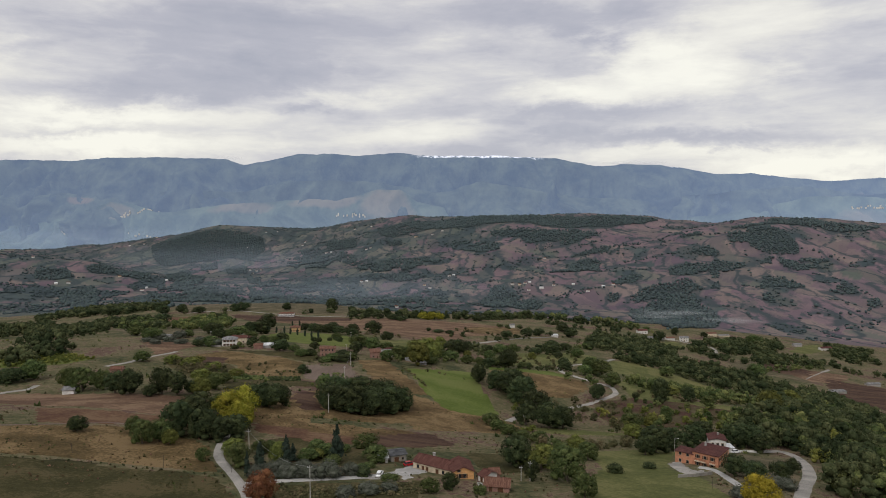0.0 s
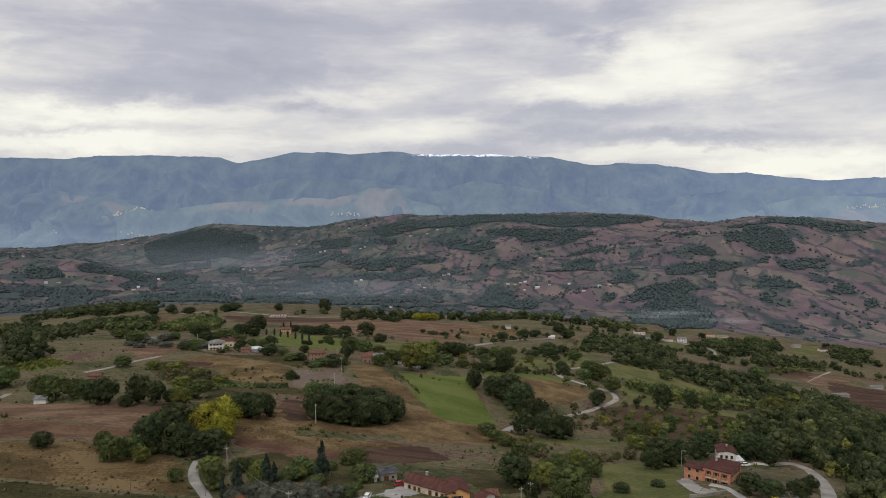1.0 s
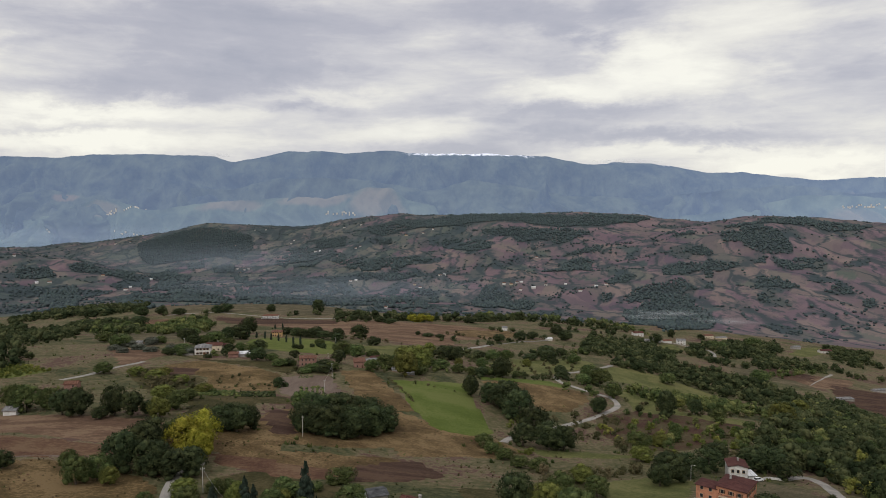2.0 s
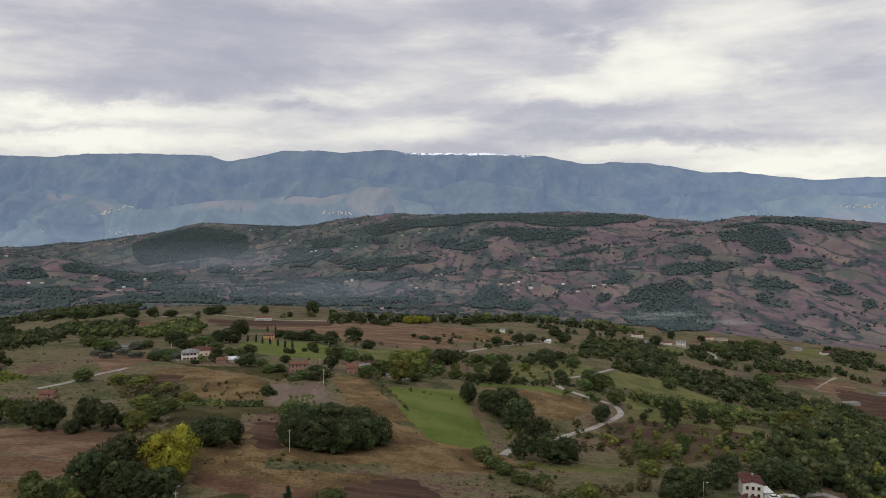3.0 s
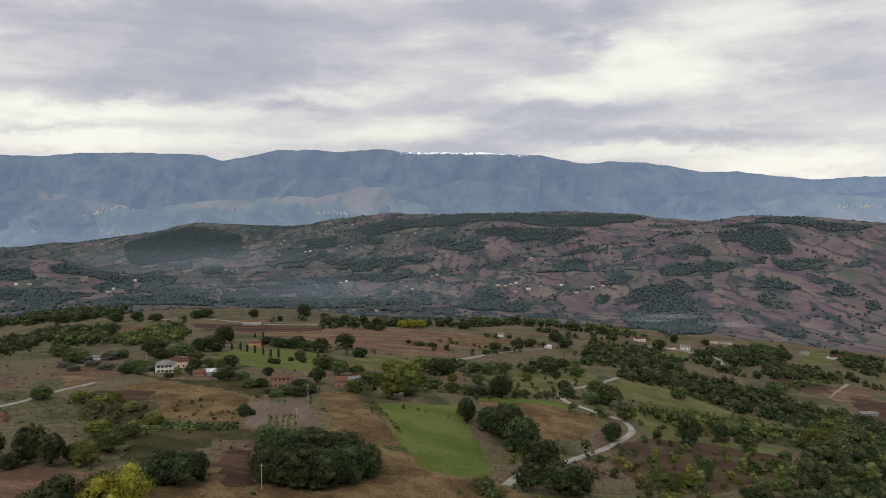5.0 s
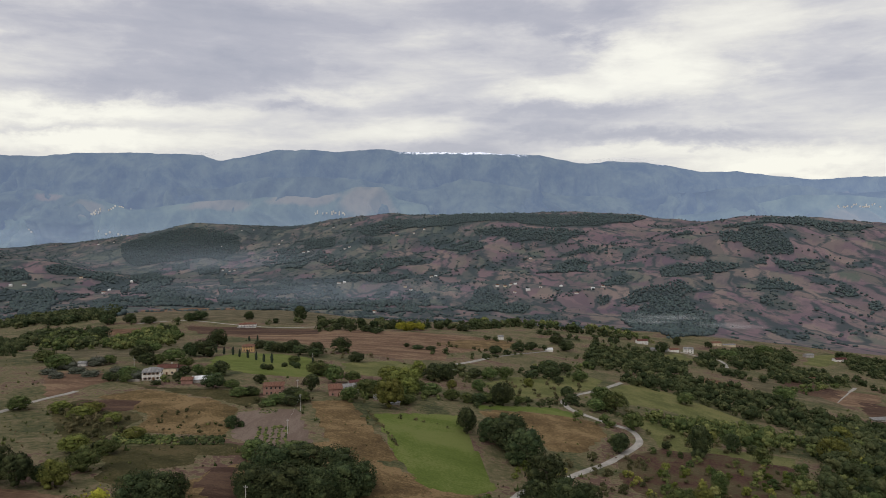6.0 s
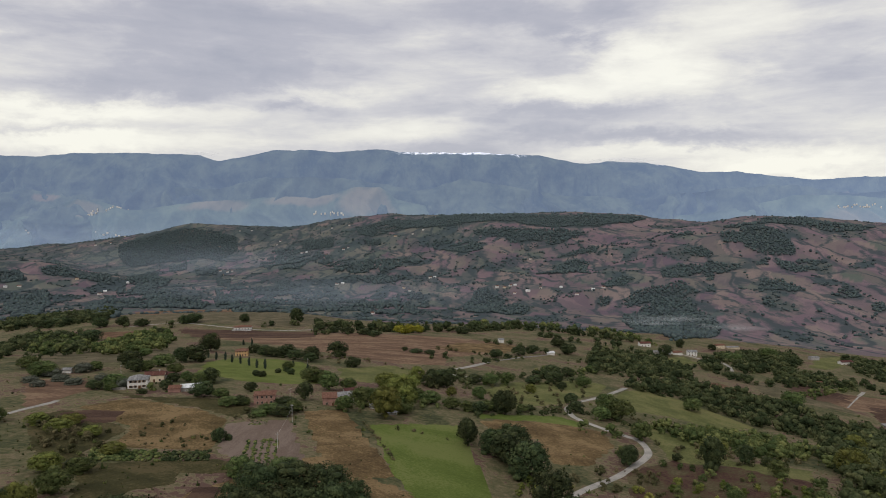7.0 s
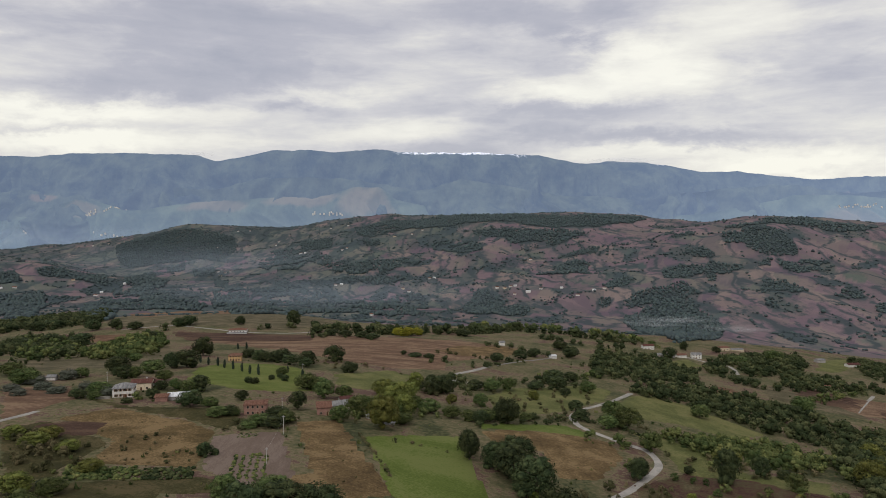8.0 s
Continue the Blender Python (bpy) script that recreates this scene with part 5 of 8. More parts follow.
tree("green", -33, 543, 12.1, 8.2)
tree("green", -16, 518, 14.7, 9.6)
tree("green", -9, 510, 13.0, 6.2)
tree("green", 39, 538, 10.5, 7.4)
tree("green", 28, 534, 9.0, 6.6)
tree("green", 64, 554, 8.8, 4.9)
tree("green", 69, 682, 13.5, 11.0)
tree("green", 55, 672, 16.0, 9.9)
tree("green", 138, 707, 15.1, 9.6)
tree("green", 116, 562, 13.4, 9.2)
tree("oak", -196, 601, 12.2, 9.3)
tree("oak", -186, 526, 7.5, 5.2)
tree("oak", -148, 530, 8.3, 6.6)
tree("oak", -157, 517, 7.3, 3.2)
tree("oak", -131, 558, 13.3, 9.9)
tree("oak", -96, 495, 9.4, 5.4)
tree("oak", -72, 495, 12.5, 6.6)
tree("oak", -71, 478, 13.7, 5.7)
tree("oak", -100, 534, 8.4, 6.0)
tree("oak", -152, 756, 13.1, 8.3)
tree("oak", -140, 745, 13.9, 9.2)
tree("oak", -123, 735, 15.8, 10.1)
tree("oak", -108, 719, 15.4, 9.8)
tree("oak", -94, 710, 13.1, 8.7)
tree("oak", -57, 701, 14.9, 9.5)
tree("oak", 94, 700, 14.9, 7.6)
tree("oak", 112, 706, 17.1, 11.5)
tree("oak", 7, 626, 17.2, 10.7)
tree("oak", 114, 683, 10.6, 6.4)
tree("oak", 79, 860, 16.6, 9.8)
tree("oak", 108, 894, 17.4, 11.5)
tree("oak", 128, 925, 16.7, 10.7)
tree("oak", 177, 956, 21.7, 15.2)
tree("oak", 176, 1018, 20.3, 13.4)
tree("oak", 42, 669, 14.0, 8.0)
tree("oak", -18, 848, 7.5, 4.8)
tree("oak", -6, 838, 14.9, 4.7)
tree("oak", 8, 839, 12.4, 4.7)
tree("oak", -58, 959, 17.5, 6.9)
tree("oak", -71, 964, 17.6, 8.4)
tree("oak", -92, 973, 17.8, 8.5)
tree("oak", -111, 989, 18.1, 8.6)
tree("oak", -132, 1014, 15.5, 8.9)
tree("oak", -537, 1113, 26.0, 11.6)
tree("oak", -518, 1128, 26.3, 11.7)
tree("oak", -515, 1160, 27.2, 13.9)
tree("oak", -368, 901, 27.0, 12.9)
tree("oak", -403, 905, 27.2, 13.0)
tree("oak", -414, 871, 25.9, 12.4)
tree("oak", -311, 950, 21.6, 9.6)
tree("oak", -56.1, 332, 9.0, 8.4)
tree("oak", -50.8, 331, 10.5, 8.4)
tree("oak", -44.5, 332, 11.6, 8.4)
tree("oak", -38.1, 335, 11.8, 8.4)
tree("oak", -32.8, 341, 12.0, 8.4)
tree("oak", -27.4, 349, 12.3, 8.4)
tree("oak", -21.1, 359, 10.9, 8.4)
tree("green", -65, 242, 6.9, 5.0)
tree("green", -47, 236, 7.6, 4.8)
tree("green", -43, 245, 8.3, 4.6)
tree("green", -38, 233, 6.2, 4.0)
tree("green", -37, 252, 5.9, 3.9)
tree("green", -62, 245, 5.7, 4.6)
tree("green", -27, 227, 5.3, 2.7)
tree("green", -25, 231, 4.1, 2.4)
tree("yellowing", -57, 236, 5.9, 6.8)
tree("yellowing", -45, 240, 6.4, 4.1)
tree("yellowing", -73, 237, 8.5, 6.1)
tree("yellowing", -24, 251, 6.3, 3.4)
crop_rows("vegetable_rows", "scrub", (-49.4, 201.0), (-8.8, 210.9), (-45.4, 191.0), 6, 0.9, "overgrown rows of vines and weeds beside a lane")
crop_rows("vegetable_rows", "green", (-124.8, 388.7), (-99.1, 392.6), (-130.6, 404.1), 9, 1.5, "rows of leafy green vegetables")
crop_rows("vegetable_rows", "oak", (-99.1, 392.6), (-81.7, 397.7), (-103.4, 405.7), 8, 1.5, "rows of dark green vegetables")
crop_rows("vegetable_rows", "green", (-69.3, 397.6), (-75.5, 432.0), (-57.7, 401.0), 5, 1.2, "rows of vegetables in a tilled plot")
crop_rows("vegetable_rows", "green", (-82.4, 458.4), (-73.9, 460.3), (-82.6, 464.3), 4, 0.7, "short rows of vegetables in a plot")
wood("woodland", "oak", [(248, 548), (290, 604), (340, 645), (362, 662), (355, 547), (341, 493), (150, 215), (122, 212), (143, 260), (170, 327), (160, 345), (150, 362), (165, 385), (182, 412), (217, 462), (238, 520)], 9.0, 10.6, "near", "dense dark green and olive woodland on a slope", "woodland", 0.0)
wood("woodland", "green", [(252, 560), (342, 645), (329, 508), (302, 436), (150, 215), (122, 212), (150, 270), (175, 345), (168, 382), (217, 462)], 14.0, 9.4, "near", "lighter green trees scattered through the wood", "woodland", 0.1)
wood("woodland", "lime", [(262, 560), (330, 620), (320, 500), (240, 350), (160, 235), (160, 290), (190, 400)], 24.0, 8.0, "near", "yellow-green trees turning in the wood", "woodland", 0.25)
wood("woodland", "oak", [(178, 730), (211, 772), (272, 804), (314, 774), (335, 719), (366, 671), (384, 651), (303, 542), (293, 564), (292, 615), (279, 650), (258, 670), (233, 720), (194, 718)], 8.4, 9.8, "mid", "belt of dark green woodland between meadows", "woodland", 0.0)
wood("woodland", "green", [(149, 561), (182, 573), (232, 608), (252, 599), (252, 558), (219, 510), (193, 502), (172, 510), (149, 532)], 7.0, 7.5, "near", "belt of green trees below a meadow", "woodland", 0.0)
wood("woodland", "oak", [(381, 1055), (497, 1168), (572, 1195), (557, 1120), (479, 995), (399, 963), (335, 960)], 11, 11, "mid", "dark wood behind the hamlet", "woodland", 0.0)
wood("woodland", "oak", [(220, 1022), (278, 1042), (319, 1030), (326, 954), (282, 842), (206, 788), (163, 797)], 11, 10, "mid", "woods along a lane", "woodland", 0.0)
wood("woodland", "oak", [(443, 981), (496, 987), (518, 932), (498, 892), (422, 870), (397, 894)], 11, 10, "mid", "trees on the far slope", "woodland", 0.0)
wood("woodland", "oak", [(676, 1219), (735, 1171), (585, 960), (577, 989), (596, 1052)], 11, 10, "mid", "trees along the hamlet's far side", "woodland", 0.0)
wood("woodland", "oak", [(-324, 530), (-374, 630), (-434, 772), (-450, 852), (-419, 856), (-337, 693), (-308, 582), (-314, 550), (-310, 514)], 8.5, 8, "mid", "dark wood on the hill's shoulder", "woodland", 0.0)
wood("woodland", "oak", [(-495, 967), (-504, 1035), (-448, 1003), (-365, 900), (-304, 753), (-324, 725), (-394, 808)], 9, 8, "mid", "dark belt of trees across a hillside", "woodland", 0.0)
wood("woodland", "green", [(-491, 991), (-433, 971), (-347, 860), (-291, 721), (-323, 709)], 15, 9, "mid", "green trees along the edge of a dark belt", "woodland", 0.0)
wood("woodland", "green", [(-298, 749), (-331, 888), (-326, 960), (-310, 983), (-250, 828), (-239, 757), (-259, 709)], 9.5, 9.5, "mid", "fresh green belt of trees beside ploughed land", "woodland", 0.0)
wood("woodland", "oak", [(-575, 1162), (-574, 1230), (-557, 1274), (-491, 1239), (-444, 1123), (-480, 1107), (-522, 1091)], 11, 11, "mid", "dark trees along the hill's far edge", "woodland", 0.0)
wood("woodland", "oak", [(-423, 657), (-585, 971), (-594, 1042), (-529, 931), (-374, 630), (-359, 558)], 10, 10, "mid", "dark wood below the hill's shoulder", "woodland", 0.3)
wood("woodland", "oak", [(-676, 1138), (-685, 1222), (-619, 1230), (-581, 1158), (-616, 1114), (-620, 1058)], 11, 10, "mid", "dark tree line on the hill's shoulder", "woodland", 0.0)
wood("woodland", "oak", [(-694, 1296), (-699, 1405), (-735, 1594), (-667, 1650), (-640, 1588), (-542, 1214), (-554, 1143), (-578, 1104)], 12, 11, "mid", "wood along the hill's far edge", "woodland", 0.0)
wood("woodland", "oak", [(-287, 445), (-296, 497), (-281, 526), (-259, 481), (-250, 432), (-260, 402)], 10, 10, "mid", "dark wood beside young crops", "woodland", 0.0)
wood("young_crop", "lime", [(-266, 406), (-279, 427), (-270, 446), (-265, 470), (-239, 458), (-225, 446), (-233, 426), (-247, 414)], 3.2, 2.4, "mid", "bright green rows of young trees", "plantation", 0.0)
hedge("hedgerow", "oak", [(-133, 1020), (-91, 1026), (-35, 1055), (10, 1094), (86, 1162), (135, 1219), (206, 1216), (257, 1173), (313, 1159)], 5.5, 14, "mid", "dark trees along the hill crest", "hedgerow", 3.0)
hedge("hedgerow", "oak", [(-126, 1044), (-81, 1078), (-21, 1105), (44, 1167), (109, 1224), (177, 1258)], 6, 13, "mid", "dark trees along the crest", "hedgerow", 3.0)
hedge("hedgerow", "green", [(73, 1217), (143, 1282), (219, 1285), (284, 1243), (326, 1200), (344, 1150)], 6, 13, "mid", "green trees on the crest", "hedgerow", 3.0)
hedge("hedgerow", "oak", [(163, 1120), (199, 1098), (240, 1072), (280, 1074)], 7, 11, "mid", "trees below the crest", "hedgerow", 2.5)
hedge("hedgerow", "oak", [(-429, 1034), (-365, 1016), (-306, 1048), (-247, 1072), (-171, 1071)], 26, 11, "mid", "scattered trees on the hilltop", "hedgerow", 3.0)
hedge("hedgerow", "oak", [(-124, 961), (-97, 959), (-64, 956)], 8, 9, "mid", "shrubs above ploughed land", "hedgerow", 2.0)
hedge("hedgerow", "scrub", [(-101, 749), (-69, 730), (-46, 738), (-21, 726)], 7, 5, "mid", "shrubs along a field edge", "hedgerow", 2.5)
hedge("hedgerow", "oak", [(8, 817), (47, 812), (77, 840), (112, 877)], 8, 7, "mid", "shrubs beside a farm road", "hedgerow", 2.0)
hedge("hedgerow", "oak", [(180, 881), (211, 882), (244, 889), (272, 865)], 7, 10, "mid", "trees behind a meadow", "hedgerow", 2.5)
hedge("hedgerow", "scrub", [(48, 563), (69, 567), (97, 583)], 6, 4.5, "mid", "shrubs along a meadow", "hedgerow", 2.2)
hedge("hedgerow", "green", [(-157, 529), (-136, 521), (-117, 519), (-96, 511)], 8, 4.5, "mid", "garden shrubs around farmhouses", "hedgerow", 2.5)
hedge("hedgerow", "oak", [(-306, 654), (-310, 704), (-303, 753), (-276, 768)], 12, 7, "mid", "trees at a wood's edge", "hedgerow", 2.0)
hedge("hedgerow", "scrub", [(21, 884), (51, 875), (81, 876)], 7, 6, "mid", "shrubs on a field boundary", "hedgerow", 1.5)
hedge("hedgerow", "oak", [(72, 995), (105, 977), (138, 966), (162, 915)], 9, 8, "mid", "trees beside a lane", "hedgerow", 1.8)
hedge("hedgerow", "oak", [(59, 711), (90, 732), (118, 725), (157, 745)], 7, 8, "mid", "hedge between meadows", "hedgerow", 1.6)
hedge("hedgerow", "green", [(-30, 511), (-12, 514), (13, 543), (37, 555), (53, 546)], 5, 4.5, "mid", "overgrown hedge beside sheds", "hedgerow", 1.6)
hedge("hedgerow", "scrub", [(7, 619), (29, 606), (54, 625), (59, 594)], 6, 4.5, "mid", "scrub along a field edge", "hedgerow", 2.0)
hedge("hedgerow", "oak", [(31, 521), (58, 538), (93, 560)], 5, 3.5, "mid", "hedge along a meadow", "hedgerow", 1.0)
hedge("hedgerow", "scrub", [(-29, 477), (-20, 449), (-11, 420)], 4, 2.2, "mid", "rough grass edge of a meadow", "hedgerow", 0.19)
hedge("hedgerow", "green", [(31, 486), (38, 466), (48, 443), (53, 432)], 4, 4.5, "near", "trees along the meadow edge", "hedgerow", 2.0)
hedge("hedgerow", "green", [(-129, 396), (-111, 397), (-93, 403), (-83, 402)], 3.5, 3.0, "mid", "rows of green vegetables and shrubs", "hedgerow", 1.8)
hedge("hedgerow", "oak", [(-86, 471), (-80, 479), (-70, 484)], 5, 4, "mid", "hedge behind a garden plot", "hedgerow", 1.5)
hedge("hedgerow", "scrub", [(64, 435), (80, 442), (100, 448), (116, 445)], 5, 4.5, "near", "yellow-green scrub above the road", "hedgerow", 2.4)
hedge("hedgerow", "green", [(98, 524), (109, 518), (116, 511)], 6, 6, "near", "trees beside the road bend", "hedgerow", 1.6)
hedge("hedgerow", "scrub", [(128, 585), (148, 581), (166, 552), (187, 552)], 6, 4, "mid", "scrub below a meadow", "hedgerow", 2.2)
hedge("hedgerow", "scrub", [(138, 423), (169, 449), (179, 421)], 5, 3.5, "mid", "scrub in fallow ground", "hedgerow", 2.5)
hedge("hedgerow", "scrub", [(20, 370), (33, 344), (45, 307), (68, 309), (92, 329)], 5, 4, "near", "yellow-green scrub along a bank", "hedgerow", 1.8)
hedge("hedgerow", "oak", [(-136, 208), (-113, 212), (-85, 211), (-71, 210)], 3.0, 0.9, "mid", "dark weedy field boundary", "hedgerow", 0.17)
hedge("hedgerow", "scrub", [(42, 286), (59, 304), (84, 323), (109, 324)], 6, 4.5, "near", "olive trees along a meadow's upper edge", "hedgerow", 1.2)
hedge("hedgerow", "scrub", [(83, 435), (89, 423), (100, 435), (113, 451)], 4, 3.6, "near", "yellow-green scrub beside the road", "hedgerow", 1.8)
hedge("hedgerow", "lime", [(101, 399), (105, 387), (111, 375), (121, 367)], 4.5, 4.2, "near", "bright yellow-green scrub below fallow ground", "hedgerow", 1.8)
hedge("hedgerow", "green", [(119, 438), (136, 446), (130, 410), (104, 391)], 5.5, 4.6, "near", "green bushes dotted through fallow ground", "hedgerow", 2.2)
hedge("hedgerow", "green", [(191, 453), (178, 421), (167, 393), (148, 374)], 5, 5.5, "near", "bushes along the edge of a wood", "hedgerow", 1.6)
hedge("hedgerow", "lime", [(24, 377), (29, 365), (36, 357), (45, 349)], 4, 3.4, "near", "pale green bushes along a road bank", "hedgerow", 1.0)
hedge("hedgerow", "scrub", [(138, 378), (144, 370), (154, 366)], 4.5, 3.8, "near", "yellow-green thicket beside a wood", "hedgerow", 2.0)
hedge("hedgerow", "oak", [(325, 1000), (352, 960), (360, 865), (432, 880)], 7, 9, "mid", "dark trees below the hamlet", "hedgerow", 2.0)
hedge("hedgerow", "oak", [(502, 991), (528, 963), (521, 872), (552, 863)], 8, 9, "mid", "dark hedgerow on the far slope", "hedgerow", 1.8)
hedge("hedgerow", "oak", [(634, 1059), (634, 1019), (633, 983)], 8, 11, "mid", "dark trees at the far end of the slope", "hedgerow", 2.4)
hedge("hedgerow", "green", [(352, 769), (420, 828), (468, 880)], 8, 7, "mid", "green hedge between far fields", "hedgerow", 1.5)
hedge("hedgerow", "green", [(107, 783), (136, 767), (177, 810)], 7, 8, "mid", "leafy hedge beside a lane", "hedgerow", 1.6)
hedge("hedgerow", "oak", [(21, 728), (35, 644)], 7, 9, "mid", "dark trees beside a farm road", "hedgerow", 1.6)
hedge("hedgerow", "oak", [(38, 541), (62, 553), (87, 568), (112, 576), (128, 564), (133, 524)], 5, 5, "mid", "dark hedge between a meadow and fallow ground", "hedgerow", 1.2)
hedge("hedgerow", "scrub", [(-88, 474), (-75, 494), (-51, 494), (-27, 505)], 6, 3.5, "mid", "scrub below the farm gardens", "hedgerow", 2.0)
hedge("hedgerow", "green", [(164, 611), (162, 536), (173, 504)], 6, 5, "mid", "bushes along the foot of a belt of trees", "hedgerow", 1.6)
hedge("hedgerow", "scrub", [(-10, 473), (6, 469), (21, 469)], 5, 2.4, "mid", "rough scrub on a meadow's edge", "hedgerow", 1.2)
wood("scrub", "lime", [(92, 436), (185, 452), (178, 412), (150, 376), (112, 376), (94, 402)], 12, 4.0, "near", "yellow-green scrub in fallow ground", "scrub", 0.3)
wood("scrub", "green", [(92, 436), (185, 452), (178, 412), (150, 376), (112, 376), (94, 402)], 17, 5.0, "near", "green bushes in fallow ground", "scrub", 0.25)
wood("scrub", "scrub", [(128, 526), (150, 478), (182, 470), (232, 522), (236, 542), (190, 492)], 10, 3.8, "near", "scrub on a rough slope", "scrub", 0.2)
wood("scrub", "lime", [(36, 374), (58, 408), (76, 427), (62, 440), (40, 420)], 9, 4.0, "near", "pale green scrub beside the road", "scrub", 0.2)
wood("orchard", "scrub", [(-184, 451), (-170, 452), (-142, 449), (-130, 430), (-128, 403), (-144, 384)], 9, 4.2, "near", "overgrown yellow-green orchard", "orchard", 0.13)
wood("scrub", "scrub", [(-137, 456), (-106, 460), (-91, 436), (-89, 410), (-113, 410)], 9, 2.2, "mid", "low dark shrubs in dry grass", "scrub", 0.18)
wood("scrub", "scrub", [(56, 679), (146, 721), (113, 585), (42, 540)], 14, 3.5, "mid", "scattered shrubs", "scrub", 0.19)
wood("scrub", "scrub", [(-52, 204), (-8, 215), (-7, 191), (-50, 186)], 6, 1.8, "mid", "tall weeds in overgrown grass", "scrub", 0.14)
hedge("hedgerow", "scrub", [(75, 404), (89, 392), (103, 370), (122, 364)], 5, 4, "near", "yellow-green scrub below fallow ground", "hedgerow", 3.0)
hedge("hedgerow", "green", [(109, 478), (125, 464), (156, 489), (184, 488)], 6, 4.5, "near", "scrub above fallow ground", "hedgerow", 2.6)
hedge("hedgerow", "scrub", [(97, 426), (112, 416), (134, 411), (162, 420)], 6, 3, "mid", "low scrub in fallow ground", "hedgerow", 4.0)
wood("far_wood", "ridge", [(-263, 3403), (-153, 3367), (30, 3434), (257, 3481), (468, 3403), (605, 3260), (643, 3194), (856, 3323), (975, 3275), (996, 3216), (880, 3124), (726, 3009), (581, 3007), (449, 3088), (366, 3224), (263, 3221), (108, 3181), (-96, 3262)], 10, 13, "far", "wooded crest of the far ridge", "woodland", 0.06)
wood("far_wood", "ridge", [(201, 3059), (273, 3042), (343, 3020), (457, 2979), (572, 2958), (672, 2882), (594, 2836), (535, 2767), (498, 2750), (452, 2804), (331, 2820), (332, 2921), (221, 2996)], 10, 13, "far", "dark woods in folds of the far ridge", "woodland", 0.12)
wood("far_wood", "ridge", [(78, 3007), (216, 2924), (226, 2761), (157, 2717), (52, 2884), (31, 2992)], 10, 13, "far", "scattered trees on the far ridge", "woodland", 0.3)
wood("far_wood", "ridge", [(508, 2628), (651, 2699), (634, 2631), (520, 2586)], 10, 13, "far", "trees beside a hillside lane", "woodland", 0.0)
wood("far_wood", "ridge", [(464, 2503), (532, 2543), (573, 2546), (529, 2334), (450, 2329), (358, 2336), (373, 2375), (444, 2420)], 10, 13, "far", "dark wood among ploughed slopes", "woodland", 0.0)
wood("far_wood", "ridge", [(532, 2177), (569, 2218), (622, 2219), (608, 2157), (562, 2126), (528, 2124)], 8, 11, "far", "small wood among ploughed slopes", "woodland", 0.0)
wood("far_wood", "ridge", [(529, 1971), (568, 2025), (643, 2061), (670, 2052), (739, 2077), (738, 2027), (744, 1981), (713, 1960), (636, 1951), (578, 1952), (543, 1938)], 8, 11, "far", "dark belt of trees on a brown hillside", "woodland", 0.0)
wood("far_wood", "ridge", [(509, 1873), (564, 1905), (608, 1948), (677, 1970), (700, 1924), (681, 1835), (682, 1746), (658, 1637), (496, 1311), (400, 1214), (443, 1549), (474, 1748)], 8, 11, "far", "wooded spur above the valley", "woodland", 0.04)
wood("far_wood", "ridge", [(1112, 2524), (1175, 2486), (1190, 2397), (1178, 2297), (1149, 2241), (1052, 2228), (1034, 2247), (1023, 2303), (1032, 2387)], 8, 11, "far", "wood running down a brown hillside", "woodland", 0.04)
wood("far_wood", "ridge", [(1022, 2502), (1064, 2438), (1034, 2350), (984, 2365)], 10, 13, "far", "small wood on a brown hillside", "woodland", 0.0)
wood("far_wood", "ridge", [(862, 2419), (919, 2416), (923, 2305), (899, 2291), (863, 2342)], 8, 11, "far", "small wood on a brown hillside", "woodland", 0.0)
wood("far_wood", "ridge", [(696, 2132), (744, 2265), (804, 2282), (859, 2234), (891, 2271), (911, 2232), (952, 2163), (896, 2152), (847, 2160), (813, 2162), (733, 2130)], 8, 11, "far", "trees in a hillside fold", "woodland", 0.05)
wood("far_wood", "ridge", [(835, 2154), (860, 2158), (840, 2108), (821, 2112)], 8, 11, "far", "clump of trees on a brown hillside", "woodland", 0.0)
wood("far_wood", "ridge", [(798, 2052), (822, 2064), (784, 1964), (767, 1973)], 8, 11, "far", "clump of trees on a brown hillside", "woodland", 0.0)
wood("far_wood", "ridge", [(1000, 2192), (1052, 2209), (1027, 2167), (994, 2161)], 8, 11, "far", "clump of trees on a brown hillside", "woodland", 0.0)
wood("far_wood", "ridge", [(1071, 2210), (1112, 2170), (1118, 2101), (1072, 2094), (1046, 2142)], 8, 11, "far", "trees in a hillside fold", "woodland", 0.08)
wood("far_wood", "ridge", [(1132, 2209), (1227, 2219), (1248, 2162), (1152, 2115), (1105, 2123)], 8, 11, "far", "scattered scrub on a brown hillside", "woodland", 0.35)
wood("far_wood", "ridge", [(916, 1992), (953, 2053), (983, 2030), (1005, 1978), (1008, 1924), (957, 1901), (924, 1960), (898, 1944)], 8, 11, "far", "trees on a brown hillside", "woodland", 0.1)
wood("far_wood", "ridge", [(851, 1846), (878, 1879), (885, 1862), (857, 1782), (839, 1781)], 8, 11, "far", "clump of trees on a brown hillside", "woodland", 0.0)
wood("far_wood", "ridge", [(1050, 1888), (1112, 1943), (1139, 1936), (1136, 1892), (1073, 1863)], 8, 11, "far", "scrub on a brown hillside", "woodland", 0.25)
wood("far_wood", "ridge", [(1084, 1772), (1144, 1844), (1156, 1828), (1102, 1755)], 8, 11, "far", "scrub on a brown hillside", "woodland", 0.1)
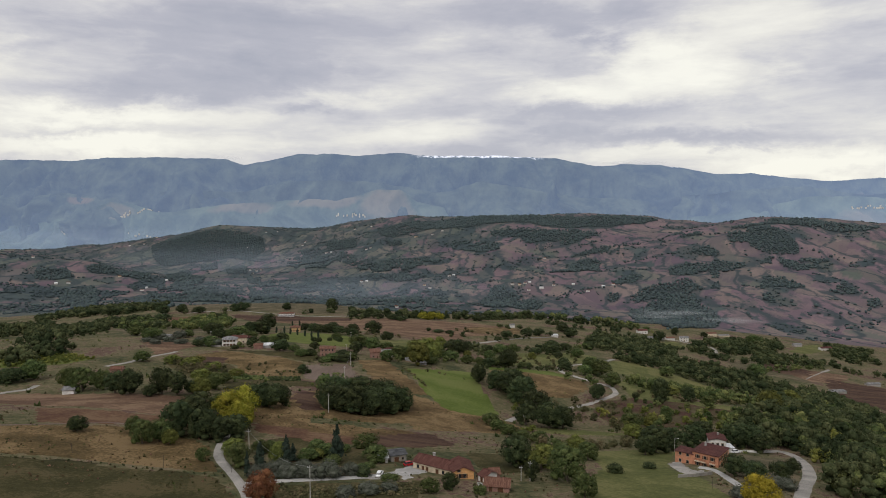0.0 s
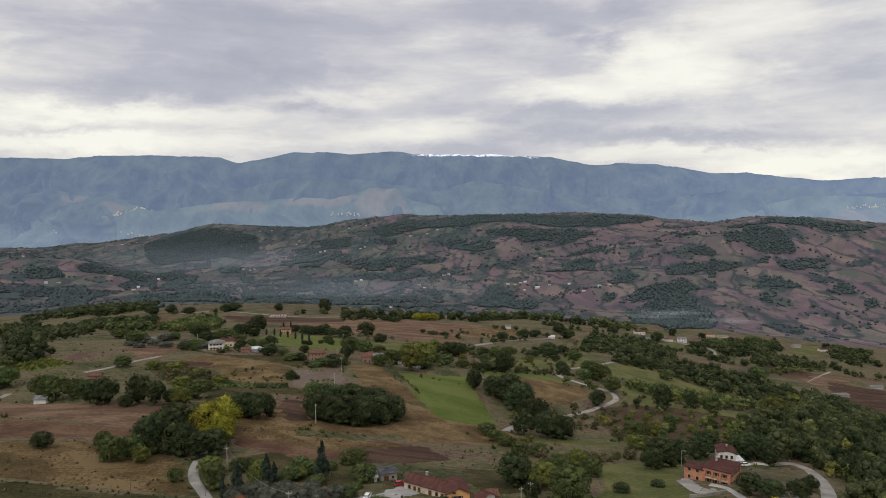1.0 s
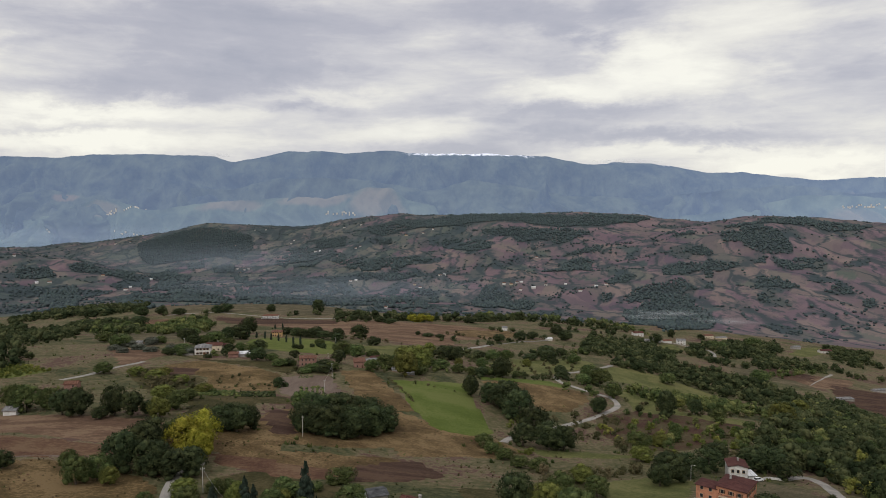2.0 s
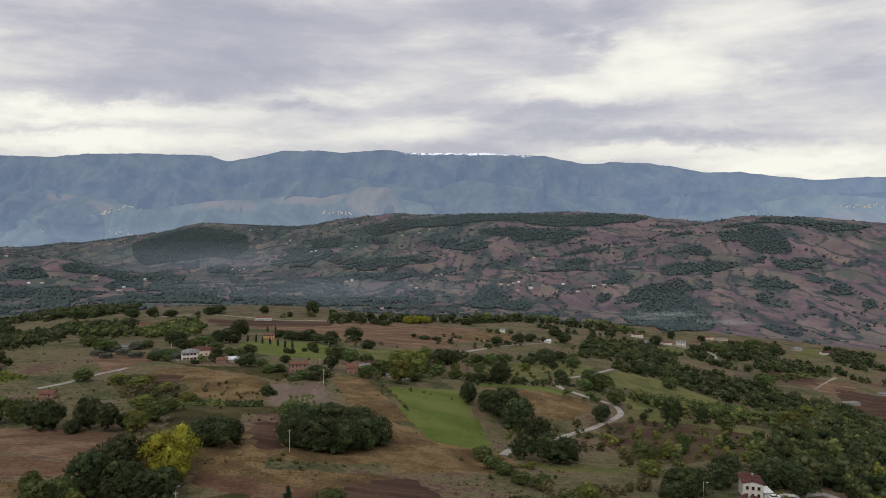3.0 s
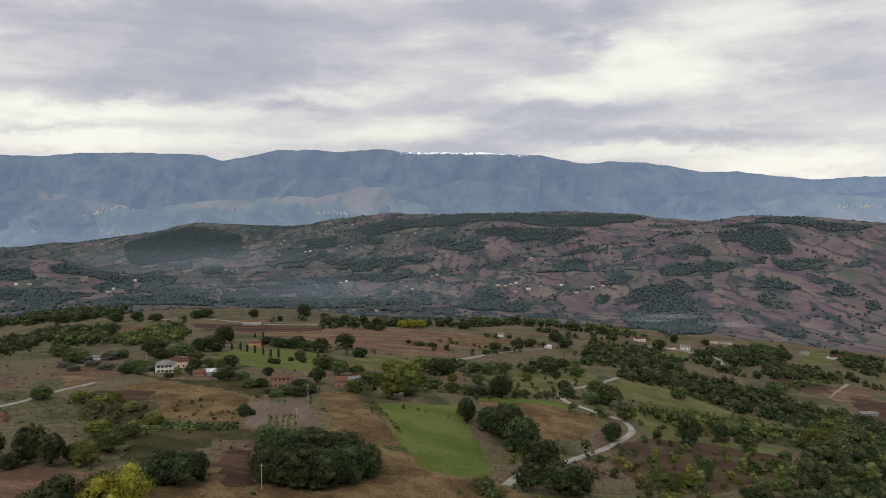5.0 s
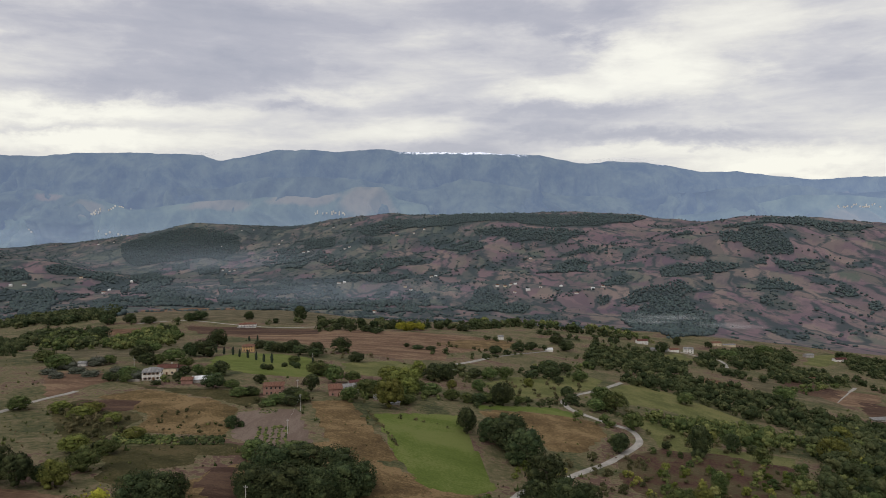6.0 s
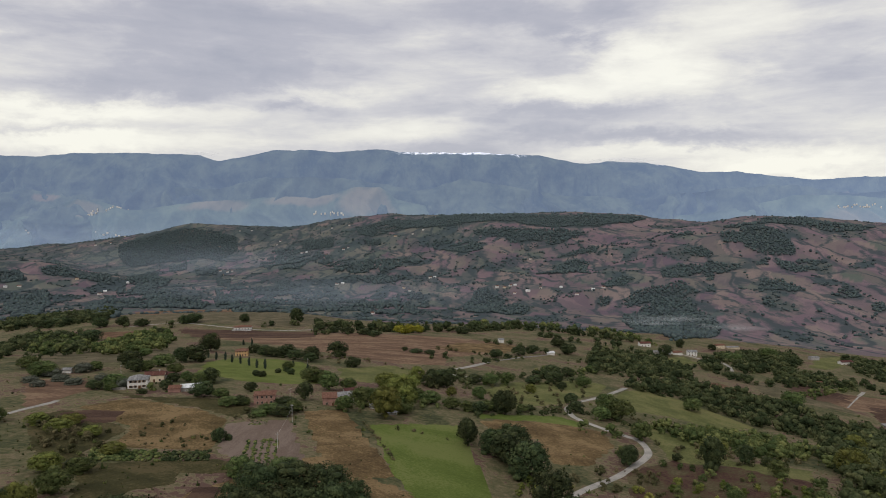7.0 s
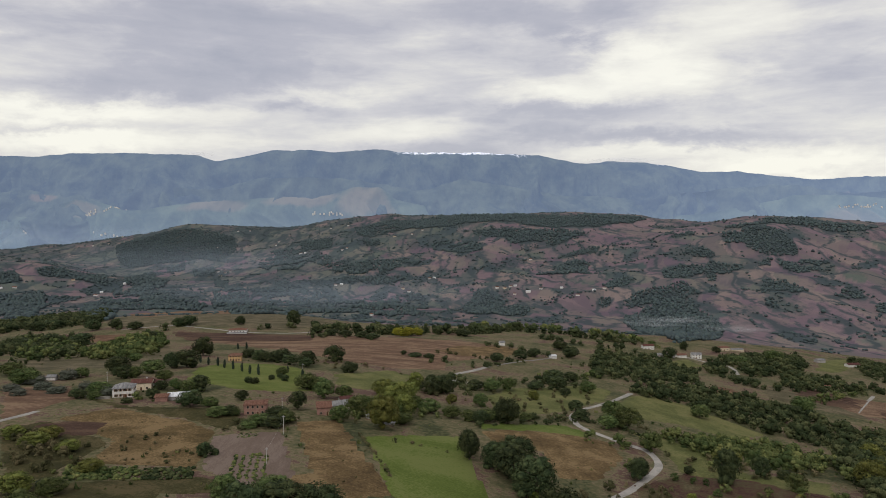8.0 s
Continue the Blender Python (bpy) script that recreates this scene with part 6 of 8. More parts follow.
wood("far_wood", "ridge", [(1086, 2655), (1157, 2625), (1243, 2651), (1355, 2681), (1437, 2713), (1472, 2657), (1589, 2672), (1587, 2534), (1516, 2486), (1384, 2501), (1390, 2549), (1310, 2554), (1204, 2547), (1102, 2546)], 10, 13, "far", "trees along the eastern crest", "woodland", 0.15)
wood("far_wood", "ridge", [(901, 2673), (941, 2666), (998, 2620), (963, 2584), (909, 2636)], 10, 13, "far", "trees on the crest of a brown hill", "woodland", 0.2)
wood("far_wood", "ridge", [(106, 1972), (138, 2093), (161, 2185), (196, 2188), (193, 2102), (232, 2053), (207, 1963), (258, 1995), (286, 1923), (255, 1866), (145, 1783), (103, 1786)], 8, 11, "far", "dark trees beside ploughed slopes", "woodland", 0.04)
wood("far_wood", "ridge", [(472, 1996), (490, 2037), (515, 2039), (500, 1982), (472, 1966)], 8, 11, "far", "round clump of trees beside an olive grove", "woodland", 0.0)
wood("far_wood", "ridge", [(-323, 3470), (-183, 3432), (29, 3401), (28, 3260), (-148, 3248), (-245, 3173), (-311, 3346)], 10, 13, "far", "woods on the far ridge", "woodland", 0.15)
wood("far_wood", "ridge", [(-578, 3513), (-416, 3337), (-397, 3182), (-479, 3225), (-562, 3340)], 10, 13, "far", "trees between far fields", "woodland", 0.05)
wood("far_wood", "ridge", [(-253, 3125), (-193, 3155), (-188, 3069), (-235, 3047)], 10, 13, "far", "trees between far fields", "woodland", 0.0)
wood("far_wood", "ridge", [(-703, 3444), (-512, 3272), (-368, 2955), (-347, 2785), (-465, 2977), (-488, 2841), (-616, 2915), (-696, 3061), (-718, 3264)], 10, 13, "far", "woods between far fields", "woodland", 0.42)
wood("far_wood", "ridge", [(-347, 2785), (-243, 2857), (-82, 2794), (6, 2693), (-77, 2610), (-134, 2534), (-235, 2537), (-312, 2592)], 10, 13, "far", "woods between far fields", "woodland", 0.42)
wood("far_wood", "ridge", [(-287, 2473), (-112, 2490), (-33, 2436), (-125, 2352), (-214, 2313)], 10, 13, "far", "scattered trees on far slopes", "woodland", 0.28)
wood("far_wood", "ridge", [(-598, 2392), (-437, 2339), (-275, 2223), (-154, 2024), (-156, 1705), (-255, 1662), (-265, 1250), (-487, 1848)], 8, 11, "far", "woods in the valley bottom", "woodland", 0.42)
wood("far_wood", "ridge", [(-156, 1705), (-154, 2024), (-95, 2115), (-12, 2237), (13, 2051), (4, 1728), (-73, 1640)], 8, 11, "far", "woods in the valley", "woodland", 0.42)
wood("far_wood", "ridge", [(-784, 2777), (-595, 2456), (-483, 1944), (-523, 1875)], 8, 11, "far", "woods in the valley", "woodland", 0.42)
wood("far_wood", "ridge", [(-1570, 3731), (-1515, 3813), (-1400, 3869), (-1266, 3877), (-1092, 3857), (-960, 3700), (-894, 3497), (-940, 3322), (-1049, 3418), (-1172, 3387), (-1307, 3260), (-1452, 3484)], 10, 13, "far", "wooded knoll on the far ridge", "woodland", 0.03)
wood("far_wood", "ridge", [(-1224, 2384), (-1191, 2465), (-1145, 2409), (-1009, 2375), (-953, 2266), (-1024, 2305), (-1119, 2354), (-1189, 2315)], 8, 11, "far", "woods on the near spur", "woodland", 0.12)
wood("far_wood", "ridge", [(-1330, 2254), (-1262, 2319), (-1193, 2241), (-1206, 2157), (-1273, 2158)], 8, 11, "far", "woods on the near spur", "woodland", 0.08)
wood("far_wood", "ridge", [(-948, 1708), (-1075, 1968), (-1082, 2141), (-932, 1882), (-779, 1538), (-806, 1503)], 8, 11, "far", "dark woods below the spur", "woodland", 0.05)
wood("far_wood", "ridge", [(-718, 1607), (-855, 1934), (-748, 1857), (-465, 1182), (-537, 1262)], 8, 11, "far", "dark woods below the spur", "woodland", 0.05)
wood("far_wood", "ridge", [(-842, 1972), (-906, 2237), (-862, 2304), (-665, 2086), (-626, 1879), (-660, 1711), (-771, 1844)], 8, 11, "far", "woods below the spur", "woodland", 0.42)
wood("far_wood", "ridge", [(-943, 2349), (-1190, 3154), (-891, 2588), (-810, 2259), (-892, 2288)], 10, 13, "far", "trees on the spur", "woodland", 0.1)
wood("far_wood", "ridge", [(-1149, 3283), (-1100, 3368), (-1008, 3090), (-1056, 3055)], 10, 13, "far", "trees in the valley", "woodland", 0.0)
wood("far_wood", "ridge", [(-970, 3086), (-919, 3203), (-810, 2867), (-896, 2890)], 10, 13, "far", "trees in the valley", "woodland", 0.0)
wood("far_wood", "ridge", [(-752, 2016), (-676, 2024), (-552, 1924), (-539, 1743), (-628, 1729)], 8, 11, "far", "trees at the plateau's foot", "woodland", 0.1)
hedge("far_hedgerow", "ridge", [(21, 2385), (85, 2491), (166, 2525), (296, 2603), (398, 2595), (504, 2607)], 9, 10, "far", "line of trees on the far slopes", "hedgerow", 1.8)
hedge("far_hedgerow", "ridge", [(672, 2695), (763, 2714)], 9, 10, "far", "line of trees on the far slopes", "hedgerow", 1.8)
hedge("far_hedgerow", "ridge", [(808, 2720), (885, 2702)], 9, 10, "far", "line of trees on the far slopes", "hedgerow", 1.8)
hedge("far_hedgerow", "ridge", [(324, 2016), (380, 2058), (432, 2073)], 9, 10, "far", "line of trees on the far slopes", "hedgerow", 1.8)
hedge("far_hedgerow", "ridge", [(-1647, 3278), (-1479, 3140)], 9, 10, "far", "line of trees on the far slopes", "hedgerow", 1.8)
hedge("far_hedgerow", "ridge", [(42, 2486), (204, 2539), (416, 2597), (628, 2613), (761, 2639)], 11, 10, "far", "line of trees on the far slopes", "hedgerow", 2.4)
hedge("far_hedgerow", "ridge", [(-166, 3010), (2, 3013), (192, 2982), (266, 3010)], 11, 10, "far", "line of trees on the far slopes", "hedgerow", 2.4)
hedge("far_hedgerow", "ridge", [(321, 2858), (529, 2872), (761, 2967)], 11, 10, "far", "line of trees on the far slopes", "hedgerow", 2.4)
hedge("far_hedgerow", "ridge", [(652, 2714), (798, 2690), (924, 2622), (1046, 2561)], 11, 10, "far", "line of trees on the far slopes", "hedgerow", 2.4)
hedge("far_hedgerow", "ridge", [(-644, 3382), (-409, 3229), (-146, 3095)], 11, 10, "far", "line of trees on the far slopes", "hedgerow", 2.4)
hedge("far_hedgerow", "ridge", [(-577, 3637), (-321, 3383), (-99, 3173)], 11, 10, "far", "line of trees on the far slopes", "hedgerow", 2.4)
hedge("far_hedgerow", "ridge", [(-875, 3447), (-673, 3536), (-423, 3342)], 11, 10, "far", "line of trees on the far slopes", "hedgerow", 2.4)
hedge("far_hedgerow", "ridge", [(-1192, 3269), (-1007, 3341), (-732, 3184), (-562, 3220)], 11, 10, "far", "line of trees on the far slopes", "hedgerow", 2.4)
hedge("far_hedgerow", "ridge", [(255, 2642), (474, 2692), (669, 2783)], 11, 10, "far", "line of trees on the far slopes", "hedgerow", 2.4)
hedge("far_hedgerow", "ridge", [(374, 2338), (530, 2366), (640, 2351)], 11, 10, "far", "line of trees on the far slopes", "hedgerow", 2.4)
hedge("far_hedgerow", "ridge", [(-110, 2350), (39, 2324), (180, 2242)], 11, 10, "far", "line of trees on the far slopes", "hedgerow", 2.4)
hedge("far_hedgerow", "ridge", [(652, 2465), (813, 2419), (917, 2339)], 11, 10, "far", "line of trees on the far slopes", "hedgerow", 2.4)
hedge("far_hedgerow", "ridge", [(1166, 2274), (1266, 2224), (1364, 2178)], 11, 10, "far", "line of trees on the far slopes", "hedgerow", 2.4)
hedge("far_hedgerow", "ridge", [(895, 1557), (972, 1600), (1047, 1619)], 11, 10, "far", "line of trees on the far slopes", "hedgerow", 2.4)
hedge("far_hedgerow", "ridge", [(924, 1752), (997, 1684), (1163, 1795)], 11, 10, "far", "line of trees on the far slopes", "hedgerow", 2.4)
hedge("far_hedgerow", "ridge", [(2, 3258), (222, 3066), (344, 3064)], 11, 10, "far", "line of trees on the far slopes", "hedgerow", 2.4)
hedge("far_hedgerow", "ridge", [(529, 2752), (617, 2656), (703, 2508)], 11, 10, "far", "line of trees on the far slopes", "hedgerow", 2.4)
hedge("far_hedgerow", "ridge", [(-1307, 3117), (-909, 2506), (-708, 2303)], 11, 10, "far", "line of trees on the far slopes", "hedgerow", 2.4)
hedge("far_hedgerow", "ridge", [(-648, 2564), (-479, 2529), (-285, 2265)], 11, 10, "far", "line of trees on the far slopes", "hedgerow", 2.4)
hedge("far_hedgerow", "ridge", [(969, 3096), (1105, 2992), (1148, 2704)], 11, 10, "far", "line of trees on the far slopes", "hedgerow", 2.4)
hedge("far_hedgerow", "ridge", [(335, 2094), (468, 2089), (560, 2122)], 11, 10, "far", "line of trees on the far slopes", "hedgerow", 2.4)
hedge("far_hedgerow", "ridge", [(-1101, 3856), (-858, 3860), (-610, 3843), (-339, 3577)], 11, 10, "far", "line of trees on the far slopes", "hedgerow", 2.4)
hedge("far_hedgerow", "ridge", [(-2077, 3975), (-1855, 3904), (-1714, 4007)], 11, 10, "far", "line of trees on the far slopes", "hedgerow", 2.4)
hedge("far_hedgerow", "ridge", [(-2019, 3369), (-1857, 3359), (-1233, 2530)], 11, 10, "far", "line of trees on the far slopes", "hedgerow", 2.4)


# ---- weeds, and the trees of the far slopes ----
tufts("weeds", "scrub", 190, 480, 5000, 0.75, 51, "dry weeds and low scrub in rough grass")
tufts("weeds", "dry", 190, 560, 6500, 0.6, 52, "dry brown weeds in rough grass")
tufts("weeds", "green", 190, 620, 6000, 0.6, 54, "green weeds in rough grass")
tufts("shrubs", "green", 300, 1000, 2400, 1.6, 53, "low green shrubs dotted over the slopes")


def far_slope_trees():
    """Hedgerow trees along most field boundaries, and some fields wholly wooded."""
    r = np.random.default_rng(71)
    n = 80000
    y = r.uniform(1330, 4350, n)
    x = r.uniform(-0.68, 0.68, n) * y
    _, a, b, edge = patchwork(x, y)
    pair = (np.minimum(a, b) * 7919 + np.maximum(a, b) * 104729) % 100
    hedged = np.where(x / y > 0.22, 26, 58)
    luck = r.uniform(0, 1, n)
    keep = ((edge < 4.0) & (pair < hedged * 0.7) & (luck < 0.95)) | (WOODED[a] & (luck < 0.30)) | (luck < 0.0012)
    x, y = x[keep], y[keep]
    s = r.uniform(5, 10, len(x))
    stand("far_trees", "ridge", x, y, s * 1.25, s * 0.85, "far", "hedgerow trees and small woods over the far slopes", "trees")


far_slope_trees()


# ---- buildings ----
def plaster(name, colour):
    d = tuple(c * 0.72 for c in colour)
    l = tuple(min(1, c * 1.12) for c in colour)
    return surface(name, (d, colour, l), 0.5, 5.0, rough=0.9, bump=0.15)


WALLS = {
    "ochre": plaster("ochre_plaster", (0.60, 0.33, 0.14)),
    "cream": plaster("cream_plaster", (0.55, 0.46, 0.34)),
    "terracotta": plaster("terracotta_plaster", (0.46, 0.215, 0.13)),
    "white": plaster("white_plaster", (0.60, 0.58, 0.545)),
    "grey": plaster("grey_render", (0.34, 0.32, 0.30)),
    "pink": plaster("faded_pink_brick", (0.27, 0.155, 0.125)),
    "stone": plaster("rubble_stone", (0.27, 0.25, 0.22)),
    "yellow": plaster("yellow_plaster", (0.48, 0.31, 0.15)),
}
ROOFS = {
    "red": surface("red_clay_tiles", ((0.057, 0.026, 0.022), (0.094, 0.042, 0.034), (0.128, 0.064, 0.052)), 0.5, 4.0, rough=0.85, bump=0.6, stretch=(0, 4.0, 0.7, 1)),
    "dark": surface("dark_clay_tiles", ((0.048, 0.023, 0.022), (0.076, 0.034, 0.031), (0.104, 0.049, 0.043)), 0.5, 4.0, rough=0.85, bump=0.6, stretch=(0, 4.0, 0.7, 1)),
    "grey": surface("grey_weathered_sheet", ((0.10, 0.10, 0.10), (0.17, 0.168, 0.165), (0.25, 0.245, 0.24)), 0.4, 3.0, rough=0.7, bump=0.4, stretch=(0, 3.0, 0.6, 1)),
    "slate": surface("dark_flat_roofing", ((0.045, 0.047, 0.050), (0.075, 0.077, 0.080), (0.11, 0.112, 0.115)), 0.4, 3.0, rough=0.75, bump=0.4),
    "pale": surface("pale_sheet_roof", ((0.42, 0.43, 0.44), (0.55, 0.56, 0.57), (0.66, 0.66, 0.66)), 0.4, 3.0, rough=0.6, bump=0.3, stretch=(0, 3.0, 0.6, 1)),
    "rust": surface("rusty_tile_roof", ((0.080, 0.041, 0.030), (0.136, 0.066, 0.047), (0.184, 0.107, 0.077)), 0.6, 4.0, rough=0.9, bump=0.6, stretch=(0, 4.0, 0.7, 1)),
}
FRAME = surface("window_frame_paint", ((0.30, 0.22, 0.15), (0.4, 0.31, 0.22)), 2.0, 9.0, rough=0.6, bump=0.1)
SHUTTER = surface("brown_shutter_wood", ((0.07, 0.035, 0.02), (0.12, 0.06, 0.035)), 2.0, 9.0, rough=0.6, bump=0.2)
METAL = surface("galvanised_metal", ((0.33, 0.33, 0.33), (0.46, 0.46, 0.46)), 1.5, 8.0, rough=0.45, bump=0.1, metal=0.6)
POLE_WOOD = surface("grey_pole_concrete", ((0.36, 0.34, 0.31), (0.48, 0.46, 0.43)), 0.8, 5.0, rough=0.85, bump=0.2)
POST_WOOD = surface("dark_post_wood", ((0.05, 0.04, 0.03), (0.09, 0.075, 0.06)), 1.5, 8.0, rough=0.9, bump=0.3)


def glass_material():
    m = bpy.data.materials.new("window_glass")
    m.use_nodes = True
    b = m.node_tree.nodes["Principled BSDF"]
    b.inputs["Base Color"].default_value = (0.02, 0.022, 0.025, 1)
    b.inputs["Roughness"].default_value = 0.08
    b.inputs["Specular IOR Level"].default_value = 0.5
    return m


GLASS = glass_material()


def part(name, bm, material, parent, label=""):
    me = bpy.data.meshes.new(name)
    bm.normal_update()
    bm.to_mesh(me)
    bm.free()
    me.materials.append(material)
    o = new(name, me)
    o.parent = parent
    if label:
        o["label"] = label
    return o


def box(bm, x0, x1, y0, y1, z0, z1):
    v = [bm.verts.new(p) for p in ((x0, y0, z0), (x1, y0, z0), (x1, y1, z0), (x0, y1, z0), (x0, y0, z1), (x1, y0, z1), (x1, y1, z1), (x0, y1, z1))]
    for f in ((3, 2, 1, 0), (4, 5, 6, 7), (0, 1, 5, 4), (1, 2, 6, 5), (2, 3, 7, 6), (3, 0, 4, 7)):
        bm.faces.new([v[i] for i in f])
    return v


def slab(bm, quad, thick):
    """A sloping slab from its four lower corners."""
    low = [bm.verts.new(p) for p in quad]
    up = [bm.verts.new((p[0], p[1], p[2] + thick)) for p in quad]
    n = len(quad)
    bm.faces.new(low[::-1])
    bm.faces.new(up)
    for i in range(n):
        bm.faces.new((low[i], low[(i + 1) % n], up[(i + 1) % n], up[i]))


def opening(house, side, u, z, wide, high, length, width, door=False, shutters=False):
    """A window or door on a wall: frame, dark pane or leaf, sill."""
    at = {"f": ((u * length / 2, -width / 2), 0), "b": ((u * length / 2, width / 2), 180), "l": ((-length / 2, u * width / 2), -90), "r": ((length / 2, u * width / 2), 90)}[side]
    turn = Matrix.Translation((*at[0], z)) @ Matrix.Rotation(radians(at[1]), 4, "Z")
    bm = bmesh.new()
    for x0, x1, z0, z1 in ((-wide / 2 - 0.12, -wide / 2, 0, high), (wide / 2, wide / 2 + 0.12, 0, high), (-wide / 2 - 0.12, wide / 2 + 0.12, high, high + 0.14)):
        box(bm, x0, x1, -0.08, 0.02, z0, z1)
    if not door:
        box(bm, -wide / 2 - 0.18, wide / 2 + 0.18, -0.16, 0.02, -0.1, 0)
    bm.transform(turn)
    w = part("door" if door else "window", bm, FRAME, house)
    bm = bmesh.new()
    box(bm, -wide / 2, wide / 2, -0.025, 0.02, 0, high)
    bm.transform(turn)
    part("leaf" if door else "pane", bm, SHUTTER if door else GLASS, w)
    if shutters:
        for s in (-1, 1):
            bm = bmesh.new()
            a, b = sorted((s * (wide / 2 + 0.13), s * (wide + 0.05)))
            box(bm, a, b, -0.09, 0.0, 0, high)
            bm.transform(turn)
            part("shutter", bm, SHUTTER, w)


def house(name, label, x, y, turn, length, width, eaves, rise, wall, roof, openings=(), hip=False, chimney=None, lean=False, drop=0.0, category="house", group="farm buildings", shutters=False):
    """A building with its ridge along its own x axis: walls, roof with eaves, openings, chimney."""
    base = new(name)
    c, s = math.cos(radians(turn)), math.sin(radians(turn))
    corners = [(x + c * a * length / 2 - s * b * width / 2, y + s * a * length / 2 + c * b * width / 2) for a in (-1, 1) for b in (-1, 1)]
    h = [float(height(*p)) for p in corners]
    z0 = (min(h) + max(h)) / 2 - drop
    base.matrix_basis = pose(x, y, z0, 0, 0, turn)
    tagged(base, label, category, group)
    foot = min(h) - z0 - 0.6
    L, W = length / 2, width / 2
    bm = bmesh.new()
    ring = [(-L, -W), (L, -W), (L, W), (-L, W)]
    low = [bm.verts.new((a, b, foot)) for a, b in ring]
    high_back = eaves + (rise if lean else 0)
    up = [bm.verts.new((a, b, high_back if b > 0 else eaves)) for a, b in ring]
    if hip or lean:
        for i in range(4):
            bm.faces.new((low[i], low[(i + 1) % 4], up[(i + 1) % 4], up[i]))
        bm.faces.new(up)
    else:
        tops = [bm.verts.new((-L, 0, eaves + rise)), bm.verts.new((L, 0, eaves + rise))]
        bm.faces.new((low[0], low[1], up[1], up[0]))
        bm.faces.new((low[2], low[3], up[3], up[2]))
        bm.faces.new((low[1], low[2], up[2], tops[1], up[1]))
        bm.faces.new((low[3], low[0], up[0], tops[0], up[3]))
        bm.faces.new((up[0], up[1], tops[1], tops[0]))
        bm.faces.new((up[2], up[3], tops[0], tops[1]))
    bm.faces.new(low[::-1])
    part("wall", bm, WALLS[wall], base)
    bm = bmesh.new()
    o, t = 0.45, 0.16
    if lean:
        k = rise / width
        slab(bm, [(-L - o, -W - o, eaves - o * k + 0.02), (L + o, -W - o, eaves - o * k + 0.02), (L + o, W + o, eaves + rise + o * k + 0.02), (-L - o, W + o, eaves + rise + o * k + 0.02)], t)
    elif hip:
        r = max(0.3, L - W)
        k = rise / W
        e = eaves - o * k + 0.03
        a, b = (-r, 0, eaves + rise), (r, 0, eaves + rise)
        p = [(-L - o, -W - o, e), (L + o, -W - o, e), (L + o, W + o, e), (-L - o, W + o, e)]
        for q in ([p[0], p[1], b, a], [p[1], p[2], b], [p[2], p[3], a, b], [p[3], p[0], a]):
            slab(bm, q, t)
    else:
        k = rise / W
        for sgn in (-1, 1):
            q = [(-L - o, sgn * (W + o), eaves - o * k + 0.02), (L + o, sgn * (W + o), eaves - o * k + 0.02), (L + o, 0, eaves + rise + 0.02), (-L - o, 0, eaves + rise + 0.02)]
            slab(bm, q if sgn < 0 else q[::-1], t)
        # ridge tiles
        box(bm, -L - o, L + o, -0.16, 0.16, eaves + rise + 0.1, eaves + rise + 0.28)
    r_ob = part("roof", bm, ROOFS[roof], base)
    if chimney:
        cx, cy = chimney[0] * L, chimney[1] * W
        bm = bmesh.new()
        box(bm, cx - 0.35, cx + 0.35, cy - 0.3, cy + 0.3, eaves, eaves + rise + 0.9)
        box(bm, cx - 0.45, cx + 0.45, cy - 0.4, cy + 0.4, eaves + rise + 0.9, eaves + rise + 1.05)
        part("chimney", bm, WALLS["grey"], r_ob)
    for op in openings:
        side, u, z, w, hh = op[:5]
        opening(base, side, u, z, w, hh, length, width, door=len(op) > 5, shutters=shutters)
    return base


def village(rise, spots, seed, label):
    """A far village: small gabled houses on a mountain's foot, at places along it and heights."""
    r = np.random.default_rng(seed)
    land = RANGES[rise]
    bm = bmesh.new()
    for x, z in spots:
        for _ in range(2):
            k = np.hypot(land[:, 0] - x - r.uniform(-26, 26), 2 * (land[:, 2] - z - r.uniform(-7, 7))).argmin()
            cx, cy, cz = land[k]
            w, d, h = r.uniform(3, 6), r.uniform(2.5, 4), r.uniform(1.5, 3.5)
            box(bm, cx - w, cx + w, cy - d - 4, cy + d - 4, cz - 8, cz + h)
            low = [bm.verts.new((cx + a * (w + 0.5), cy - 4 + b * (d + 0.5), cz + h)) for a, b in ((-1, -1), (1, -1), (1, 1), (-1, 1))]
            top = [bm.verts.new((cx + a * w, cy - 4, cz + h + 1.5)) for a in (-1, 1)]
            for f in ((low[0], low[1], top[1], top[0]), (low[2], low[3], top[0], top[1]), (low[1], low[2], top[1]), (low[3], low[0], top[0])):
                bm.faces.new(f)
    me = bpy.data.meshes.new("far_village")
    bm.to_mesh(me)
    bm.free()
    me.materials.append(WALLS["white"])
    return tagged(new("far_village", me), label, "village", kind="stuff")


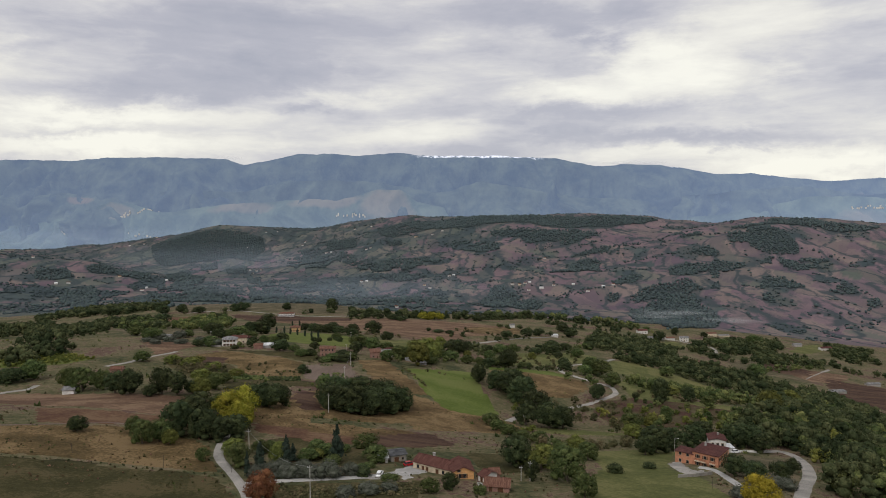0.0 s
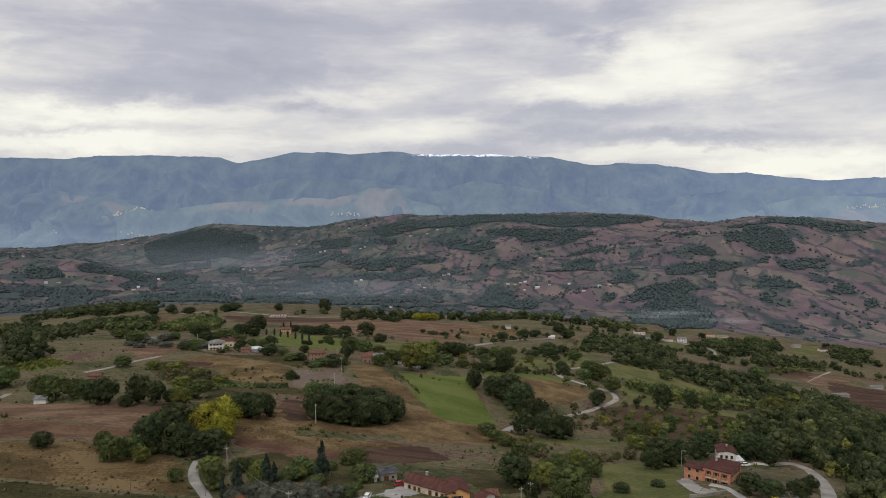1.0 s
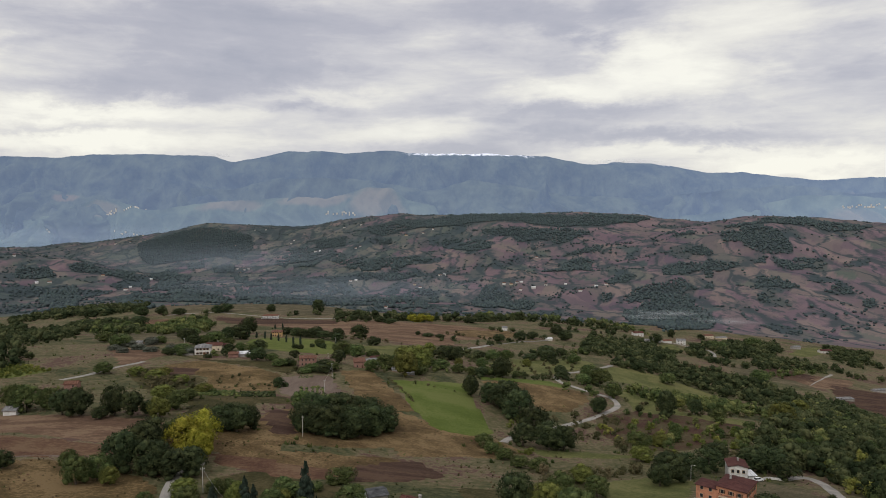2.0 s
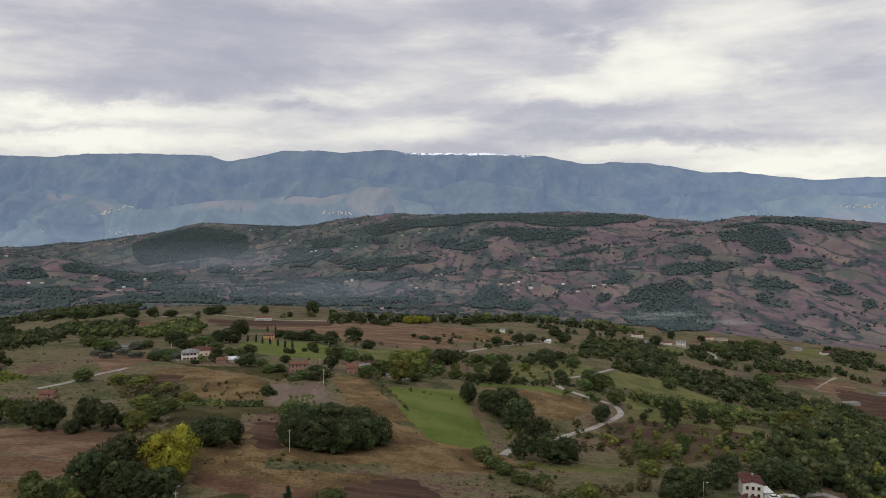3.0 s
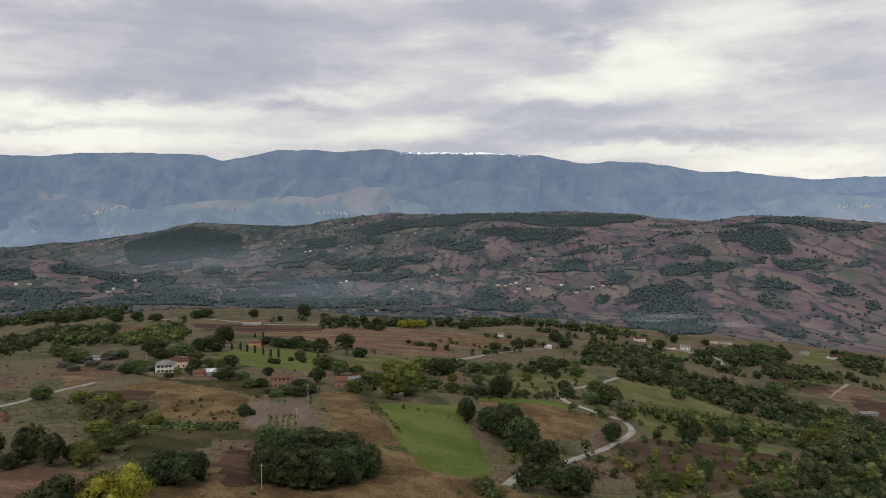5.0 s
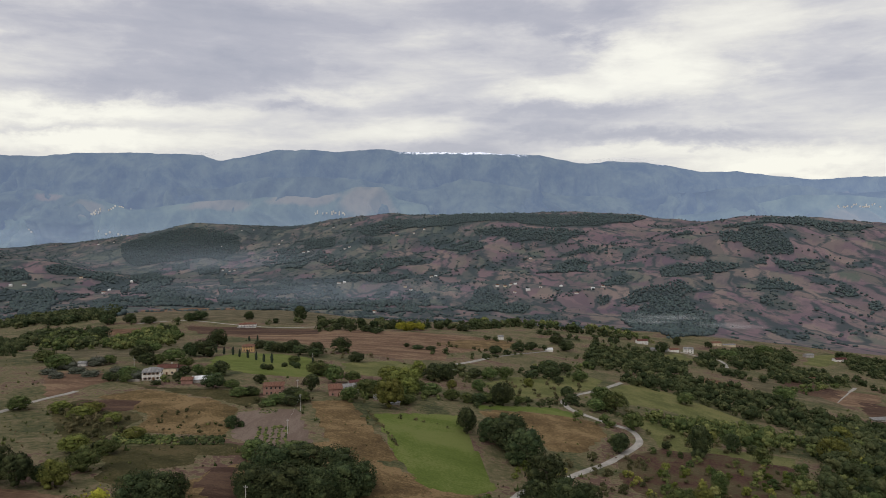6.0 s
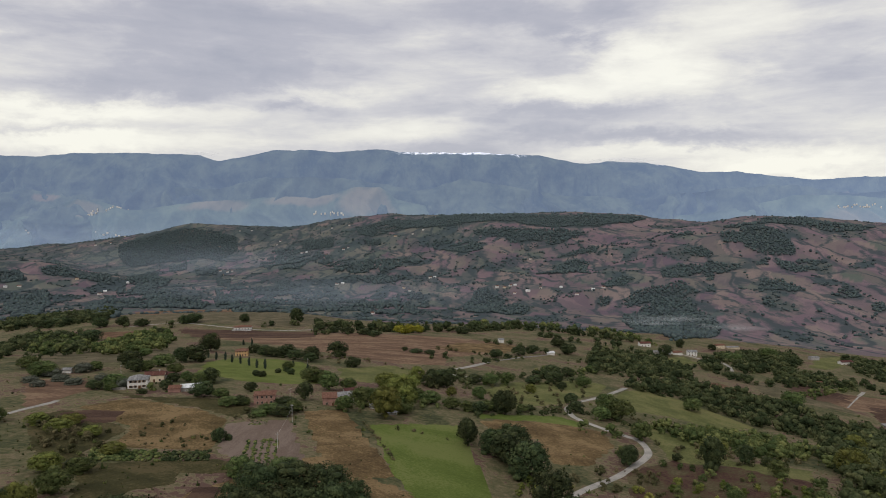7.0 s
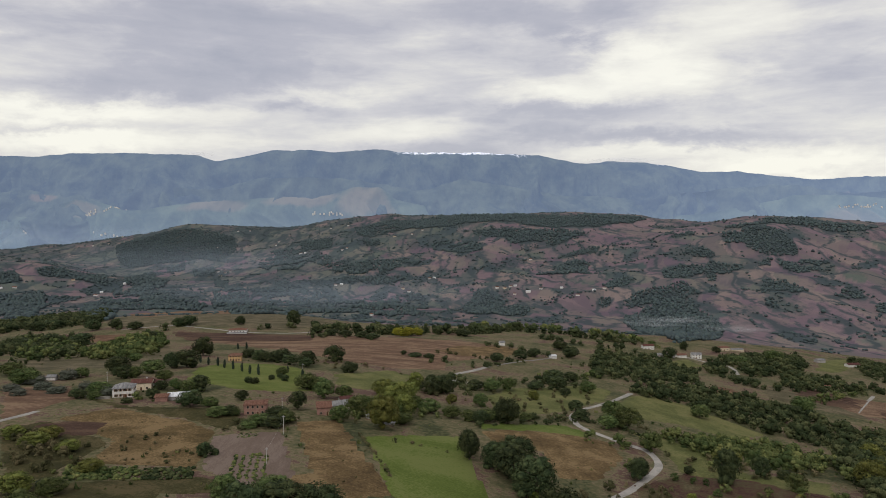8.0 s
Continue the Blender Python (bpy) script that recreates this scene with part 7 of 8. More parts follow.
def balcony(house_ob, u, z, wide, length, width):
    """A balcony on a house's short wall: slab, rails and balusters."""
    turn = Matrix.Translation((-length / 2, u * width / 2, z)) @ Matrix.Rotation(radians(-90), 4, "Z")
    bm = bmesh.new()
    box(bm, -wide / 2, wide / 2, -1.15, 0.0, -0.15, 0.0)
    bm.transform(turn)
    floor_ob = part("balcony", bm, WALLS["cream"], house_ob)
    bm = bmesh.new()
    for x0, x1, y0, y1 in ((-wide / 2, wide / 2, -1.15, -1.09), (-wide / 2, -wide / 2 + 0.06, -1.09, 0), (wide / 2 - 0.06, wide / 2, -1.09, 0)):
        box(bm, x0, x1, y0, y1, 0.92, 1.0)
    n = int(wide / 0.35)
    for k in range(n + 1):
        x = -wide / 2 + 0.03 + (wide - 0.06) * k / n
        box(bm, x - 0.02, x + 0.02, -1.14, -1.10, 0.0, 0.92)
    bm.transform(turn)
    part("railing", bm, POST_WOOD, floor_ob)


def storeys(count, sides, per, first=1.0):
    """Rows of windows, storey over storey, for the given walls."""
    out = []
    for s in sides:
        n = per.get(s, 2)
        for k in range(count):
            for i in range(n):
                u = (2 * (i + 0.5) / n - 1) * 0.86
                if k == 0 and i == n // 2 and s == "f":
                    out.append((s, u, 0.05, 1.0, 2.1, "door"))
                else:
                    out.append((s, u, first + 2.9 * k, 0.95, 1.25))
    return out


def pole(x, y, tall, label="grey concrete utility pole with a short crossarm", lamp=False, thick=0.14):
    """A utility pole with insulators, or a street lamp."""
    base = new("street_lamp" if lamp else "utility_pole")
    base.location = (x, y, float(height(x, y)))
    base.rotation_euler = (0, 0, float(rng.uniform(-0.4, 0.4)))
    tagged(base, label, "street lamp" if lamp else "utility pole", "utility poles")
    bm = bmesh.new()
    bmesh.ops.create_cone(bm, cap_ends=True, segments=10, radius1=thick, radius2=thick * 0.6, depth=tall + 0.6, matrix=Matrix.Translation((0, 0, tall / 2 - 0.3)))
    part("shaft", bm, POLE_WOOD, base)
    bm = bmesh.new()
    if lamp:
        box(bm, -0.05, 1.3, -0.05, 0.05, tall - 0.15, tall - 0.05)
        part("arm", bm, METAL, base)
        bm = bmesh.new()
        box(bm, 1.0, 1.7, -0.14, 0.14, tall - 0.32, tall - 0.15)
        part("lamp_head", bm, WALLS["white"], base)
    else:
        box(bm, -0.7, 0.7, -0.06, 0.06, tall - 0.5, tall - 0.38)
        part("crossarm", bm, METAL, base)
        for k in (-0.6, 0, 0.6):
            bm = bmesh.new()
            bmesh.ops.create_cone(bm, cap_ends=True, segments=8, radius1=0.07, radius2=0.05, depth=0.22, matrix=Matrix.Translation((k, 0, tall - 0.27 if k else tall + 0.1)))
            part("insulator", bm, WALLS["white"], base)
    return base


def cable(a, b, tall_a, tall_b, sag, thick=0.025):
    """A slack overhead cable between two poles."""
    p = Vector((*a, float(height(*a)) + tall_a))
    q = Vector((*b, float(height(*b)) + tall_b))
    d = (q - p).normalized()
    side = d.cross(Vector((0, 0, 1))).normalized()
    bm = bmesh.new()
    rows = []
    for k in range(17):
        t = k / 16
        c = p.lerp(q, t) - Vector((0, 0, sag * 4 * t * (1 - t)))
        rows.append([bm.verts.new(c + o * thick) for o in (side, Vector((0, 0, 1)), -side, Vector((0, 0, -1)))])
    for r, s in zip(rows, rows[1:]):
        for i in range(4):
            bm.faces.new((r[i], r[(i + 1) % 4], s[(i + 1) % 4], s[i]))
    me = bpy.data.meshes.new("overhead_cable")
    bm.to_mesh(me)
    bm.free()
    me.materials.append(METAL)
    return tagged(new("overhead_cable", me), "slack grey overhead cable between utility poles", "cable", "overhead cables")


PAINTS = {"red": (0.30, 0.012, 0.014), "white": (0.72, 0.72, 0.72), "grey": (0.24, 0.25, 0.27)}
PAINTS = {k: surface(k + "_car_paint", (tuple(c * 0.95 for c in v), v), 0.4, 3.0, rough=0.25, bump=0, spec=0.5) for k, v in PAINTS.items()}
RUBBER = surface("black_rubber", ((0.012, 0.012, 0.012), (0.025, 0.025, 0.025)), 2.0, 12.0, rough=0.8, bump=0.2)


def car(x, y, turn, paint, label):
    """A small hatchback: body, glasshouse, bumpers, four wheels."""
    base = new("car")
    base.matrix_basis = pose(x, y, float(height(x, y)) + 0.42, 0, 0, turn)
    tagged(base, label, "car", "parked cars")
    profile = [(-2.0, 0.28), (-2.05, 0.62), (-1.9, 0.88), (-1.0, 0.96), (0.95, 0.98), (1.85, 0.9), (2.02, 0.6), (1.98, 0.28)]
    bm = bmesh.new()
    rings = []
    for yy, k in ((-0.84, 0.94), (-0.80, 1.0), (0.80, 1.0), (0.84, 0.94)):
        rings.append([bm.verts.new((px * k, yy, 0.28 + (pz - 0.28) * k)) for px, pz in profile])
    n = len(profile)
    for a, b in zip(rings, rings[1:]):
        for i in range(n):
            bm.faces.new((a[i], b[i], b[(i + 1) % n], a[(i + 1) % n]))
    bm.faces.new(rings[0])
    bm.faces.new(rings[-1][::-1])
    part("body", bm, PAINTS[paint], base)
    bm = bmesh.new()
    low, top = [(-1.75, 0.9), (1.15, 0.95)], [(-1.35, 1.42), (0.45, 1.45)]
    v = [bm.verts.new((px, s * 0.76, pz)) for s in (-1, 1) for px, pz in low] + [bm.verts.new((px, s * 0.6, pz)) for s in (-1, 1) for px, pz in top]
    for f in ((0, 1, 5, 4), (3, 2, 6, 7), (1, 3, 7, 5), (2, 0, 4, 6)):
        bm.faces.new([v[i] for i in f])
    part("windows", bm, GLASS, base)
    bm = bmesh.new()
    slab(bm, [(-1.36, -0.61, 1.42), (0.46, -0.61, 1.45), (0.46, 0.61, 1.45), (-1.36, 0.61, 1.42)], 0.05)
    part("roof", bm, PAINTS[paint], base)
    for wx in (-1.25, 1.3):
        for wy in (-0.8, 0.8):
            bm = bmesh.new()
            turn_m = Matrix.Translation((wx, wy, 0.3)) @ Matrix.Rotation(radians(90), 4, "X")
            bmesh.ops.create_cone(bm, cap_ends=True, segments=14, radius1=0.31, radius2=0.31, depth=0.2, matrix=turn_m)
            w = part("wheel", bm, RUBBER, base)
            bm = bmesh.new()
            bmesh.ops.create_cone(bm, cap_ends=True, segments=10, radius1=0.19, radius2=0.19, depth=0.22, matrix=turn_m)
            part("rim", bm, METAL, w)
    return base


def post(x, y, tall):
    bm = bmesh.new()
    bmesh.ops.create_cone(bm, cap_ends=True, segments=8, radius1=0.08, radius2=0.065, depth=tall + 0.3, matrix=Matrix.Translation((0, 0, tall / 2 - 0.15)))
    bm.verts.ensure_lookup_table()
    me = bpy.data.meshes.new("fence_post")
    bm.to_mesh(me)
    bm.free()
    me.materials.append(POST_WOOD)
    o = new("fence_post", me)
    o.location = (x, y, float(height(x, y)))
    o.rotation_euler = (float(rng.uniform(-0.06, 0.06)), float(rng.uniform(-0.06, 0.06)), 0)
    return tagged(o, "dark weathered wooden post on a field boundary", "post", "boundary posts")


def wall_run(points, high, thick, material, name="garden_wall", label="low pale stone wall beside a yard"):
    """A low wall along a line in plan."""
    bm = bmesh.new()
    rows = []
    line = curve_points(points, 3.0)
    for k, q in enumerate(line):
        d = (line[min(k + 1, len(line) - 1)] - line[max(k - 1, 0)]).normalized()
        side = Vector((-d.y, d.x)) * thick / 2
        z = float(height(q.x, q.y))
        rows.append([bm.verts.new((*(q + side * s), z + h)) for s, h in ((1, -0.3), (1, high), (-1, high), (-1, -0.3))])
    for a, b in zip(rows, rows[1:]):
        for i in range(3):
            bm.faces.new((a[i], b[i], b[i + 1], a[i + 1]))
    bm.faces.new(rows[0])
    bm.faces.new(rows[-1][::-1])
    me = bpy.data.meshes.new(name)
    bm.to_mesh(me)
    bm.free()
    me.materials.append(material)
    return tagged(new(name, me), label, "wall")


def mist_material(name, wisps, most, colour):
    """Thin mist: clear at its edges, milky in wisps within."""
    m = bpy.data.materials.new(name)
    m.use_nodes = True
    t = m.node_tree
    t.nodes.clear()
    link = t.links.new
    coord = t.nodes.new("ShaderNodeTexCoord")
    mp = t.nodes.new("ShaderNodeMapping")
    mp.inputs["Scale"].default_value = (3.0, 3.0, 1.2)
    link(coord.outputs["Object"], mp.inputs[0])
    n = node(t, "ShaderNodeTexNoise", Scale=1.4, Detail=6.0, Roughness=0.6, Distortion=0.8)
    link(mp.outputs[0], n.inputs["Vector"])
    flat = t.nodes.new("ShaderNodeVectorMath")
    flat.operation = "MULTIPLY"
    flat.inputs[1].default_value = (1, 0, 1)
    link(coord.outputs["Object"], flat.inputs[0])
    far = t.nodes.new("ShaderNodeVectorMath")
    far.operation = "LENGTH"
    link(flat.outputs[0], far.inputs[0])
    fade = t.nodes.new("ShaderNodeMapRange")
    fade.inputs["From Min"].default_value, fade.inputs["From Max"].default_value = 0.74, 0.05
    link(far.outputs["Value"], fade.inputs["Value"])
    wisp = t.nodes.new("ShaderNodeMapRange")
    wisp.inputs["From Min"].default_value, wisp.inputs["From Max"].default_value, wisp.inputs["To Max"].default_value = *wisps, most
    link(n.outputs["Fac"], wisp.inputs["Value"])
    mul = t.nodes.new("ShaderNodeMath")
    mul.operation = "MULTIPLY"
    link(fade.outputs[0], mul.inputs[0])
    link(wisp.outputs[0], mul.inputs[1])
    clear, milk, both, out = t.nodes.new("ShaderNodeBsdfTransparent"), t.nodes.new("ShaderNodeBsdfDiffuse"), t.nodes.new("ShaderNodeMixShader"), t.nodes.new("ShaderNodeOutputMaterial")
    milk.inputs[0].default_value = (*colour, 1)
    link(mul.outputs[0], both.inputs[0])
    link(clear.outputs[0], both.inputs[1])
    link(milk.outputs[0], both.inputs[2])
    link(both.outputs[0], out.inputs[0])
    return m


def mist(x, y, wide, deep, tall, lift, label="thin white wisp of mist over wooded slopes", level=None):
    """A thin wisp of valley mist: a flat lumpy body of droplets."""
    bm = bmesh.new()
    bmesh.ops.create_icosphere(bm, subdivisions=4, radius=1.0)
    for v in bm.verts:
        v.co *= 1 + 0.22 * noise.noise(v.co * 1.7)
    me = bpy.data.meshes.new("mist")
    bm.to_mesh(me)
    bm.free()
    me.materials.append(HAZE if "haze" in label else MIST)
    o = new("mist", me)
    o.location = (x, y, float(height(x, y)) + lift if level is None else level)
    o.scale = (wide, deep, tall)
    return tagged(o, label, "mist", kind="stuff")


MIST = mist_material("thin_mist", (0.36, 0.72), 0.28, (0.85, 0.87, 0.90))
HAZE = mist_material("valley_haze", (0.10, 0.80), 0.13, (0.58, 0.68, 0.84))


# ---- buildings and clutter in plan ----
house("farmhouse", "long low cream and ochre farmhouse with red tiled roof", -1.4, 231.0, -34, 16.5, 7.5, 3.0, 1.5, "cream", "red", [("f", -0.75, 1.0, 0.9, 1.2), ("f", -0.5, 0.05, 1.0, 2.1, "door"), ("f", -0.3, 0.05, 1.0, 2.1, "door"), ("f", 0.2, 0.05, 1.1, 2.1, "door"), ("f", 0.5, 1.0, 0.9, 1.2), ("f", 0.75, 0.05, 1.0, 2.1, "door"), ("r", 0.0, 1.0, 1.0, 1.2), ("r", -0.45, 1.0, 1.0, 1.2), ("r", -0.5, 3.0, 0.7, 0.7)], chimney=(-0.35, 0.3))
house("farmhouse_wing", "ochre gable end of the farmhouse with shuttered windows", 5.8, 225.8, -82, 9.5, 7.0, 3.3, 1.5, "ochre", "red", [("r", -0.3, 1.2, 1.0, 1.3), ("r", 0.1, 1.2, 1.0, 1.3), ("r", -0.4, 3.2, 0.6, 0.7), ("b", 0.3, 1.2, 1.0, 1.2)], shutters=True)
house("stone_barn", "grey stone barn with a worn dark roof", -16.9, 245.1, 20, 5.6, 6, 2.9, 0.6, "stone", "slate", [("f", -0.3, 0.05, 1.6, 2.1, "door"), ("f", 0.5, 1.0, 0.8, 0.9)], category="barn")
house("greenhouse", "small pale frame shed beside a barn", -21.7, 240.9, 20, 3.0, 4, 2.0, 1.0, "white", "pale", [("f", 0.0, 0.05, 1.0, 1.8, "door")], category="shed")
house("shed", "low shed with bright red tiled roof", 14.4, 220.4, -50, 3.0, 5.5, 2.4, 1.1, "white", "red", [("f", 0.0, 0.05, 1.0, 2.0, "door")], category="shed")
house("shed", "low shed with rusty tiled roof", 16.7, 209.0, -10, 7.5, 6, 2.3, 1.4, "pink", "rust", [("f", -0.5, 0.05, 1.2, 2.0, "door"), ("f", 0.3, 0.05, 1.8, 2.0, "door")], category="shed")
house("shed", "small brown roofed shed behind another", 16.7, 225.4, 10, 3.0, 5, 2.3, 1.0, "pink", "rust", (), category="shed")
house("country_house", "two-storey terracotta house with dark red roof", 106.6, 271.5, 50, 12.5, 10, 6.2, 1.5, "terracotta", "dark", storeys(2, "fl", {"f": 4, "l": 3}), chimney=(0.0, 0.4), shutters=True, hip=True)
house("house_annex", "terracotta annex of the country house with terrace", 98.3, 274.7, 50, 6.5, 7, 5.2, 0.9, "terracotta", "dark", storeys(2, "l", {"l": 2}), hip=True)
house("white_house", "white two-storey house with brown tiled roof", 129.6, 323.5, -104, 9, 7.5, 6.4, 0.9, "white", "dark", storeys(2, "r", {"r": 3}), chimney=(-0.3, 0.2))
house("white_shed", "small white outbuilding beside a house", 134.3, 320.8, 6, 3.0, 4, 2.6, 0.6, "white", "pale", (), lean=True, category="shed")
house("farm_shed", "low pale shed under trees", -186.0, 341.5, 6, 5.4, 6, 2.6, 1.0, "white", "grey", (), category="shed")
house("hut", "small red-brown hut among shrubs", -189.4, 398.8, 6, 6.5, 5, 2.6, 1.0, "pink", "rust", [("f", 0.4, 1.0, 0.8, 0.9)], category="hut")
house("villa", "pale two-storey farmhouse with grey hipped roof", -166.4, 536.6, 12, 10.9, 9, 5.6, 2.0, "white", "grey", storeys(2, "frl", {"f": 4, "r": 2, "l": 2}), hip=True, shutters=True)
house("farm_wing", "long farm wing with red tiled roof", -165.1, 558.8, 6, 11.7, 7, 4.8, 1.4, "cream", "red", storeys(1, "f", {"f": 3}), chimney=(0.4, 0.2))
house("white_house", "small white house with reddish roof behind a farm", -158.7, 562.5, 6, 6.1, 7, 4.6, 1.0, "white", "dark", storeys(1, "f", {"f": 2}), hip=True)
house("long_shed", "long low shed with pale sheet roof", -133.6, 531.3, 14, 12.3, 9, 2.8, 1.0, "grey", "pale", [("f", 0.5, 0.05, 2.2, 2.1, "door")], category="shed")
house("shed", "rusty lean-to beside a long shed", -141.1, 525.8, 6, 6.4, 7, 2.7, 0.9, "pink", "rust", (), category="shed")
house("brick_house", "square faded brick house with flat red roof", -84.4, 502.4, 8, 11.2, 9, 5.6, 0.8, "pink", "rust", storeys(2, "f", {"f": 4}) + [("r", 0.0, 1.0, 1.0, 1.2)], hip=True)
house("stone_house", "weathered pink house beside grey roofed barns", -51.0, 514.5, 10, 7.7, 8, 4.6, 1.0, "pink", "rust", storeys(1, "f", {"f": 2}), lean=True)
house("barn", "low barn with grey sheet roof", -45.0, 533.0, 20, 10.3, 9, 3.4, 1.5, "stone", "grey", [("f", -0.5, 0.05, 1.8, 2.1, "door")], category="barn")
house("barn", "small barn with dark tiled roof", -42.7, 545.9, 20, 7.7, 7, 4.4, 1.2, "stone", "dark", (), category="barn")
house("shed", "low grey shed among scrub", -22.3, 517.4, 6, 12.4, 5, 2.0, 0.5, "grey", "grey", (), lean=True, category="shed")
house("shed", "collapsed pale sheet roof in scrub", -15.6, 505.6, 6, 6.2, 4, 1.2, 0.4, "grey", "grey", (), lean=True, category="shed")
house("villa", "yellow villa with orange roof among cypresses", -157.6, 733.9, 8, 10.4, 9, 4.8, 1.6, "yellow", "rust", storeys(2, "f", {"f": 4}), hip=True)
house("farmhouse", "low white hilltop farmhouse with terrace", -229.9, 1014.9, 6, 21.3, 12, 3.6, 1.6, "white", "rust", storeys(1, "f", {"f": 5}), hip=True)
house("terrace_wall", "white terrace wall of the hilltop farm", -227.6, 999.5, 6, 23.5, 3, 1.4, 0.2, "white", "grey", (), lean=True, category="terrace")
house("shed", "small pale shed in scrub", -236.3, 592.5, 6, 5.2, 5, 2.4, 0.9, "white", "grey", (), category="shed")
house("cottage", "small white cottage beside trees", 100.8, 1008.1, 6, 6.7, 6, 4.0, 1.6, "white", "grey", (), category="cottage")
house("shed", "white field shed beside a lane", 150.5, 932.1, 6, 8.6, 7, 3.0, 1.2, "white", "pale", (), category="shed")
house("cottage", "white cottage with red roof at the hamlet edge", 326.0, 1130.0, 6, 16.4, 9, 5.0, 1.8, "white", "red", storeys(1, "f", {"f": 3}), category="cottage")
house("long_shed", "long grey hamlet shed", 331.5, 1072.6, 6, 23.6, 10, 3.4, 1.2, "grey", "grey", (), category="shed")
house("cottage", "small white hamlet house", 356.1, 1081.1, 6, 13.3, 8, 3.6, 1.4, "white", "rust", (), category="cottage")
house("white_house", "white hamlet house with stepped gables", 382.2, 1092.8, -10, 13.2, 9, 6.0, 1.8, "white", "grey", storeys(2, "f", {"f": 3}))
house("cottage", "pale hamlet house behind trees", 465.4, 1196.6, 6, 16.6, 9, 4.5, 1.5, "cream", "rust", storeys(1, "f", {"f": 3}), category="cottage")
house("long_shed", "low white hamlet wall and sheds", 491.4, 1205.1, 6, 20.4, 6, 2.4, 0.6, "cream", "grey", (), lean=True, category="shed")
house("cottage", "grey cottage on the far slope", 596.5, 1159.5, 6, 13.6, 8, 4.2, 1.5, "grey", "grey", (), category="cottage")
house("cottage", "white house with red roof on the far slope", 626.7, 1128.1, 6, 18.7, 9, 4.6, 1.8, "white", "dark", storeys(1, "f", {"f": 3}), category="cottage")
house("shed", "pale shed on the far slope", 463.3, 914.2, 6, 9.1, 6, 3.0, 1.0, "cream", "rust", (), category="shed")
house("ruin", "roofless pale ruin beside a track", 406.3, 705.0, 6, 15.7, 6, 2.2, 0.4, "stone", "grey", (), lean=True, category="ruin")
house("shed", "pale shed and stacked clutter on a slope", 490.8, 783.1, 6, 15.6, 6, 2.8, 0.9, "grey", "grey", (), category="shed")
house("farmhouse", "small distant pale farmhouse with tiled roof", -1187.6, 2122.5, 15, 8.4, 6.5, 3.8, 1.5, "white", "pale", (), group="distant farmhouses")
house("farmhouse", "small distant pale farmhouse with tiled roof", -1162.8, 2146.0, 26, 11.2, 6.5, 3.8, 1.5, "white", "rust", (), group="distant farmhouses")
house("farmhouse", "small distant pale farmhouse with tiled roof", -927.2, 2129.4, -5, 11.2, 6.5, 3.8, 1.5, "white", "rust", (), group="distant farmhouses")
house("farmhouse", "small distant pale farmhouse with tiled roof", -938.2, 2188.4, 28, 8.4, 6.5, 3.8, 1.5, "white", "pale", (), group="distant farmhouses")
house("farmhouse", "small distant pale farmhouse with tiled roof", -791.3, 2872.3, -26, 8.4, 6.5, 3.8, 1.5, "cream", "rust", (), group="distant farmhouses")
house("farmhouse", "small distant pale farmhouse with tiled roof", -819.0, 2938.5, 6, 7.5, 6.5, 3.8, 1.5, "white", "rust", (), group="distant farmhouses")
house("farmhouse", "small distant pale farmhouse with tiled roof", -788.3, 2927.9, -30, 7.5, 6.5, 3.8, 1.5, "white", "rust", (), group="distant farmhouses")
house("farmhouse", "small distant pale farmhouse with tiled roof", -777.9, 2958.3, 26, 7.5, 6.5, 3.8, 1.5, "white", "red", (), group="distant farmhouses")
house("farmhouse", "small distant pale farmhouse with tiled roof", -545.0, 3243.0, 26, 11.2, 6.5, 3.8, 1.5, "white", "rust", (), group="distant farmhouses")
house("farmhouse", "small distant pale farmhouse with tiled roof", -521.8, 3227.8, 22, 8.4, 6.5, 3.8, 1.5, "white", "pale", (), group="distant farmhouses")
house("farmhouse", "small distant pale farmhouse with tiled roof", -405.4, 3014.3, 20, 9.3, 6.5, 3.8, 1.5, "cream", "rust", (), group="distant farmhouses")
house("farmhouse", "small distant pale farmhouse with tiled roof", -338.8, 3061.7, -10, 9.3, 6.5, 3.8, 1.5, "white", "rust", (), group="distant farmhouses")
house("farmhouse", "small distant pale farmhouse with tiled roof", -320.5, 3072.8, -14, 8.4, 6.5, 3.8, 1.5, "white", "rust", (), group="distant farmhouses")
house("farmhouse", "small distant pale farmhouse with tiled roof", 21.1, 2398.6, 20, 9.3, 6.5, 3.8, 1.5, "white", "rust", (), group="distant farmhouses")
house("farmhouse", "small distant pale farmhouse with tiled roof", 36.5, 2411.3, 16, 8.4, 6.5, 3.8, 1.5, "white", "pale", (), group="distant farmhouses")
house("farmhouse", "small distant pale farmhouse with tiled roof", 220.0, 2194.5, 15, 9.3, 6.5, 3.8, 1.5, "white", "rust", (), group="distant farmhouses")
house("farmhouse", "small distant pale farmhouse with tiled roof", 242.0, 2187.5, 16, 8.4, 6.5, 3.8, 1.5, "cream", "rust", (), group="distant farmhouses")
house("farmhouse", "small distant pale farmhouse with tiled roof", 262.1, 2210.1, 26, 8.4, 6.5, 3.8, 1.5, "white", "rust", (), group="distant farmhouses")
house("farmhouse", "small distant pale farmhouse with tiled roof", 277.7, 2221.6, 22, 8.4, 6.5, 3.8, 1.5, "white", "pale", (), group="distant farmhouses")
house("farmhouse", "small distant pale farmhouse with tiled roof", 307.0, 2154.7, -4, 13.1, 6.5, 3.8, 1.5, "white", "pale", (), group="distant farmhouses")
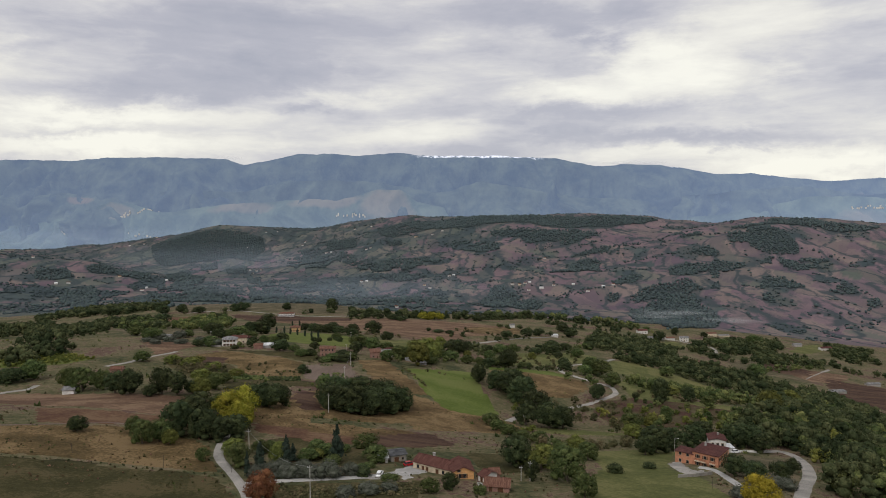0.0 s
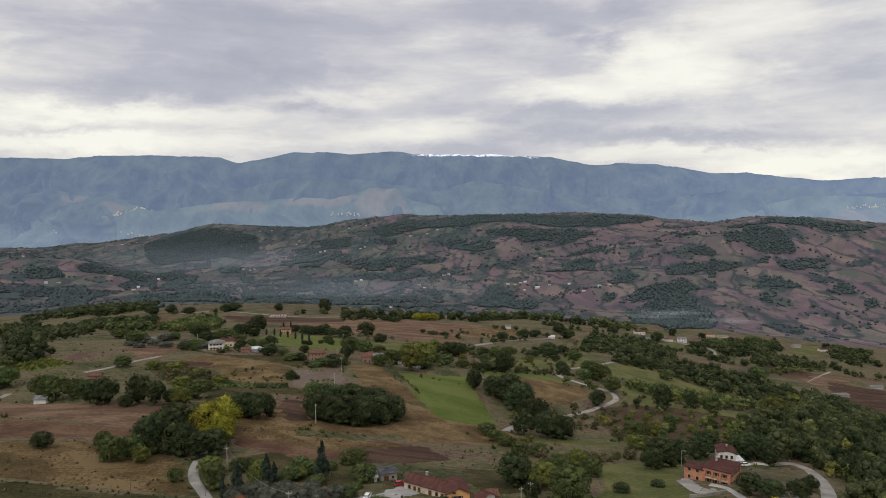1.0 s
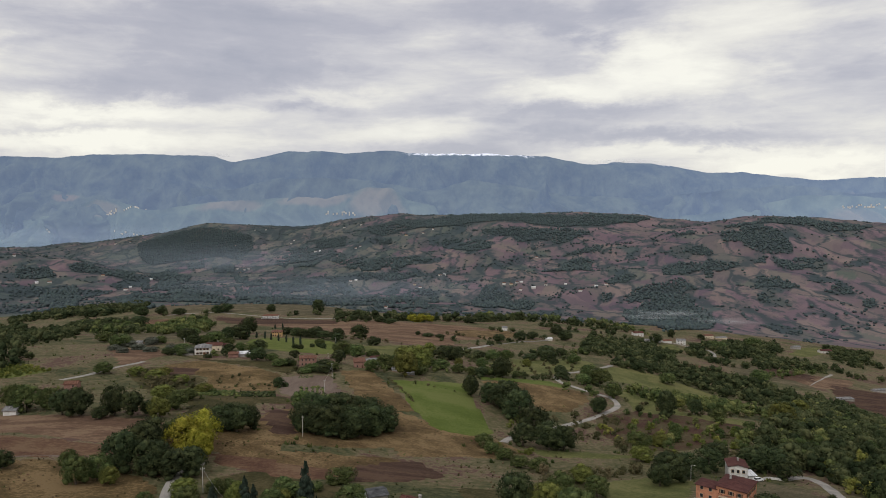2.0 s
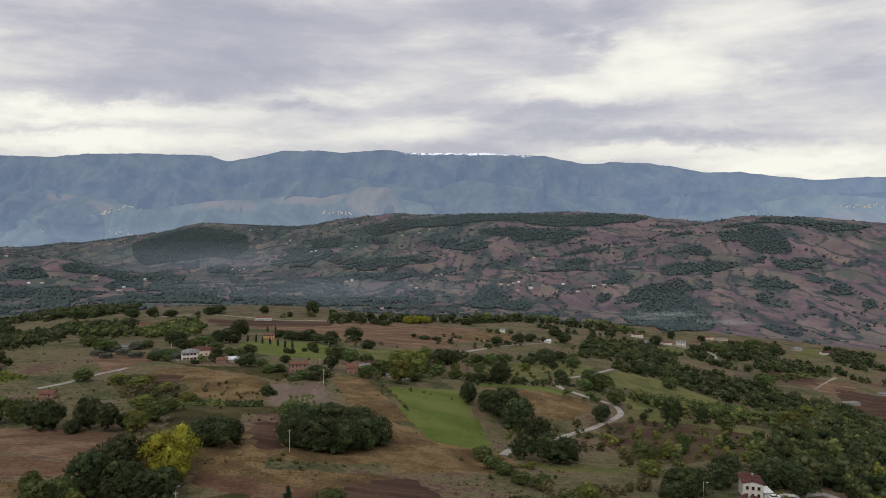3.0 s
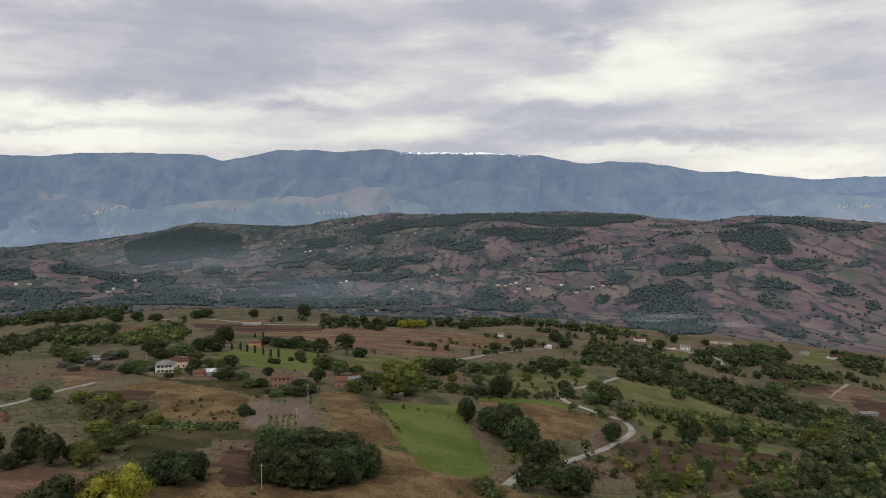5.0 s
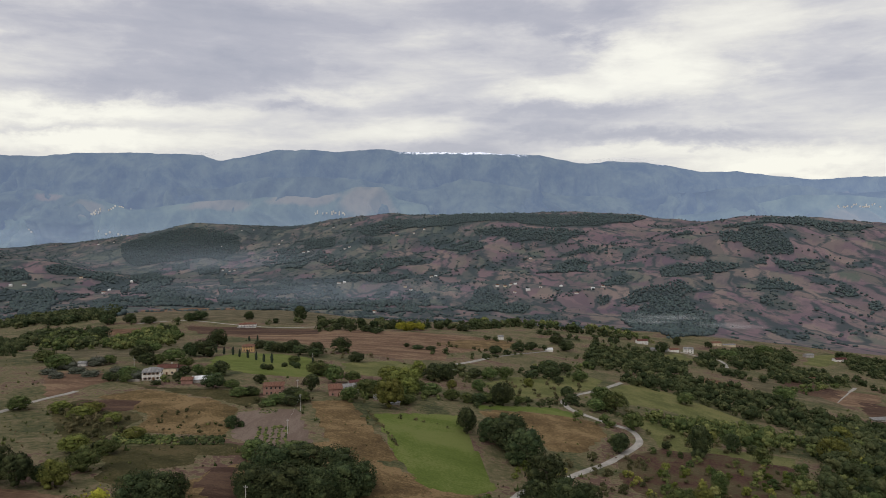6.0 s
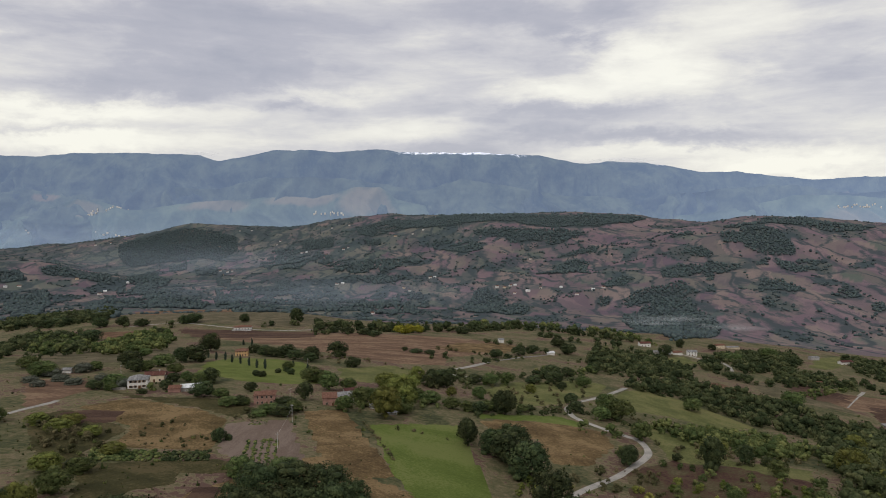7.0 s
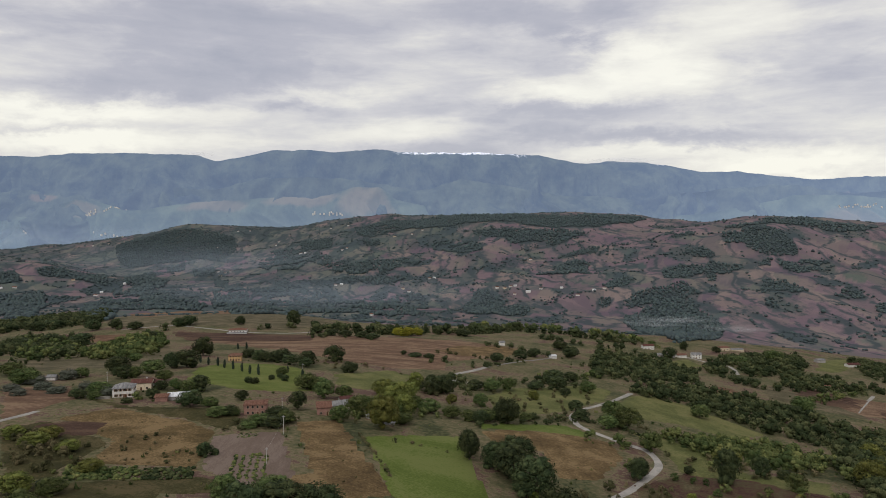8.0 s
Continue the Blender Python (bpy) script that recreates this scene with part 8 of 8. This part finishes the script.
house("farmhouse", "small distant pale farmhouse with tiled roof", 265.5, 2138.6, -15, 8.4, 6.5, 3.8, 1.5, "white", "rust", (), group="distant farmhouses")
house("farmhouse", "small distant pale farmhouse with tiled roof", 348.2, 2175.3, -30, 7.5, 6.5, 3.8, 1.5, "white", "rust", (), group="distant farmhouses")
house("farmhouse", "small distant pale farmhouse with tiled roof", 411.0, 2185.4, 5, 7.5, 6.5, 3.8, 1.5, "white", "pale", (), group="distant farmhouses")
house("farmhouse", "small distant pale farmhouse with tiled roof", 436.0, 2081.5, -16, 11.2, 6.5, 3.8, 1.5, "white", "rust", (), group="distant farmhouses")
house("farmhouse", "small distant pale farmhouse with tiled roof", -124.2, 3174.3, 20, 13.1, 6.5, 3.8, 1.5, "cream", "rust", (), group="distant farmhouses")
house("farmhouse", "small distant pale farmhouse with tiled roof", -48.0, 3153.3, -10, 8.4, 6.5, 3.8, 1.5, "white", "rust", (), group="distant farmhouses")
house("farmhouse", "small distant pale farmhouse with tiled roof", -2.8, 3182.0, -4, 8.4, 6.5, 3.8, 1.5, "white", "rust", (), group="distant farmhouses")
house("farmhouse", "small distant pale farmhouse with tiled roof", -273.7, 2318.5, -20, 9.3, 6.5, 3.8, 1.5, "white", "rust", (), group="distant farmhouses")
house("farmhouse", "small distant pale farmhouse with tiled roof", -256.5, 2328.7, -10, 7.5, 6.5, 3.8, 1.5, "white", "pale", (), group="distant farmhouses")
house("farmhouse", "small distant pale farmhouse with tiled roof", -61.9, 2295.5, -25, 8.4, 6.5, 3.8, 1.5, "cream", "rust", (), group="distant farmhouses")
house("farmhouse", "small distant pale farmhouse with tiled roof", -43.1, 2266.7, -15, 8.4, 6.5, 3.8, 1.5, "white", "rust", (), group="distant farmhouses")
house("farmhouse", "small distant pale farmhouse with tiled roof", -112.0, 1661.7, -29, 7.5, 6.5, 3.8, 1.5, "white", "rust", (), group="distant farmhouses")
house("farmhouse", "small distant pale farmhouse with tiled roof", 380.5, 2593.1, 1, 8.4, 6.5, 3.8, 1.5, "white", "rust", (), group="distant farmhouses")
house("farmhouse", "small distant pale farmhouse with tiled roof", -1417.5, 2398.4, -25, 9.3, 6.5, 3.8, 1.5, "white", "rust", (), group="distant farmhouses")
house("farmhouse", "small distant pale farmhouse with tiled roof", -1083.7, 2319.6, 15, 9.3, 6.5, 3.8, 1.5, "cream", "rust", (), group="distant farmhouses")
house("farmhouse", "small distant pale farmhouse with tiled roof", -922.8, 2310.5, -6, 7.5, 6.5, 3.8, 1.5, "white", "pale", (), group="distant farmhouses")
house("farmhouse", "small distant pale farmhouse with tiled roof", -1007.6, 3578.1, 15, 7.5, 6.5, 3.8, 1.5, "white", "rust", (), group="distant farmhouses")
house("farmhouse", "small distant pale farmhouse with tiled roof", -715.4, 3536.0, -5, 7.5, 6.5, 3.8, 1.5, "white", "rust", (), group="distant farmhouses")
house("farmhouse", "small distant pale farmhouse with tiled roof", -713.7, 3598.0, 0, 7.5, 6.5, 3.8, 1.5, "white", "rust", (), group="distant farmhouses")
house("farmhouse", "small distant pale farmhouse with tiled roof", -974.0, 3836.9, -10, 8.4, 6.5, 3.8, 1.5, "white", "rust", (), group="distant farmhouses")
house("farmhouse", "small distant pale farmhouse with tiled roof", -915.9, 3847.9, 10, 7.5, 6.5, 3.8, 1.5, "white", "rust", (), group="distant farmhouses")
house("farmhouse", "small distant pale farmhouse with tiled roof", -365.6, 3555.1, 0, 9.3, 6.5, 3.8, 1.5, "white", "rust", (), group="distant farmhouses")
house("farmhouse", "small distant pale farmhouse with tiled roof", -459.1, 3622.2, -30, 8.4, 6.5, 3.8, 1.5, "white", "rust", (), group="distant farmhouses")
house("farmhouse", "small distant pale farmhouse with tiled roof", -1626.5, 3782.0, 19, 8.4, 6.5, 3.8, 1.5, "white", "rust", (), group="distant farmhouses")
house("farmhouse", "small distant pale farmhouse with tiled roof", -1694.4, 3754.4, -20, 8.4, 6.5, 3.8, 1.5, "white", "rust", (), group="distant farmhouses")
house("farmhouse", "small distant pale farmhouse with tiled roof", -1659.3, 4026.1, -30, 8.4, 6.5, 3.8, 1.5, "cream", "rust", (), group="distant farmhouses")
house("farmhouse", "small distant pale farmhouse with tiled roof", 486.8, 2099.4, 0, 9.3, 6.5, 3.8, 1.5, "white", "pale", (), group="distant farmhouses")
house("farmhouse", "small distant pale farmhouse with tiled roof", 520.1, 2112.3, 6, 8.4, 6.5, 3.8, 1.5, "white", "rust", (), group="distant farmhouses")
mist(570, 1689, 150, 30, 10, 14)
mist(505, 1652, 100, 30, 8, 10)
mist(650, 1566, 110, 30, 10, 12)
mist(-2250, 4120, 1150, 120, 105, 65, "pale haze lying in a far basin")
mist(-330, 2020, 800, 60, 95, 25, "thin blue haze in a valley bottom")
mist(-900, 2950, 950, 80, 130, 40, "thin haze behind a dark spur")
mist(1260, 4590, 330, 30, 22, 0, "low cloud resting on a mountain crest", 352)
mist(-1400, 4590, 150, 30, 20, 0, "low cloud spilling over a saddle", 388)
village("foothill_range", [(-2165 + 26 * k, 2 + 7 * k - (0.9 * (k - 6) ** 2 if k > 6 else 0)) for k in range(11)], 5, "distant pale village strung along a foothill spur")
village("foothill_range", [(-690 + 30 * k, 14 + 2 * (k % 3)) for k in range(7)], 6, "distant pale hamlet below bare slopes")
village("foothill_range", [(-2500 + 75 * k, -95 - 14 * (k % 3)) for k in range(9)], 7, "scattered pale houses in a far basin")
village("foothill_range", [(2690 + 34 * k, 52 + 6 * (k % 4)) for k in range(9)], 8, "distant pale village on a hazy slope")
balcony(bpy.data.objects["country_house"], 0.35, 2.85, 4.2, 12.5, 10)
balcony(bpy.data.objects["country_house"], -0.6, 2.85, 2.2, 12.5, 10)
car(-11.9, 235.6, 25, "red", "red hatchback parked before the farmhouse")
car(-20.6, 219.0, 80, "white", "white car parked on a gravel yard")
car(136.0, 316.7, 10, "white", "white car parked beside a house")
pole(-54.2, 322.8, 8.9)
pole(-36.6, 186.1, 10.9)
pole(-69.2, 242.5, 7.9)
pole(-62.9, 466.3, 8.9)
pole(-60.5, 420.5, 6.7)
pole(28.4, 222.7, 6.5)
pole(25.4, 222.1, 5.0)
pole(106.6, 313.8, 6.6, "grey street lamp post on a farm lane", True)
pole(-195.9, 580.6, 7.1)
pole(-90.8, 677.8, 6.9)
pole(-70.8, 502.3, 9.3)
cable((-36.6, 186.1), (-69.2, 242.5), 10.7, 7.7, 3)
cable((-62.9, 466.3), (-60.5, 420.5), 8.7, 6.5, 1.5)
post(-119.8, 219.7, 3.6)
post(-88.3, 214.1, 4.0)
post(327.7, 582.5, 2.5)
post(87.9, 221.9, 3.5)
post(106.5, 289.1, 2.5)
post(-66.7, 213.9, 2.5)
drape("yard", [(-17.7, 224.2), (-14.2, 235.0), (-6.6, 240.8), (-4.3, 228.7), (-10.2, 222.6), (-7.2, 218.6), (-12.6, 216.0), (-15.6, 221.5)], CONCRETE, 0.3, "pale concrete yard before the farmhouse", "yard", 0.3)
drape("yard", [(-26.1, 216.5), (-21.7, 223.4), (-15.7, 223.0), (-14.4, 217.1), (-22.3, 214.2)], GRAVEL, 0.3, "grey gravel parking yard", "yard", 0.3)
drape("yard", [(87.2, 266.8), (96.4, 279.3), (94.2, 255.4), (100.5, 256.9), (95.6, 247.1), (84.8, 242.6)], GRAVEL, 0.3, "pale paved terrace of the orange house", "yard", 0.3)
drape("yard", [(10.1, 220.5), (13.8, 215.0), (11.2, 207.3), (9.5, 215.8)], CONCRETE, 0.3, "pale concrete path beside sheds", "yard", 0.3)
wall_run([(82.3, 238.1), (87.4, 240.2), (97.9, 247.6)], 1.2, 0.4, WALLS["stone"], label="grey stone retaining wall below a terrace")
wall_run([(135.4, 316.5), (144.1, 324.3), (149.4, 321.2)], 1.0, 0.3, WALLS["white"], label="low white garden wall")
wall_run([(-170.3, 527.3), (-179.2, 526.6), (-185.2, 529.5)], 1.3, 0.4, WALLS["stone"], label="pale stone wall beside a farmhouse")
wall_run([(76.0, 829.4), (90.0, 850.6), (127.3, 899.5), (156.7, 938.5)], 0.9, 0.4, WALLS["grey"], label="pale wall along a lane")
